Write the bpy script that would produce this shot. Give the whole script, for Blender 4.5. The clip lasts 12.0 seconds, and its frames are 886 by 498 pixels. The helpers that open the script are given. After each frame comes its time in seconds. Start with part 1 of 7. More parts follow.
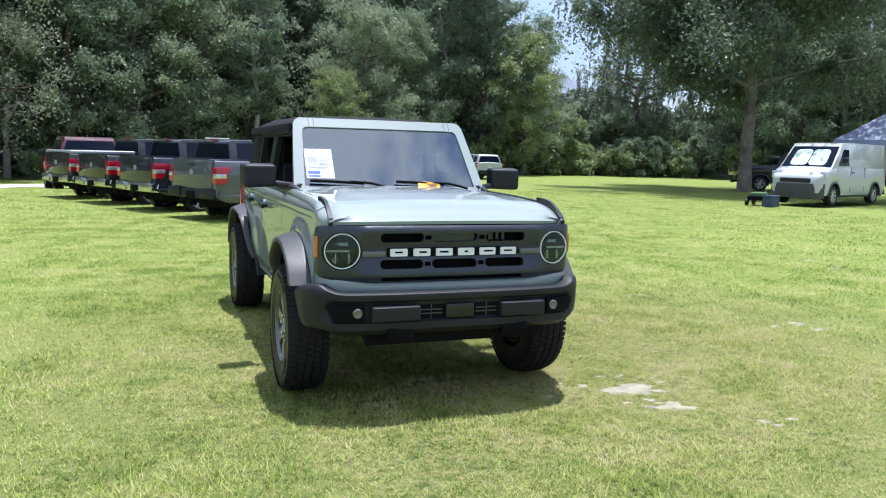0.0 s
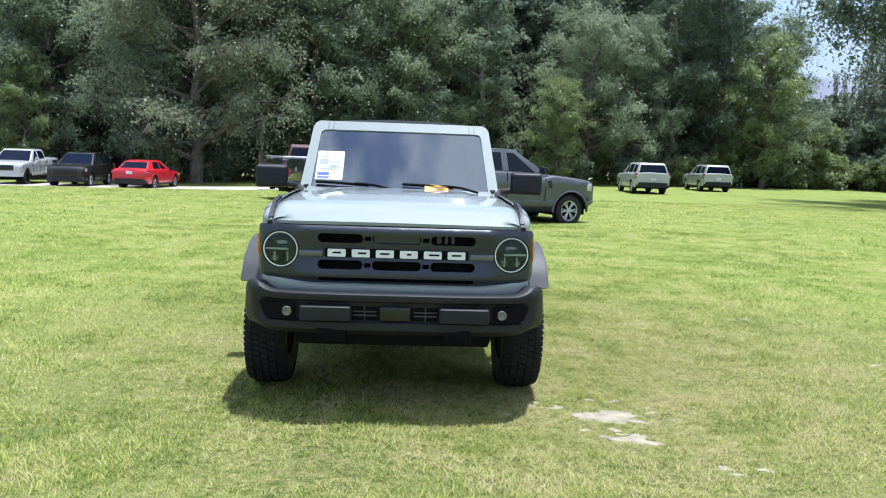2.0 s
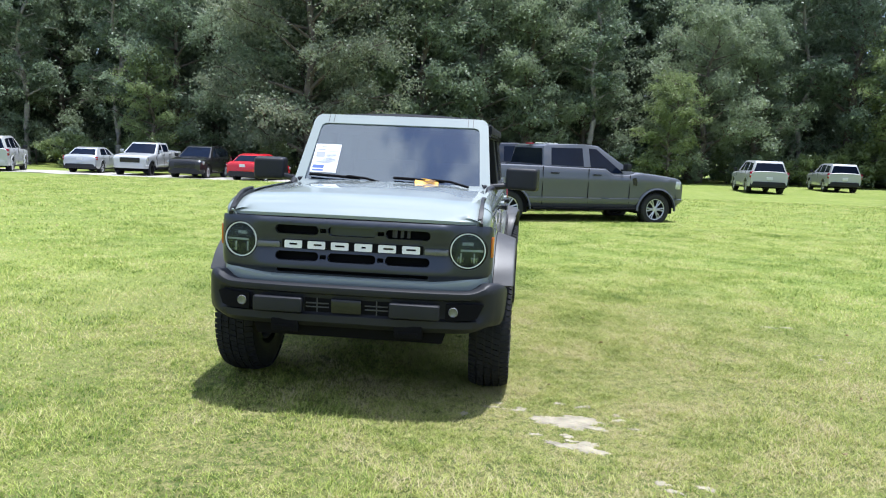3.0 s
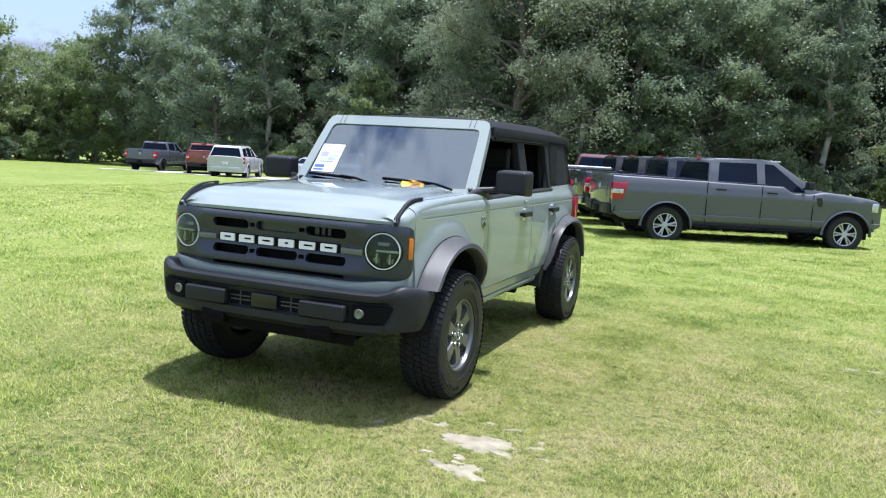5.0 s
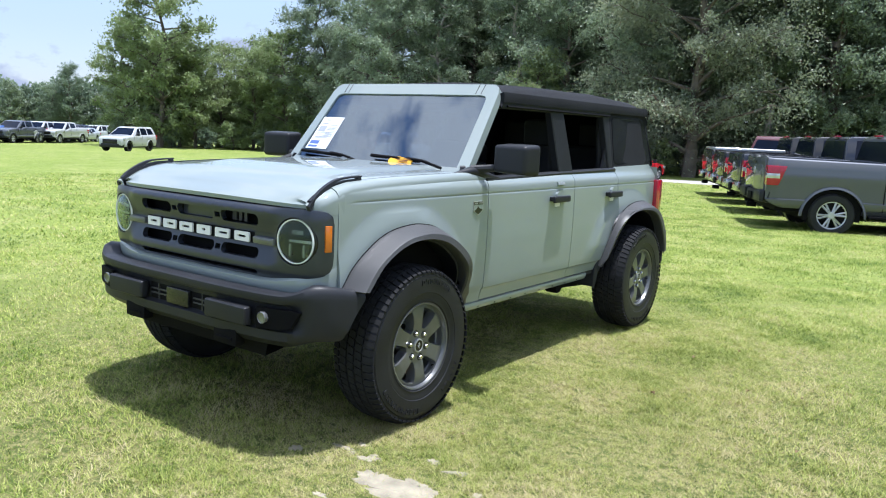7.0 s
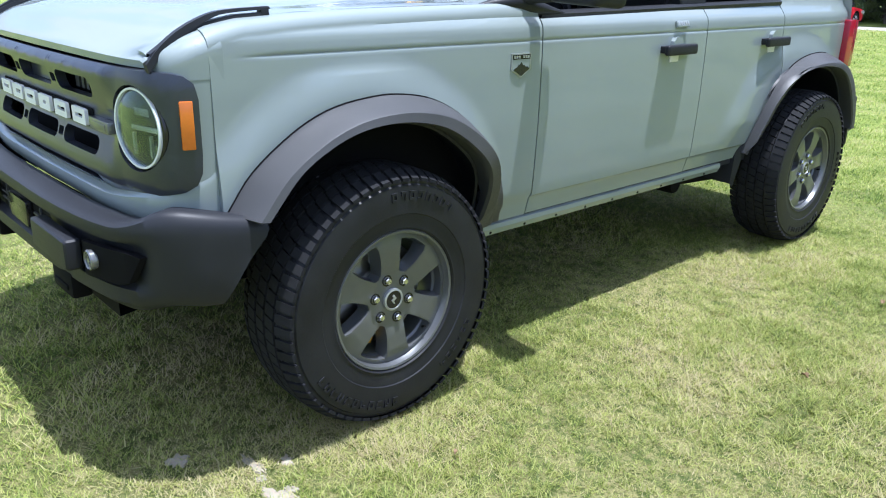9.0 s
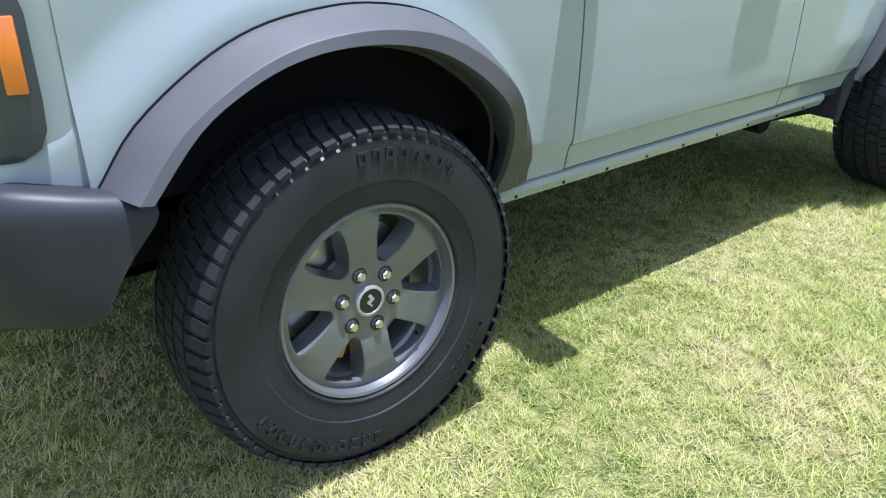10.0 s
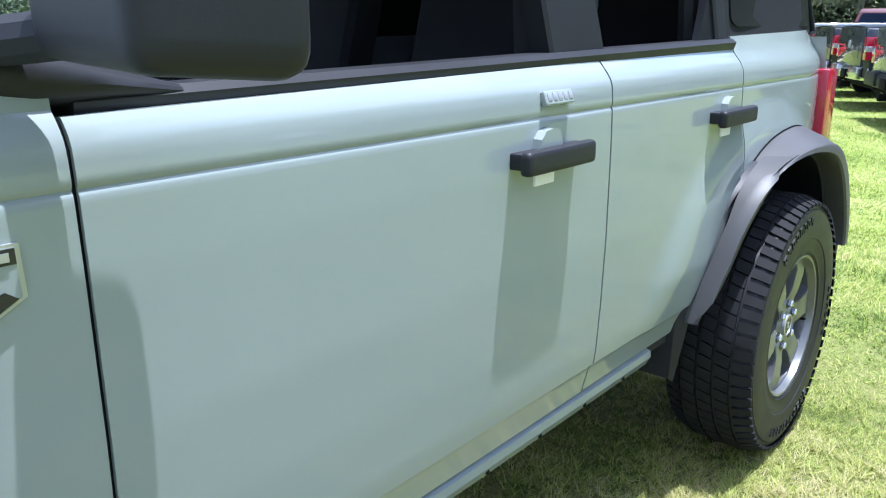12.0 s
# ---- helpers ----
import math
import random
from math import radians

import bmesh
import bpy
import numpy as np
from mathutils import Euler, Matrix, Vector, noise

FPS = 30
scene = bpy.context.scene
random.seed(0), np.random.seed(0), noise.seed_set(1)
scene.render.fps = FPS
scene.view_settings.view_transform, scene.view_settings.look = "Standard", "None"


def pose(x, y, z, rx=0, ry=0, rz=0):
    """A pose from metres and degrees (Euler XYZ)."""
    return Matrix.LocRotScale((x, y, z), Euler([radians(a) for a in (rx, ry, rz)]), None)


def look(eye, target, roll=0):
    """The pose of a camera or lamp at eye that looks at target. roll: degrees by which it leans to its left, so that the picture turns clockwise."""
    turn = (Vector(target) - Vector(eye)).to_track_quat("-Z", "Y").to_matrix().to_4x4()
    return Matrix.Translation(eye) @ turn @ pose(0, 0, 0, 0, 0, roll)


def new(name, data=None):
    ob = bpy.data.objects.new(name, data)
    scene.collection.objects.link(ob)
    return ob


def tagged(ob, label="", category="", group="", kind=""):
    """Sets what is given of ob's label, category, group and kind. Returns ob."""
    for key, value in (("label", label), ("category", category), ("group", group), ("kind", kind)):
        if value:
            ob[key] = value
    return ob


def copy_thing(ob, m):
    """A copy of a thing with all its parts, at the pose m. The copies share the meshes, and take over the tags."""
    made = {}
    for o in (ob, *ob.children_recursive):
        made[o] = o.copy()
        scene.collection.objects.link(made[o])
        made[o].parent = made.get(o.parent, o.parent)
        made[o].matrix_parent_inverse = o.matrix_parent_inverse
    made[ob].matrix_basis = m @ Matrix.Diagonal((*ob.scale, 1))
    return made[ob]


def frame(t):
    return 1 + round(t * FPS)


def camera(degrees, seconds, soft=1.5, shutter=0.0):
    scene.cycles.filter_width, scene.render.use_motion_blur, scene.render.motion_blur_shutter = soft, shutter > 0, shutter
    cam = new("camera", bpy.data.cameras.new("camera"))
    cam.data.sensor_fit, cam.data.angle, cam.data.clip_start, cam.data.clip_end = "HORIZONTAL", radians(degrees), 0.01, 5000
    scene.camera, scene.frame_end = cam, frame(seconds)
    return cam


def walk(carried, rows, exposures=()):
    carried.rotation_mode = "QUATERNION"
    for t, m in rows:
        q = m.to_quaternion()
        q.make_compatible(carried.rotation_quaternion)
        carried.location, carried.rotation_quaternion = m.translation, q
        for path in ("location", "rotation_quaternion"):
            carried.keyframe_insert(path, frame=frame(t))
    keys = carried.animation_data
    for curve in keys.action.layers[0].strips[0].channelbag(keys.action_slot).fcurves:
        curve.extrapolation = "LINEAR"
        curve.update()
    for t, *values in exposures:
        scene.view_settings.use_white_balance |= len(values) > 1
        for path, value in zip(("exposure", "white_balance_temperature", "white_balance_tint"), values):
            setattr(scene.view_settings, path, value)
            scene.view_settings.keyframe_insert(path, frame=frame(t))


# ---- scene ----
cam = camera(58.8, 12.0, 1.1)
PATH = [
    (0, (-1.776, -5.166, 1.596), (-1.073, -3.309, 1.354), 1.5),
    (0.5, (-1.395, -5.239, 1.594), (-0.816, -3.339, 1.358), 1.8),
    (1, (-0.924, -5.345, 1.601), (-0.504, -3.403, 1.37), 1.8),
    (1.5, (-0.444, -5.377, 1.605), (-0.183, -3.407, 1.373), 1.9),
    (2, (0.033, -5.406, 1.598), (0.136, -3.423, 1.362), 2.0),
    (2.5, (0.524, -5.358, 1.589), (0.474, -3.373, 1.345), 1.9),
    (3, (1.016, -5.312, 1.617), (0.819, -3.339, 1.36), 2.4),
    (3.2, (1.181, -5.256, 1.626), (0.928, -3.289, 1.365), 2.6),
    (5, (2.729, -4.646, 1.591), (1.969, -2.812, 1.346), 3.3),
    (5.5, (3.084, -4.438, 1.591), (2.208, -2.657, 1.344), 3.1),
    (6, (3.295, -4.064, 1.567), (2.31, -2.342, 1.314), 2.8),
    (6.5, (3.408, -3.639, 1.554), (2.329, -1.977, 1.285), 2.7),
    (7, (3.387, -3.174, 1.551), (2.224, -1.575, 1.251), 2.6),
    (7.2, (3.341, -2.994, 1.541), (2.147, -1.421, 1.226), 2.5),
    (8.8, (2.863, -1.604, 1.441), (1.48, -0.299, 0.822), 1.5),
    (9, (2.739, -1.436, 1.41), (1.352, -0.159, 0.744), 1.4),
    (9.5, (2.473, -1.093, 1.317), (1.06, 0.102, 0.559), 0.5),
    (10, (2.269, -0.827, 1.261), (0.84, 0.3, 0.431), -0.5),
    (10.5, (2.092, -0.586, 1.268), (0.666, 0.576, 0.484), 0.1),
    (11, (1.872, -0.32, 1.345), (0.513, 0.989, 0.683), 0.1),
    (11.5, (1.747, 0.037, 1.323), (0.482, 1.471, 0.737), -0.5),
    (12, (1.621, 0.426, 1.347), (0.38, 1.896, 0.801), 0.0),
]
walk(cam, [(t, look(eye, target, roll)) for t, eye, target, roll in PATH], [(0.0, 1.18, 5800, 12.5), (7.0, 1.24, 5800, 12.5), (9.0, 1.38, 5500, 14), (9.5, 1.54, 5450, 16), (10.0, 1.80, 5450, 18), (10.5, 1.90, 5600, 18), (11.0, 1.64, 5500, 14), (12.0, 1.78, 5500, 14)])

# ---- world, sun, exposure ----
world = bpy.data.worlds.new("sky")
scene.world = world
world.use_nodes = True
wn, wl = world.node_tree.nodes, world.node_tree.links
wn.clear()
w_out = wn.new("ShaderNodeOutputWorld")
w_bg = wn.new("ShaderNodeBackground")
w_sky = wn.new("ShaderNodeTexSky")
w_sky.sky_type = "NISHITA"
w_sky.sun_disc = False
SUN_FROM = Vector((0.13, 0.09, 1.0)).normalized()
w_sky.sun_elevation = math.asin(SUN_FROM.z)
w_sky.sun_rotation = math.atan2(SUN_FROM.x, SUN_FROM.y)
w_sky.dust_density = 0.6
w_tc = wn.new("ShaderNodeTexCoord")
w_map = wn.new("ShaderNodeMapping")
w_map.inputs["Scale"].default_value = (1.0, 1.0, 1.8)
w_map.inputs["Location"].default_value = (0.35, 0.2, 0.0)
w_noise = wn.new("ShaderNodeTexNoise")
w_noise.inputs["Scale"].default_value = 5.0
w_noise.inputs["Detail"].default_value = 7.0
w_noise.inputs["Roughness"].default_value = 0.55
w_ramp = wn.new("ShaderNodeValToRGB")
w_ramp.color_ramp.elements[0].position = 0.44
w_ramp.color_ramp.elements[1].position = 0.56
w_mix = wn.new("ShaderNodeMix")
w_mix.data_type = "RGBA"
# clouds are grey near the horizon and brighter towards the high sun
w_xyz, w_high, w_cloud = wn.new("ShaderNodeSeparateXYZ"), wn.new("ShaderNodeMapRange"), wn.new("ShaderNodeMix")
w_high.inputs["From Min"].default_value, w_high.inputs["From Max"].default_value = 0.12, 0.85
w_cloud.data_type = "RGBA"
w_cloud.inputs["A"].default_value = (2.3, 2.55, 3.2, 1.0)
w_cloud.inputs["B"].default_value = (6.6, 6.8, 7.0, 1.0)
wl.new(w_tc.outputs["Generated"], w_xyz.inputs["Vector"])
wl.new(w_xyz.outputs["Z"], w_high.inputs["Value"])
wl.new(w_high.outputs["Result"], w_cloud.inputs["Factor"])
wl.new(w_cloud.outputs["Result"], w_mix.inputs["B"])
wl.new(w_tc.outputs["Generated"], w_map.inputs["Vector"])
wl.new(w_map.outputs["Vector"], w_noise.inputs["Vector"])
wl.new(w_noise.outputs["Fac"], w_ramp.inputs["Fac"])
# haze and far clouds close the sky near the horizon
w_low, w_max = wn.new("ShaderNodeMapRange"), wn.new("ShaderNodeMath")
w_low.inputs["From Min"].default_value, w_low.inputs["From Max"].default_value = 0.10, 0.42
w_low.inputs["To Min"].default_value, w_low.inputs["To Max"].default_value = 0.62, 0.0
w_max.operation = "MAXIMUM"
wl.new(w_xyz.outputs["Z"], w_low.inputs["Value"])
wl.new(w_low.outputs["Result"], w_max.inputs[0])
wl.new(w_ramp.outputs["Color"], w_max.inputs[1])
wl.new(w_max.outputs["Value"], w_mix.inputs["Factor"])
wl.new(w_sky.outputs["Color"], w_mix.inputs["A"])
wl.new(w_mix.outputs["Result"], w_bg.inputs["Color"])
w_bg.inputs["Strength"].default_value = 0.10
wl.new(w_bg.outputs["Background"], w_out.inputs["Surface"])

sun = new("sun", bpy.data.lights.new("sun", "SUN"))
sun.data.energy, sun.data.angle, sun.data.color = 3.45, radians(0.55), (1.0, 0.965, 0.9)
sun.matrix_world = look(SUN_FROM * 60, (0, 0, 0))


# ---- materials ----
def nodes_of(name):
    m = bpy.data.materials.new(name)
    m.use_nodes = True
    nt = m.node_tree
    return m, nt.nodes, nt.links, nt.nodes["Principled BSDF"]


def noise_node(n, l, coords, scale, detail=4.0, rough=0.55):
    t = n.new("ShaderNodeTexNoise")
    t.inputs["Scale"].default_value, t.inputs["Detail"].default_value, t.inputs["Roughness"].default_value = scale, detail, rough
    l.new(coords, t.inputs["Vector"])
    return t


def mix_node(n, l, fac, a, b, mode="MIX"):
    x = n.new("ShaderNodeMix")
    x.data_type, x.blend_type = "RGBA", mode
    for sock, val in (("Factor", fac), ("A", a), ("B", b)):
        if isinstance(val, (int, float)):
            x.inputs[sock].default_value = val
        elif isinstance(val, (tuple, list)):
            x.inputs[sock].default_value = (*val[:3], 1.0)
        else:
            l.new(val, x.inputs[sock])
    return x.outputs["Result"]


def ramp_node(n, l, fac, lo, hi):
    r = n.new("ShaderNodeMapRange")
    r.inputs["From Min"].default_value, r.inputs["From Max"].default_value = lo, hi
    l.new(fac, r.inputs["Value"])
    return r.outputs["Result"]


def mat(name, base, rough=0.5, metal=0.0, var=0.12, scale=3.0, grain=60.0, bump=0.0, coat=0.0, coat_rough=0.04, spec=0.5, rvar=0.1):
    """A surface with a base colour that varies at two scales, uneven roughness and a fine relief."""
    m, n, l, p = nodes_of(name)
    co = n.new("ShaderNodeTexCoord").outputs["Object"]
    big, fine = noise_node(n, l, co, scale), noise_node(n, l, co, grain, 3.0)
    dark = tuple(c * (1 - var) for c in base)
    light = tuple(min(1.0, c * (1 + var)) for c in base)
    col = mix_node(n, l, ramp_node(n, l, big.outputs["Fac"], 0.3, 0.7), dark, light)
    col = mix_node(n, l, var * 0.8, col, fine.outputs["Color"], "OVERLAY")
    l.new(col, p.inputs["Base Color"])
    rr = n.new("ShaderNodeMapRange")
    rr.inputs["To Min"].default_value, rr.inputs["To Max"].default_value = max(0.02, rough * (1 - rvar)), min(1, rough * (1 + rvar))
    l.new(big.outputs["Fac"], rr.inputs["Value"])
    l.new(rr.outputs["Result"], p.inputs["Roughness"])
    p.inputs["Metallic"].default_value = metal
    p.inputs["Specular IOR Level"].default_value = spec
    p.inputs["Coat Weight"].default_value = coat
    p.inputs["Coat Roughness"].default_value = coat_rough
    if bump:
        b = n.new("ShaderNodeBump")
        b.inputs["Strength"].default_value, b.inputs["Distance"].default_value = bump, 0.002
        l.new(fine.outputs["Fac"], b.inputs["Height"])
        l.new(b.outputs["Normal"], p.inputs["Normal"])
    return m


def paint(name, base, flake=0.0):
    return mat(name, base, 0.5, flake, 0.03, 1.2, 400.0, 0.0, 1.0, 0.025, spec=0.2, rvar=0.05)


def glass(name, tint, gloss=1.0):
    """Clear glass: what lies behind it, tinted, under a mirror gloss that grows at a slant."""
    m, n, l, p = nodes_of(name)
    n.remove(p)
    tr, gl, mx, fr = (n.new(k) for k in ("ShaderNodeBsdfTransparent", "ShaderNodeBsdfGlossy", "ShaderNodeMixShader", "ShaderNodeLayerWeight"))
    pw, ml = n.new("ShaderNodeMath"), n.new("ShaderNodeMath")
    pw.operation, ml.operation = "POWER", "MULTIPLY_ADD"
    tr.inputs["Color"].default_value = (*tint, 1)
    gl.inputs["Roughness"].default_value = 0.02
    # blue gloss colour stands for the bluer sky the glass should reflect
    gl.inputs["Color"].default_value = (0.84, 0.93, 1.0, 1)
    fr.inputs["Blend"].default_value = 0.5
    pw.inputs[1].default_value = 4.0
    ml.inputs[1].default_value, ml.inputs[2].default_value = 0.9, 0.09 * gloss
    l.new(fr.outputs["Facing"], pw.inputs[0])
    l.new(pw.outputs["Value"], ml.inputs[0])
    l.new(ml.outputs["Value"], mx.inputs["Fac"])
    l.new(tr.outputs["BSDF"], mx.inputs[1])
    l.new(gl.outputs["BSDF"], mx.inputs[2])
    l.new(mx.outputs["Shader"], n["Material Output"].inputs["Surface"])
    return m


def leaf_mat(name, base, yellow, lit=0.45):
    """Leaves: two greens by the leaf and by the tree, with light coming through."""
    m, n, l, p = nodes_of(name)
    geo, info = n.new("ShaderNodeNewGeometry"), n.new("ShaderNodeObjectInfo")
    col = mix_node(n, l, geo.outputs["Random Per Island"], tuple(c * 0.65 for c in base), tuple(c * 1.35 for c in base))
    col = mix_node(n, l, ramp_node(n, l, info.outputs["Random"], 0.2, 1.6), col, yellow)
    l.new(col, p.inputs["Base Color"])
    p.inputs["Roughness"].default_value = 0.45
    p.inputs["Specular IOR Level"].default_value = 0.5
    tl, ad = n.new("ShaderNodeBsdfTranslucent"), n.new("ShaderNodeMixShader")
    l.new(mix_node(n, l, 0.5, col, yellow), tl.inputs["Color"])
    ad.inputs["Fac"].default_value = lit
    l.new(p.outputs["BSDF"], ad.inputs[1])
    l.new(tl.outputs["BSDF"], ad.inputs[2])
    l.new(ad.outputs["Shader"], n["Material Output"].inputs["Surface"])
    return m


PAINT_SAGE = paint("pale sage paint", (0.238, 0.276, 0.273))
PLASTIC = mat("grained black plastic", (0.0175, 0.0185, 0.0225), 0.46, 0, 0.15, 4, 900, 0.12, spec=0.28)
FLARE_PLASTIC = mat("grained dark grey plastic", (0.052, 0.052, 0.055), 0.48, 0, 0.12, 5, 900, 0.2)
GRILLE_GREY = mat("satin charcoal paint", (0.036, 0.041, 0.055), 0.32, 0.3, 0.06, 3, 300, 0.0, 0.45, 0.10, spec=0.3)
BLACK = mat("matt black", (0.005, 0.005, 0.006), 0.75, 0, 0.2, 6, 80, spec=0.1)
GLOSS_BLACK = mat("gloss black", (0.012, 0.012, 0.014), 0.2, 0, 0.1, 6, 80)
CANVAS = mat("black canvas", (0.0125, 0.0135, 0.0165), 0.85, 0, 0.25, 2.5, 900, 0.5, spec=0.2)
VINYL = mat("smoked vinyl window", (0.012, 0.013, 0.016), 0.22, 0, 0.3, 3, 40, 0.05, spec=0.3)
RUBBER = mat("tyre rubber", (0.0165, 0.017, 0.0195), 0.46, 0, 0.3, 7, 140, 0.25, spec=0.25, rvar=0.35)
TREAD = mat("dull tread rubber", (0.017, 0.0175, 0.0195), 0.8, 0, 0.25, 20, 200, 0.2, spec=0.15)
RIM = mat("carbonised grey wheel paint", (0.135, 0.14, 0.146), 0.34, 0.5, 0.06, 8, 300, 0.0, 0.4, 0.1)
STEEL = mat("bare steel", (0.5, 0.5, 0.5), 0.3, 1.0, 0.1, 20, 300)
CHROME = mat("bright trim", (0.62, 0.63, 0.65), 0.24, 1.0, 0.04, 10, 100)
SILVER = mat("brushed silver plastic", (0.42, 0.43, 0.45), 0.3, 0.6, 0.06, 10, 300)
WHITE_TRIM = mat("white lettering", (0.8, 0.8, 0.8), 0.4, 0, 0.03)
PAPER = mat("white paper", (0.62, 0.64, 0.66), 0.7, 0, 0.03)
PRINT = mat("grey print", (0.3, 0.32, 0.36), 0.7)
PRINT_BLUE = mat("blue print", (0.08, 0.13, 0.35), 0.7)
YELLOW = mat("yellow leaflet", (0.75, 0.38, 0.02), 0.55, 0, 0.2, 30)
PRINT_BROWN = mat("dark brown print", (0.10, 0.035, 0.01), 0.6)
AMBER = mat("amber lens", (0.58, 0.15, 0.012), 0.2, 0, 0.1, 20, 200, 0, 0.6)
RED_LENS = mat("red lens", (0.36, 0.004, 0.026), 0.18, 0, 0.15, 14, 200, 0, 0.7)
CLEAR_LENS = mat("clear lamp lens", (0.55, 0.57, 0.58), 0.15, 0.5, 0.25, 12, 60, 0, 0.8)
FOG_LENS = mat("small lamp lens", (0.17, 0.175, 0.18), 0.22, 0.5, 0.3, 40, 200, 0, 0.6)
LAMP_BOWL = mat("lamp bowl", (0.012, 0.013, 0.016), 0.55, 0.0, 0.35, 9, 40, spec=0.15)
LAMP_RING = mat("satin lamp ring", (0.78, 0.80, 0.82), 0.25, 0.1, 0.05, 9, 40, 0, 0.5)
SUNSHADE = mat("pale sunshade behind glass", (0.50, 0.60, 0.55), 0.25, 0, 0.3, 2, 10)
WINDSHIELD = glass("windshield glass", (0.22, 0.28, 0.36), 2.3)
LENS_GLASS = glass("lamp glass", (0.9, 0.92, 0.92), 0.15)
# opaque pane; its blue base stands for reflected sky
TINTED = mat("tinted car glass", (0.004, 0.007, 0.017), 0.06, 0, 0.2, 2, 30, 0, 0.0, spec=0.2)
RIM_BRIGHT = mat("machined wheel face", (0.50, 0.51, 0.53), 0.28, 0.4, 0.08, 10, 200)
CABIN_GREY = mat("dark cabin trim", (0.012, 0.0125, 0.015), 0.75, 0, 0.2, 6, 200, 0.3)


# ---- shapes ----
def part(name, bm, material, parent=None, label="", sharp=32):
    """Links a bmesh as one mesh object, under a thing or a part."""
    me = bpy.data.meshes.new(name)
    bmesh.ops.recalc_face_normals(bm, faces=bm.faces)
    bm.to_mesh(me)
    bm.free()
    me.polygons.foreach_set("use_smooth", [True] * len(me.polygons))
    me.set_sharp_from_angle(angle=radians(sharp))
    me.materials.append(material)
    ob = new(name, me)
    ob.parent = parent
    if label:
        ob["label"] = label
    return ob


def again(ob, parent, m=None):
    """The same mesh once more, under another parent."""
    c = new(ob.name.split(".")[0], ob.data)
    c.parent = parent
    if m is not None:
        c.matrix_basis = m
    if "label" in ob:
        c["label"] = ob["label"]
    return c


def join(*shapes):
    out = bmesh.new()
    for s in shapes:
        me = bpy.data.meshes.new("tmp")
        s.to_mesh(me)
        out.from_mesh(me)
        bpy.data.meshes.remove(me)
        s.free()
    return out


def moved(bm, m):
    bmesh.ops.transform(bm, matrix=m, verts=bm.verts)
    if m.determinant() < 0:
        bmesh.ops.reverse_faces(bm, faces=bm.faces)
    return bm


FLIP = Matrix.Diagonal((-1, 1, 1, 1))


def bx(x0, x1, y0, y1, z0, z1, b=0.0, seg=2):
    bm = bmesh.new()
    bmesh.ops.create_cube(bm, size=1.0)
    for v in bm.verts:
        v.co = ((x0 + x1) / 2 + v.co.x * (x1 - x0), (y0 + y1) / 2 + v.co.y * (y1 - y0), (z0 + z1) / 2 + v.co.z * (z1 - z0))
    if b:
        bmesh.ops.bevel(bm, geom=bm.edges, offset=b, segments=seg, profile=0.6, affect="EDGES")
    return bm


def lathe(profile, c=(0, 0, 0), axis="x", seg=48, closed=False):
    """Turns (radius, height) rows about an axis through c."""
    bm = bmesh.new()
    rings = []
    for r, h in profile:
        ring = []
        for i in range(seg):
            a = 2 * math.pi * i / seg
            u, v = r * math.cos(a), r * math.sin(a)
            co = {"x": (h, u, v), "y": (u, h, v), "z": (u, v, h)}[axis]
            ring.append(bm.verts.new((co[0] + c[0], co[1] + c[1], co[2] + c[2])))
        rings.append(ring)
    pairs = list(zip(rings, rings[1:])) + ([(rings[-1], rings[0])] if closed else [])
    for a, b in pairs:
        for i in range(seg):
            bm.faces.new((a[i], a[(i + 1) % seg], b[(i + 1) % seg], b[i]))
    if not closed:
        bm.faces.new(rings[0])
        bm.faces.new(rings[-1])
    return bm


def tube(points, r, seg=8, taper=None):
    bm = bmesh.new()
    pts = [Vector(p) for p in points]
    rings = []
    for i, p in enumerate(pts):
        d = (pts[min(i + 1, len(pts) - 1)] - pts[max(i - 1, 0)]).normalized()
        q = d.to_track_quat("Z", "Y")
        rad = r if taper is None else taper[i]
        rings.append([bm.verts.new(p + q @ Vector((rad * math.cos(2 * math.pi * k / seg), rad * math.sin(2 * math.pi * k / seg), 0))) for k in range(seg)])
    for a, b in zip(rings, rings[1:]):
        for k in range(seg):
            bm.faces.new((a[k], a[(k + 1) % seg], b[(k + 1) % seg], b[k]))
    bm.faces.new(rings[0])
    bm.faces.new(rings[-1])
    return bm


def spline(pts, n):
    """A smooth line of n points through the given ones."""
    P = [Vector(p) for p in pts]
    P = [P[0] * 2 - P[1]] + P + [P[-1] * 2 - P[-2]]
    out = []
    m = len(P) - 3
    for i in range(n):
        u = m * i / (n - 1)
        k = min(int(u), m - 1)
        f = u - k
        a, b, c, d = P[k:k + 4]
        out.append(0.5 * (2 * b + (c - a) * f + (2 * a - 5 * b + 4 * c - d) * f * f + (3 * b - a - 3 * c + d) * f ** 3))
    return out


def line(x, rows):
    """Piecewise-linear value at x of (x, value) rows."""
    return float(np.interp(x, [r[0] for r in rows], [r[1] for r in rows]))


def rows_mesh(rows, wrap=False, caps=False):
    """Joins rows of points of equal length into a sheet."""
    bm = bmesh.new()
    vs = [[bm.verts.new(p) for p in row] for row in rows]
    for a, b in zip(vs, vs[1:]):
        k = len(a)
        for i in range(k if wrap else k - 1):
            bm.faces.new((a[i], a[(i + 1) % k], b[(i + 1) % k], b[i]))
    if caps:
        bm.faces.new(vs[0])
        bm.faces.new(vs[-1])
    return bm


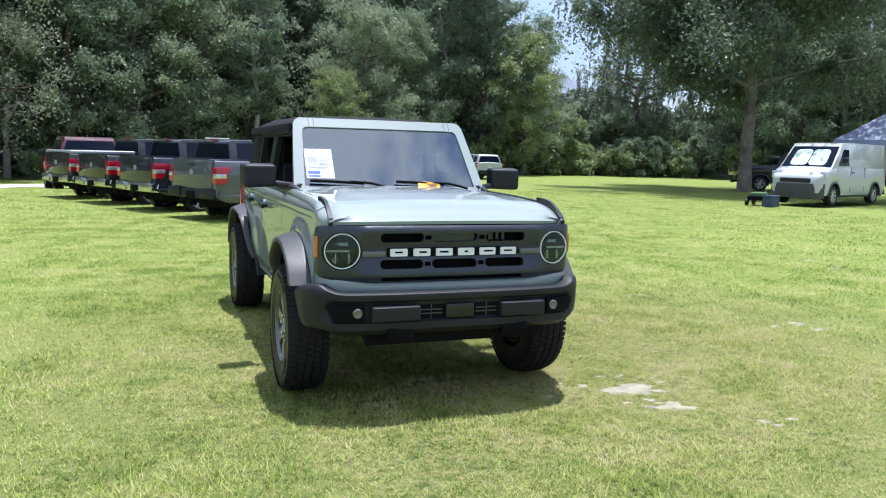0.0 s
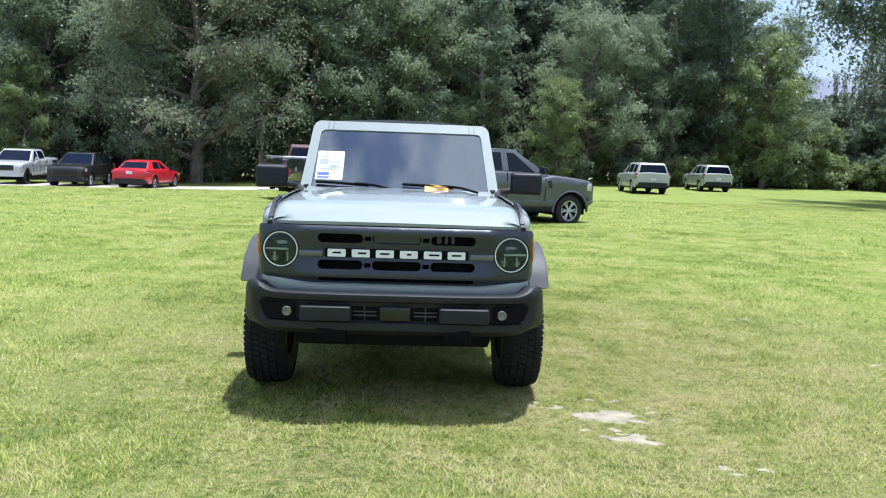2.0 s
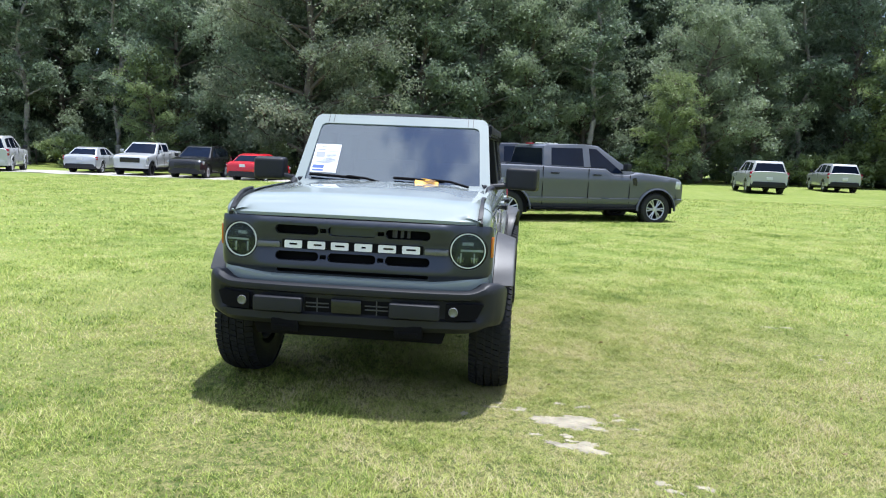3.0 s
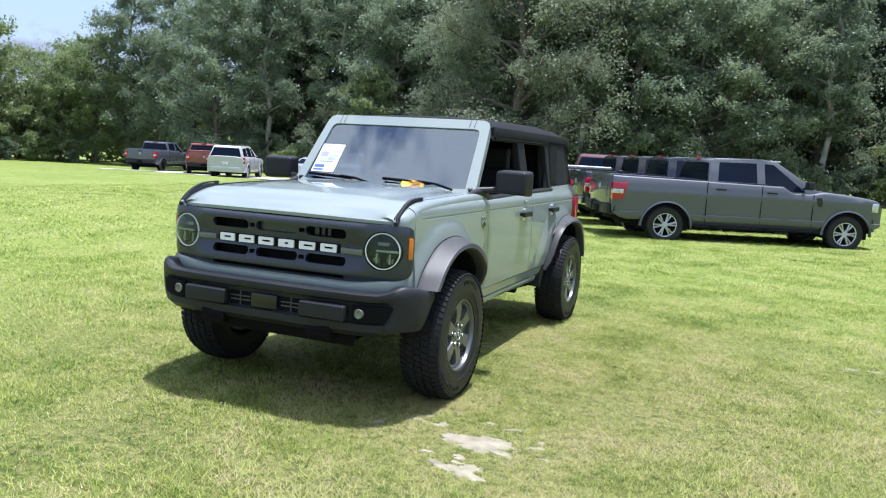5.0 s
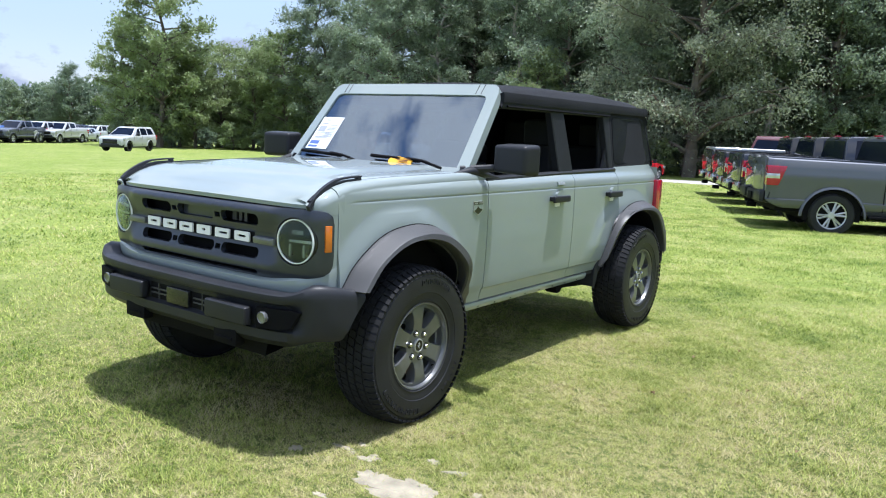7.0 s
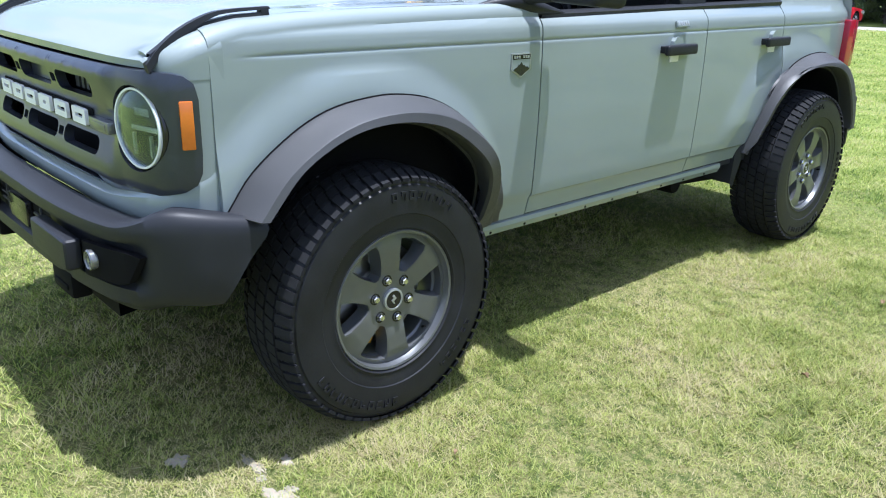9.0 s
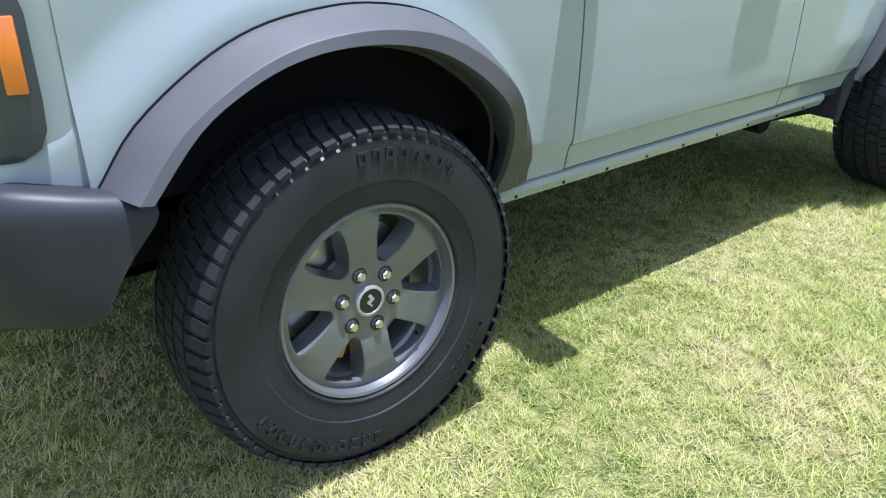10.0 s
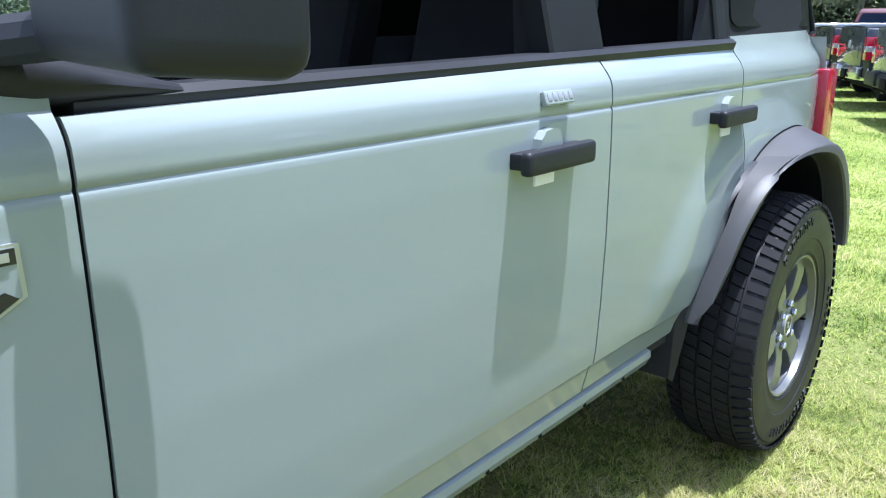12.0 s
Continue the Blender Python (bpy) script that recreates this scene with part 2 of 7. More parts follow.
def thick(bm, d):
    """Gives a sheet a thickness against its normals."""
    bmesh.ops.recalc_face_normals(bm, faces=bm.faces)
    bm.normal_update()
    outer, faces = bm.verts[:], bm.faces[:]
    rim = [e for e in bm.edges if len(e.link_faces) == 1]
    inner = {v: bm.verts.new(v.co - v.normal * d) for v in outer}
    for f in faces:
        bm.faces.new([inner[v] for v in reversed(f.verts)])
    for e in rim:
        a, b = e.verts
        bm.faces.new((a, b, inner[b], inner[a]))
    return bm


def rrect(x0, x1, z0, z1, r, seg=5):
    """A rounded rectangle as a loop of (u, v)."""
    out = []
    for cx, cz, a0 in ((x1 - r, z1 - r, 0), (x0 + r, z1 - r, 90), (x0 + r, z0 + r, 180), (x1 - r, z0 + r, 270)):
        out += [(cx + r * math.cos(radians(a0 + 90 * i / seg)), cz + r * math.sin(radians(a0 + 90 * i / seg))) for i in range(seg + 1)]
    return out


def plate(outer, holes, th, place, cuts=(), across=()):
    """A sheet cut to the loop outer, with holes, th thick; place maps (u, v, depth) to a point."""
    bm = bmesh.new()
    edges = []
    for loop in (outer, *holes):
        vs = [bm.verts.new((u, v, 0)) for u, v in loop]
        edges += [bm.edges.new((vs[i], vs[(i + 1) % len(vs)])) for i in range(len(vs))]
    bmesh.ops.triangle_fill(bm, use_beauty=True, use_dissolve=False, edges=edges)
    for u in cuts:
        bmesh.ops.bisect_plane(bm, geom=bm.verts[:] + bm.edges[:] + bm.faces[:], plane_co=(u, 0, 0), plane_no=(1, 0, 0))
    for v in across:
        bmesh.ops.bisect_plane(bm, geom=bm.verts[:] + bm.edges[:] + bm.faces[:], plane_co=(0, v, 0), plane_no=(0, 1, 0))
    faces = bm.faces[:]
    ret = bmesh.ops.extrude_face_region(bm, geom=faces)
    for v in (e for e in ret["geom"] if isinstance(e, bmesh.types.BMVert)):
        v.co.z = th
    for v in bm.verts:
        v.co = place(v.co.x, v.co.y, v.co.z)
    return bm


def skin(ys, surf, nv, th=0.018):
    """A body panel: columns at ys, surf(y, v) gives the point for v from 0 (bottom) to 1 (top)."""
    rows = [[surf(y, k / nv) for k in range(nv + 1)] for y in ys]
    return rows_mesh([r + [(x - th, y, z) for x, y, z in reversed(r)] for r in rows], True, True)


def steps(a, b, n):
    return [a + (b - a) * i / n for i in range(n + 1)]


def thing(name, label, category, m=None, group="", kind=""):
    e = new(name)
    e.empty_display_size = 0.2
    if m is not None:
        e.matrix_basis = m
    return tagged(e, label, category, group, kind)


# ---- ground ----
def lawn_mat():
    m, n, l, p = nodes_of("mown lawn")
    co = n.new("ShaderNodeTexCoord").outputs["Object"]
    big, mid, fine, straw = noise_node(n, l, co, 0.22, 5), noise_node(n, l, co, 1.1, 7, 0.7), noise_node(n, l, co, 14.0, 8, 0.75), noise_node(n, l, co, 40.0, 6, 0.75)
    col = mix_node(n, l, ramp_node(n, l, big.outputs["Fac"], 0.35, 0.65), (0.168, 0.225, 0.040), (0.240, 0.285, 0.064))
    col = mix_node(n, l, ramp_node(n, l, mid.outputs["Fac"], 0.48, 0.68), col, (0.30, 0.315, 0.115))
    col = mix_node(n, l, ramp_node(n, l, fine.outputs["Fac"], 0.45, 0.64), col, (0.065, 0.11, 0.02))
    col = mix_node(n, l, ramp_node(n, l, straw.outputs["Fac"], 0.55, 0.75), col, (0.40, 0.38, 0.20))
    # thatch between the blades round the parked car, darkened for the blades' shade
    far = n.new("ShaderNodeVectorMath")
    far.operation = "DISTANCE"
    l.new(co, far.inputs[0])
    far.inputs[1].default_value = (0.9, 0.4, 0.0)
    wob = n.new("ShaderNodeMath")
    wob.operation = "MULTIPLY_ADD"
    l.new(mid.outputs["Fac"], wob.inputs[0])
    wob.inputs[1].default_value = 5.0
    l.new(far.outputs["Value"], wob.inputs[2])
    shaded_thatch = mix_node(n, l, ramp_node(n, l, fine.outputs["Fac"], 0.42, 0.56), (0.075, 0.100, 0.024), (0.25, 0.235, 0.095))
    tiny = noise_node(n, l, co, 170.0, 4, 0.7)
    shaded_thatch = mix_node(n, l, ramp_node(n, l, tiny.outputs["Fac"], 0.50, 0.64), shaded_thatch, (0.048, 0.062, 0.016))
    shaded_thatch = mix_node(n, l, ramp_node(n, l, straw.outputs["Fac"], 0.56, 0.66), shaded_thatch, (0.30, 0.25, 0.12))
    col = mix_node(n, l, ramp_node(n, l, wob.outputs["Value"], 4.5, 8.5), shaded_thatch, col)
    l.new(col, p.inputs["Base Color"])
    p.inputs["Roughness"].default_value = 0.9
    p.inputs["Specular IOR Level"].default_value = 0.15
    b = n.new("ShaderNodeBump")
    b.inputs["Strength"].default_value, b.inputs["Distance"].default_value = 0.8, 0.03
    l.new(fine.outputs["Fac"], b.inputs["Height"])
    l.new(b.outputs["Normal"], p.inputs["Normal"])
    return m


LAWN = lawn_mat()
SOIL = mat("dry pale sand", (0.275, 0.245, 0.18), 0.95, 0, 0.3, 9, 120, 0.8)
GRAVEL = mat("pale gravel track", (0.36, 0.345, 0.315), 0.95, 0, 0.22, 0.8, 25, 0.8)


def ground_z(x, y):
    """Gentle unevenness of the field, level under the cars; falls fitted to the camera's view."""
    r = math.hypot(x - 0.3, y - 1.0)
    k = min(1, max(0, (r - 3.0) / 8.0))
    fall = line(x, [(-150, -2.2), (-73, -1.35), (-48, -0.95), (-38, -0.5), (-32, -0.31), (-4, 0.0)]) * min(1, max(0, (r - 8) / 20))
    q = min(1, max(0, (y - 24.0) / 12.0))
    fall -= 0.50 * q * q * (3 - 2 * q) * line(x, [(-60, 0.0), (-42, 0.5), (-30, 0.75), (-12, 1.0), (0, 0.7), (14, 0.28), (26, 0.0)])
    return k * 0.02 * (noise.noise((x * 0.11, y * 0.11, 3.0))) - 0.004 + fall


gx = sorted(set([-900, -600, -400, -300, -220, -160, -154, -150, -140, -130] + steps(-120, 90, 105) + [120, 160, 220, 300, 400, 600, 900]))
gy = sorted(set([-900, -600, -400, -200, -100, -60] + steps(-30, 90, 60) + [120, 160, 220, 300, 400, 600, 900]))
gm = rows_mesh([[(x, y, ground_z(x, y)) for x in gx] for y in gy])
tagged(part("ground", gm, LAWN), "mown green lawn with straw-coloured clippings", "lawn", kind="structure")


def blotch(name, cx, cy, rx, ry, turn, material, seed, z=0.004, n=40, rough=0.35):
    """A flat patch with an uneven outline on the lawn."""
    bm = bmesh.new()
    c, s = math.cos(turn), math.sin(turn)
    loops = []
    for f, h in ((1.0, -0.006), (0.75, z * 0.8), (0.35, z)):
        ring = []
        for i in range(n):
            a = 2 * math.pi * i / n
            w = 1 + rough * noise.noise((math.cos(a) * 1.7 + seed, math.sin(a) * 1.7, seed * 0.37)) + 0.5 * rough * noise.noise((math.cos(a) * 5 + seed, math.sin(a) * 5, 1.0))
            u, v = rx * w * f * math.cos(a), ry * w * f * math.sin(a)
            x, y = cx + c * u - s * v, cy + s * u + c * v
            ring.append(bm.verts.new((x, y, ground_z(x, y) + h)))
        loops.append(ring)
    for a, b in zip(loops, loops[1:]):
        for i in range(n):
            bm.faces.new((a[i], a[(i + 1) % n], b[(i + 1) % n], b[i]))
    bm.faces.new(loops[-1])
    return part(name, bm, material)


# the gravel track before the trees
track = []
for k in range(61):
    f = k / 60
    x = -38 + 34 * f
    y = line(x, [(-38, 34.2), (-30, 34.5), (-12, 35.5), (-4, 38.0)])
    w = line(x, [(-38, 0.6), (-34, 2.2), (-30, 2.6), (-12, 3.0), (-4, 0.8)])
    track.append([(x, y + q * w + (0.3 * math.sin(k * 1.3) if q < 0 else 0), ground_z(x, y + q * w) + 0.05 - 0.03 * abs(q)) for q in (-1, -0.5, 0, 0.5, 1)])
tagged(part("track", rows_mesh(track), GRAVEL), "pale gravel track along the edge of the lawn", "track", kind="structure")


# ---- the sage off-roader ----
def front_y(x):
    """Plan of the nose: nearly flat, rounded at the corners."""
    a = abs(x) / 0.85
    return -0.668 + 0.035 * a ** 2 + 0.11 * a ** 9


NOSE = spline([(0.0, -0.668, 0), (0.4, -0.662, 0), (0.62, -0.650, 0), (0.73, -0.636, 0), (0.795, -0.612, 0), (0.822, -0.575, 0), (0.830, -0.535, 0), (0.8325, -0.48, 0)], 121)
NOSE_S = [0.0]
for p, q in zip(NOSE, NOSE[1:]):
    NOSE_S.append(NOSE_S[-1] + (q - p).length)


def nose(u, d=0.0):
    """The point at arc length u round the nose in plan, d metres inside it."""
    a = abs(u)
    k = min(max(0, int(np.searchsorted(NOSE_S, a)) - 1), len(NOSE) - 2)
    f = (a - NOSE_S[k]) / (NOSE_S[k + 1] - NOSE_S[k])
    p, t = NOSE[k].lerp(NOSE[k + 1], f), (NOSE[k + 1] - NOSE[k]).normalized()
    x, y = p.x - t.y * d, p.y + t.x * d
    return (x if u >= 0 else -x, y)


def hood_z(y):
    return line(y, [(-0.66, 1.17), (-0.60, 1.212), (-0.55, 1.240), (-0.48, 1.265), (-0.40, 1.281), (-0.2, 1.293), (0.0, 1.300), (0.3, 1.306), (0.6, 1.310)])


def belt_z(y):
    return 1.258 + 0.018 * (y - 0.8)


ARCH_F_OUT = [(0, -0.49, 0.78), (0, -0.41, 0.88), (0, -0.28, 0.972), (0, -0.16, 1.025), (0, -0.03, 1.048), (0, 0.10, 1.05), (0, 0.25, 1.02), (0, 0.40, 0.94), (0, 0.52, 0.82), (0, 0.595, 0.68), (0, 0.62, 0.535)]
ARCH_F_IN = [(0, -0.435, 0.775), (0, -0.335, 0.885), (0, -0.24, 0.943), (0, -0.14, 0.978), (0, -0.03, 0.99), (0, 0.09, 0.98), (0, 0.21, 0.943), (0, 0.33, 0.862), (0, 0.415, 0.765), (0, 0.46, 0.65), (0, 0.47, 0.535)]
ARCH_R_OUT = [(0, 2.415, 0.555), (0, 2.485, 0.68), (0, 2.58, 0.83), (0, 2.70, 0.95), (0, 2.86, 1.015), (0, 3.05, 1.035), (0, 3.22, 1.02), (0, 3.36, 0.95), (0, 3.46, 0.83), (0, 3.51, 0.68), (0, 3.52, 0.60)]
ARCH_R_IN = [(0, 2.425, 0.555), (0, 2.47, 0.69), (0, 2.53, 0.82), (0, 2.62, 0.918), (0, 2.77, 0.972), (0, 2.95, 0.98), (0, 3.13, 0.945), (0, 3.25, 0.86), (0, 3.335, 0.74), (0, 3.375, 0.65), (0, 3.38, 0.60)]
LINES = {k: spline(p, 41) for k, p in (("fo", ARCH_F_OUT), ("fi", ARCH_F_IN), ("ro", ARCH_R_OUT), ("ri", ARCH_R_IN))}


def arch_low(y, low):
    """The lower edge of a side panel at y: the sill, or the wheel arch where it cuts in."""
    z = low
    for key in ("fo", "ro"):
        L = LINES[key]
        if L[0].y < y < L[-1].y:
            z = max(z, line(y, [(p.y, p.z - 0.03) for p in L]))
    return z


def side_x(y, z):
    x = line(z, [(0.44, 0.772), (0.53, 0.790), (0.585, 0.8025), (0.598, 0.8065), (0.606, 0.8166), (0.64, 0.8205), (0.75, 0.826), (0.9, 0.830), (1.1, 0.8295), (1.176, 0.8275), (1.194, 0.8268), (1.212, 0.8258), (1.228, 0.8240), (1.240, 0.8200), (1.253, 0.8115), (1.28, 0.789), (1.34, 0.768)])
    x -= 0.0035 * math.exp(-((z - 1.185) / 0.0035) ** 2) * min(1, max(0, (y + 0.44) / 0.16))
    if y < -0.15:
        x += 0.004 * ((-0.15 - y) / 0.4) ** 2.2
    if y > 3.2:
        x -= 0.05 * ((y - 3.2) / 0.36) ** 2
    d = min(math.hypot((y + 0.02) / 1.0, z - 0.5), math.hypot((y - 2.85) / 1.12, z - 0.47))
    q = min(1, max(0, (0.685 - d) / 0.135))
    return x + 0.021 * (q * q * (3 - 2 * q)) * (1 if z < 1.12 else max(0, 1 - (z - 1.12) / 0.05)) * min(1, max(0, (z - 0.56) / 0.16))


HIGH = (1.150, 1.170, 1.178, 1.1815, 1.185, 1.1885, 1.192, 1.200, 1.214, 1.229)
DEEP = (0.585, 0.596, 0.601, 0.606, 0.64)


def crease(a, b, v, n=44, deep=True):
    """Heights from a to b in n steps, gathered at the two creases of the flank."""
    low = [a]
    for d in DEEP if deep else ():
        low.append(max(d, low[-1] + 0.003))
    m = n - len(HIGH) - len(low) - 3
    zs = low + [low[-1] + (HIGH[0] - low[-1]) * (k + 1) / (m + 1) for k in range(m)] + list(HIGH) + [HIGH[-1] + (b - HIGH[-1]) * (k + 1) / 4 for k in range(4)]
    return zs[int(round(v * n))]


def side_surf(low, top, deep=False):
    def surf(y, v):
        a, b = low(y), top(y)
        z = crease(a, b, v, 44, deep)
        return (side_x(y, z), y, z)
    return surf


def fender_surf(y, v):
    a, b = arch_low(y, 0.525 if y > 0 else 0.77), hood_z(y) - 0.045
    if v <= 0.8:
        z = crease(a, b, v / 0.8, 40, False) if b > 1.236 else a + (crease(a, 1.236, v / 0.8, 40, False) - a) * (b - a) / (1.236 - a)
        return (side_x(y, z), y, z)
    q = (v - 0.8) / 0.2 * math.pi / 2
    x0 = side_x(y, b)
    return (0.768 + (x0 - 0.768) * math.cos(q), y, b + 0.045 * math.sin(q))


def lerp(a, b, f):
    return a + (b - a) * f


def flare_end(which, g):
    """How far a flare stands out, from 0 to 1, at g along it: it dies into the sill."""
    e = min(1, max(0, g / 0.6)) if which == "r" else min(1, max(0, (1 - g) / 0.28))
    return 0.34 + 0.66 * (3 * e * e - 2 * e ** 3) if which == "r" else 0.28 + 0.72 * (3 * e * e - 2 * e ** 3)


def flare(outer, inner):
    rows = []
    for k, (o, i) in enumerate(zip(LINES[outer], LINES[inner])):
        xb = side_x(o.y, o.z) - 0.012
        g = k / 40
        lip_x = xb + (0.978 - xb) * flare_end(outer[0], g)
        row = []
        if outer == "fo":
            face = ((0.25, lerp(xb, lip_x, 0.60)), (0.46, lerp(xb, lip_x, 0.90)), (0.50, lip_x - 0.006), (0.54, lip_x - 0.001), (0.94, lip_x + 0.006))
        else:
            face = ((0.30, lerp(xb, lip_x, 0.62)), (0.52, lerp(xb, lip_x, 0.86)), (0.62, lip_x - 0.004), (0.70, lip_x), (0.96, lip_x + 0.001))
        for f, x in ((0.0, xb), (0.0, xb + 0.026), (0.05, xb + 0.036), *face, (1.0, lip_x - 0.006), (1.0, lip_x - 0.03), (0.97, min(0.87, lip_x - 0.04))):
            row.append((x, o.y + (i.y - o.y) * f, o.z + (i.z - o.z) * f))
        rows.append(row)
    return thick(rows_mesh(rows), 0.012)


def wheel_parts(parent, big=True):
    """A wheel about the x axis, its outer face towards +x, 0.82 m across."""
    w = parent
    R = 0.412
    # carcass with rounded shoulders, rim bead and sidewall ribs
    prof = [(0.222, -0.095), (0.232, -0.115), (0.262, -0.126), (0.31, -0.131), (0.355, -0.128), (0.382, -0.118), (0.396, -0.104), (0.402, -0.06), (0.403, 0.0),
            (0.402, 0.06), (0.396, 0.104), (0.386, 0.116), (0.380, 0.122), (0.372, 0.1225), (0.368, 0.128), (0.345, 0.1305), (0.31, 0.131), (0.282, 0.130), (0.279, 0.1265), (0.262, 0.125), (0.246, 0.120), (0.236, 0.122), (0.229, 0.114), (0.222, 0.095)]
    tyre = lathe(prof, seg=96, closed=True)
    tyre_ob = part("tyre", tyre, RUBBER, w, "black all-terrain tyre with raised lettering", 40)
    # tread: five rows of blocks round the tyre
    blocks = bmesh.new()
    n = 66
    for row, (xa, xb_, ra, rb) in enumerate(((-0.128, -0.082, 0.393, 0.409), (-0.070, -0.030, 0.411, 0.413), (-0.019, 0.019, 0.413, 0.413), (0.030, 0.070, 0.413, 0.411), (0.080, 0.131, 0.411, 0.391))):
        for i in range(n):
            a0 = 2 * math.pi * (i + 0.5 * (row % 2)) / n
            a1 = a0 + 2 * math.pi / n * (0.70 if row in (0, 4) else 0.86)
            sk = 0.012 if row in (1, 2, 3) else 0.006
            vs = []
            for r_in in (0.385, None):
                for a, x, r in ((a0, xa, ra), (a1, xa, ra), (a1 + sk * 2, xb_, rb), (a0 + sk * 2, xb_, rb)):
                    rr = r if r_in is None else min(r - 0.010, 0.396)
                    vs.append(blocks.verts.new((x, rr * math.cos(a), rr * math.sin(a))))
            for f in ((4, 5, 6, 7), (0, 1, 5, 4), (1, 2, 6, 5), (2, 3, 7, 6), (3, 0, 4, 7)):
                blocks.faces.new([vs[k] for k in f])
    part("tread", blocks, TREAD, w, sharp=20)
    # raised lettering on the sidewall as plain bars, and shoulder ticks
    for a_mid, count, r0, r1 in ((radians(40), 8, 0.325, 0.352), (radians(205), 11, 0.325, 0.352), (radians(285), 6, 0.318, 0.338)):
        for k in range(count):
            a = a_mid + (k - count / 2) * 0.098
            marks = bmesh.new()
            t = (r1 - r0) * 0.24
            strips = [(0, 0.014, r0, r1), (0, 0.058, r1 - t, r1)]
            strips += [(0, 0.058, r0, r0 + t)] if k % 3 else [(0.03, 0.058, (r0 + r1) / 2, (r0 + r1) / 2 + t)]
            strips += [(0.046, 0.060, r0, r1)] if k % 2 else []
            for d0, d1, ra, rb in strips:
                vs = []
                for x in (0.1295, 0.1345):
                    for da, r in ((d0, ra), (d1, ra), (d1, rb), (d0, rb)):
                        vs.append(marks.verts.new((x, r * math.cos(a + da), r * math.sin(a + da))))
                for f in ((4, 5, 6, 7), (0, 1, 5, 4), (1, 2, 6, 5), (2, 3, 7, 6), (3, 0, 4, 7)):
                    marks.faces.new([vs[q] for q in f])
            part("raised_mark", marks, RUBBER, w, sharp=20)
    # rim: barrel, lip and a six-spoke face with deep windows
    rim = part("rim", join(lathe([(0.226, 0.118), (0.231, 0.112), (0.226, 0.09), (0.205, 0.07), (0.2, -0.1), (0.192, -0.1), (0.192, 0.06), (0.212, 0.088), (0.219, 0.116)], seg=72, closed=True)), RIM, w, "carbon-grey painted six-spoke alloy rim")
    holes = []
    for k in range(6):
        c = radians(60 * k + 30)
        loop = []
        for r, d in ((0.090, -0.14), (0.090, 0.14), (0.125, 0.265), (0.165, 0.305), (0.190, 0.30), (0.202, 0.25), (0.2045, 0.0), (0.202, -0.25), (0.190, -0.30), (0.165, -0.305), (0.125, -0.265)):
            loop.append((r * math.cos(c + d), r * math.sin(c + d)))
        sm = spline([(u, v, 0) for u, v in loop + loop[:1]], 34)[:-1]
        holes.append([(p.x, p.y) for p in sm])

    def dish(r):
        return line(r, [(0, 0.075), (0.05, 0.078), (0.07, 0.088), (0.12, 0.100), (0.18, 0.103), (0.205, 0.098), (0.222, 0.092)])

    def face_at(u, v, d):
        r = math.hypot(u, v)
        return (dish(r) - (0.05 if d > 0 else 0.0), u, v)
    ring = [(0.2215 * math.cos(2 * math.pi * i / 72), 0.2215 * math.sin(2 * math.pi * i / 72)) for i in range(72)]
    face = plate(ring, holes, 0.05, face_at)
    part("spokes", face, RIM, w, sharp=28)
    # bevelled flank of each window
    for h in holes:
        flank = bmesh.new()
        cu, cv = sum(p[0] for p in h) / len(h), sum(p[1] for p in h) / len(h)
        outer = [flank.verts.new((dish(math.hypot(u, v)) - 0.001, u, v)) for u, v in h]
        inner = [flank.verts.new((0.045, cu + (u - cu) * 0.92, cv + (v - cv) * 0.92)) for u, v in h]
        for i in range(len(h)):
            j = (i + 1) % len(h)
            flank.faces.new((outer[i], outer[j], inner[j], inner[i]))
        part("spoke_flank", thick(flank, 0.004), RIM, w)
    part("hub_cap", lathe([(0.034, 0.07), (0.034, 0.098), (0.031, 0.101), (0.0005, 0.102)], seg=32), GLOSS_BLACK, w, "black centre cap with a silver ring")
    part("cap_ring", lathe([(0.036, 0.092), (0.036, 0.102), (0.030, 0.1035), (0.029, 0.100)], seg=32, closed=True), SILVER, w)
    part("cap_emblem", moved(join(bx(0.1015, 0.1035, -0.009, 0.010, -0.004, 0.005, 0.0008), bx(0.1015, 0.1035, 0.002, 0.010, 0.0, 0.014, 0.0008), bx(0.1015, 0.1035, -0.008, -0.003, -0.013, 0.0, 0.0008)), Matrix.Identity(4)), SILVER, w)
    for k in range(6):
        a = radians(60 * k + 12)
        c = (0, 0.068 * math.cos(a), 0.068 * math.sin(a))
        part("lug_nut", lathe([(0.0115, 0.07), (0.0115, 0.102), (0.009, 0.106), (0.0005, 0.1064)], c, seg=6), CHROME, w, "chromed wheel nut", 20)
        # black ring stands in for the shaded recess round the nut
        part("nut_seat", lathe([(0.0185, 0.07), (0.0185, 0.0935), (0.0135, 0.0935), (0.0135, 0.08)], c, seg=20, closed=True), GLOSS_BLACK, w)
    part("brake_disc", lathe([(0.165, 0.0), (0.165, 0.022), (0.09, 0.024), (0.085, 0.045), (0.0005, 0.045)], seg=48), STEEL, w)
    part("brake_caliper", moved(bx(-0.03, 0.04, -0.055, 0.055, 0.10, 0.185, 0.012), Matrix.Rotation(radians(-42), 4, "X")), SILVER, w, "cast metal brake caliper")
    part("brake_tag", moved(bx(0.030, 0.034, -0.03, 0.03, 0.118, 0.165, 0.004), Matrix.Rotation(radians(120), 4, "X")), YELLOW, w, "yellow tag on the brake")
    part("valve", tube([(0.085, 0.03, -0.188), (0.105, 0.032, -0.178)], 0.004), BLACK, w)


car = thing("off_road_suv", "pale sage four-door offroad SUV with a black soft top", "car")
rear_end = 3.55

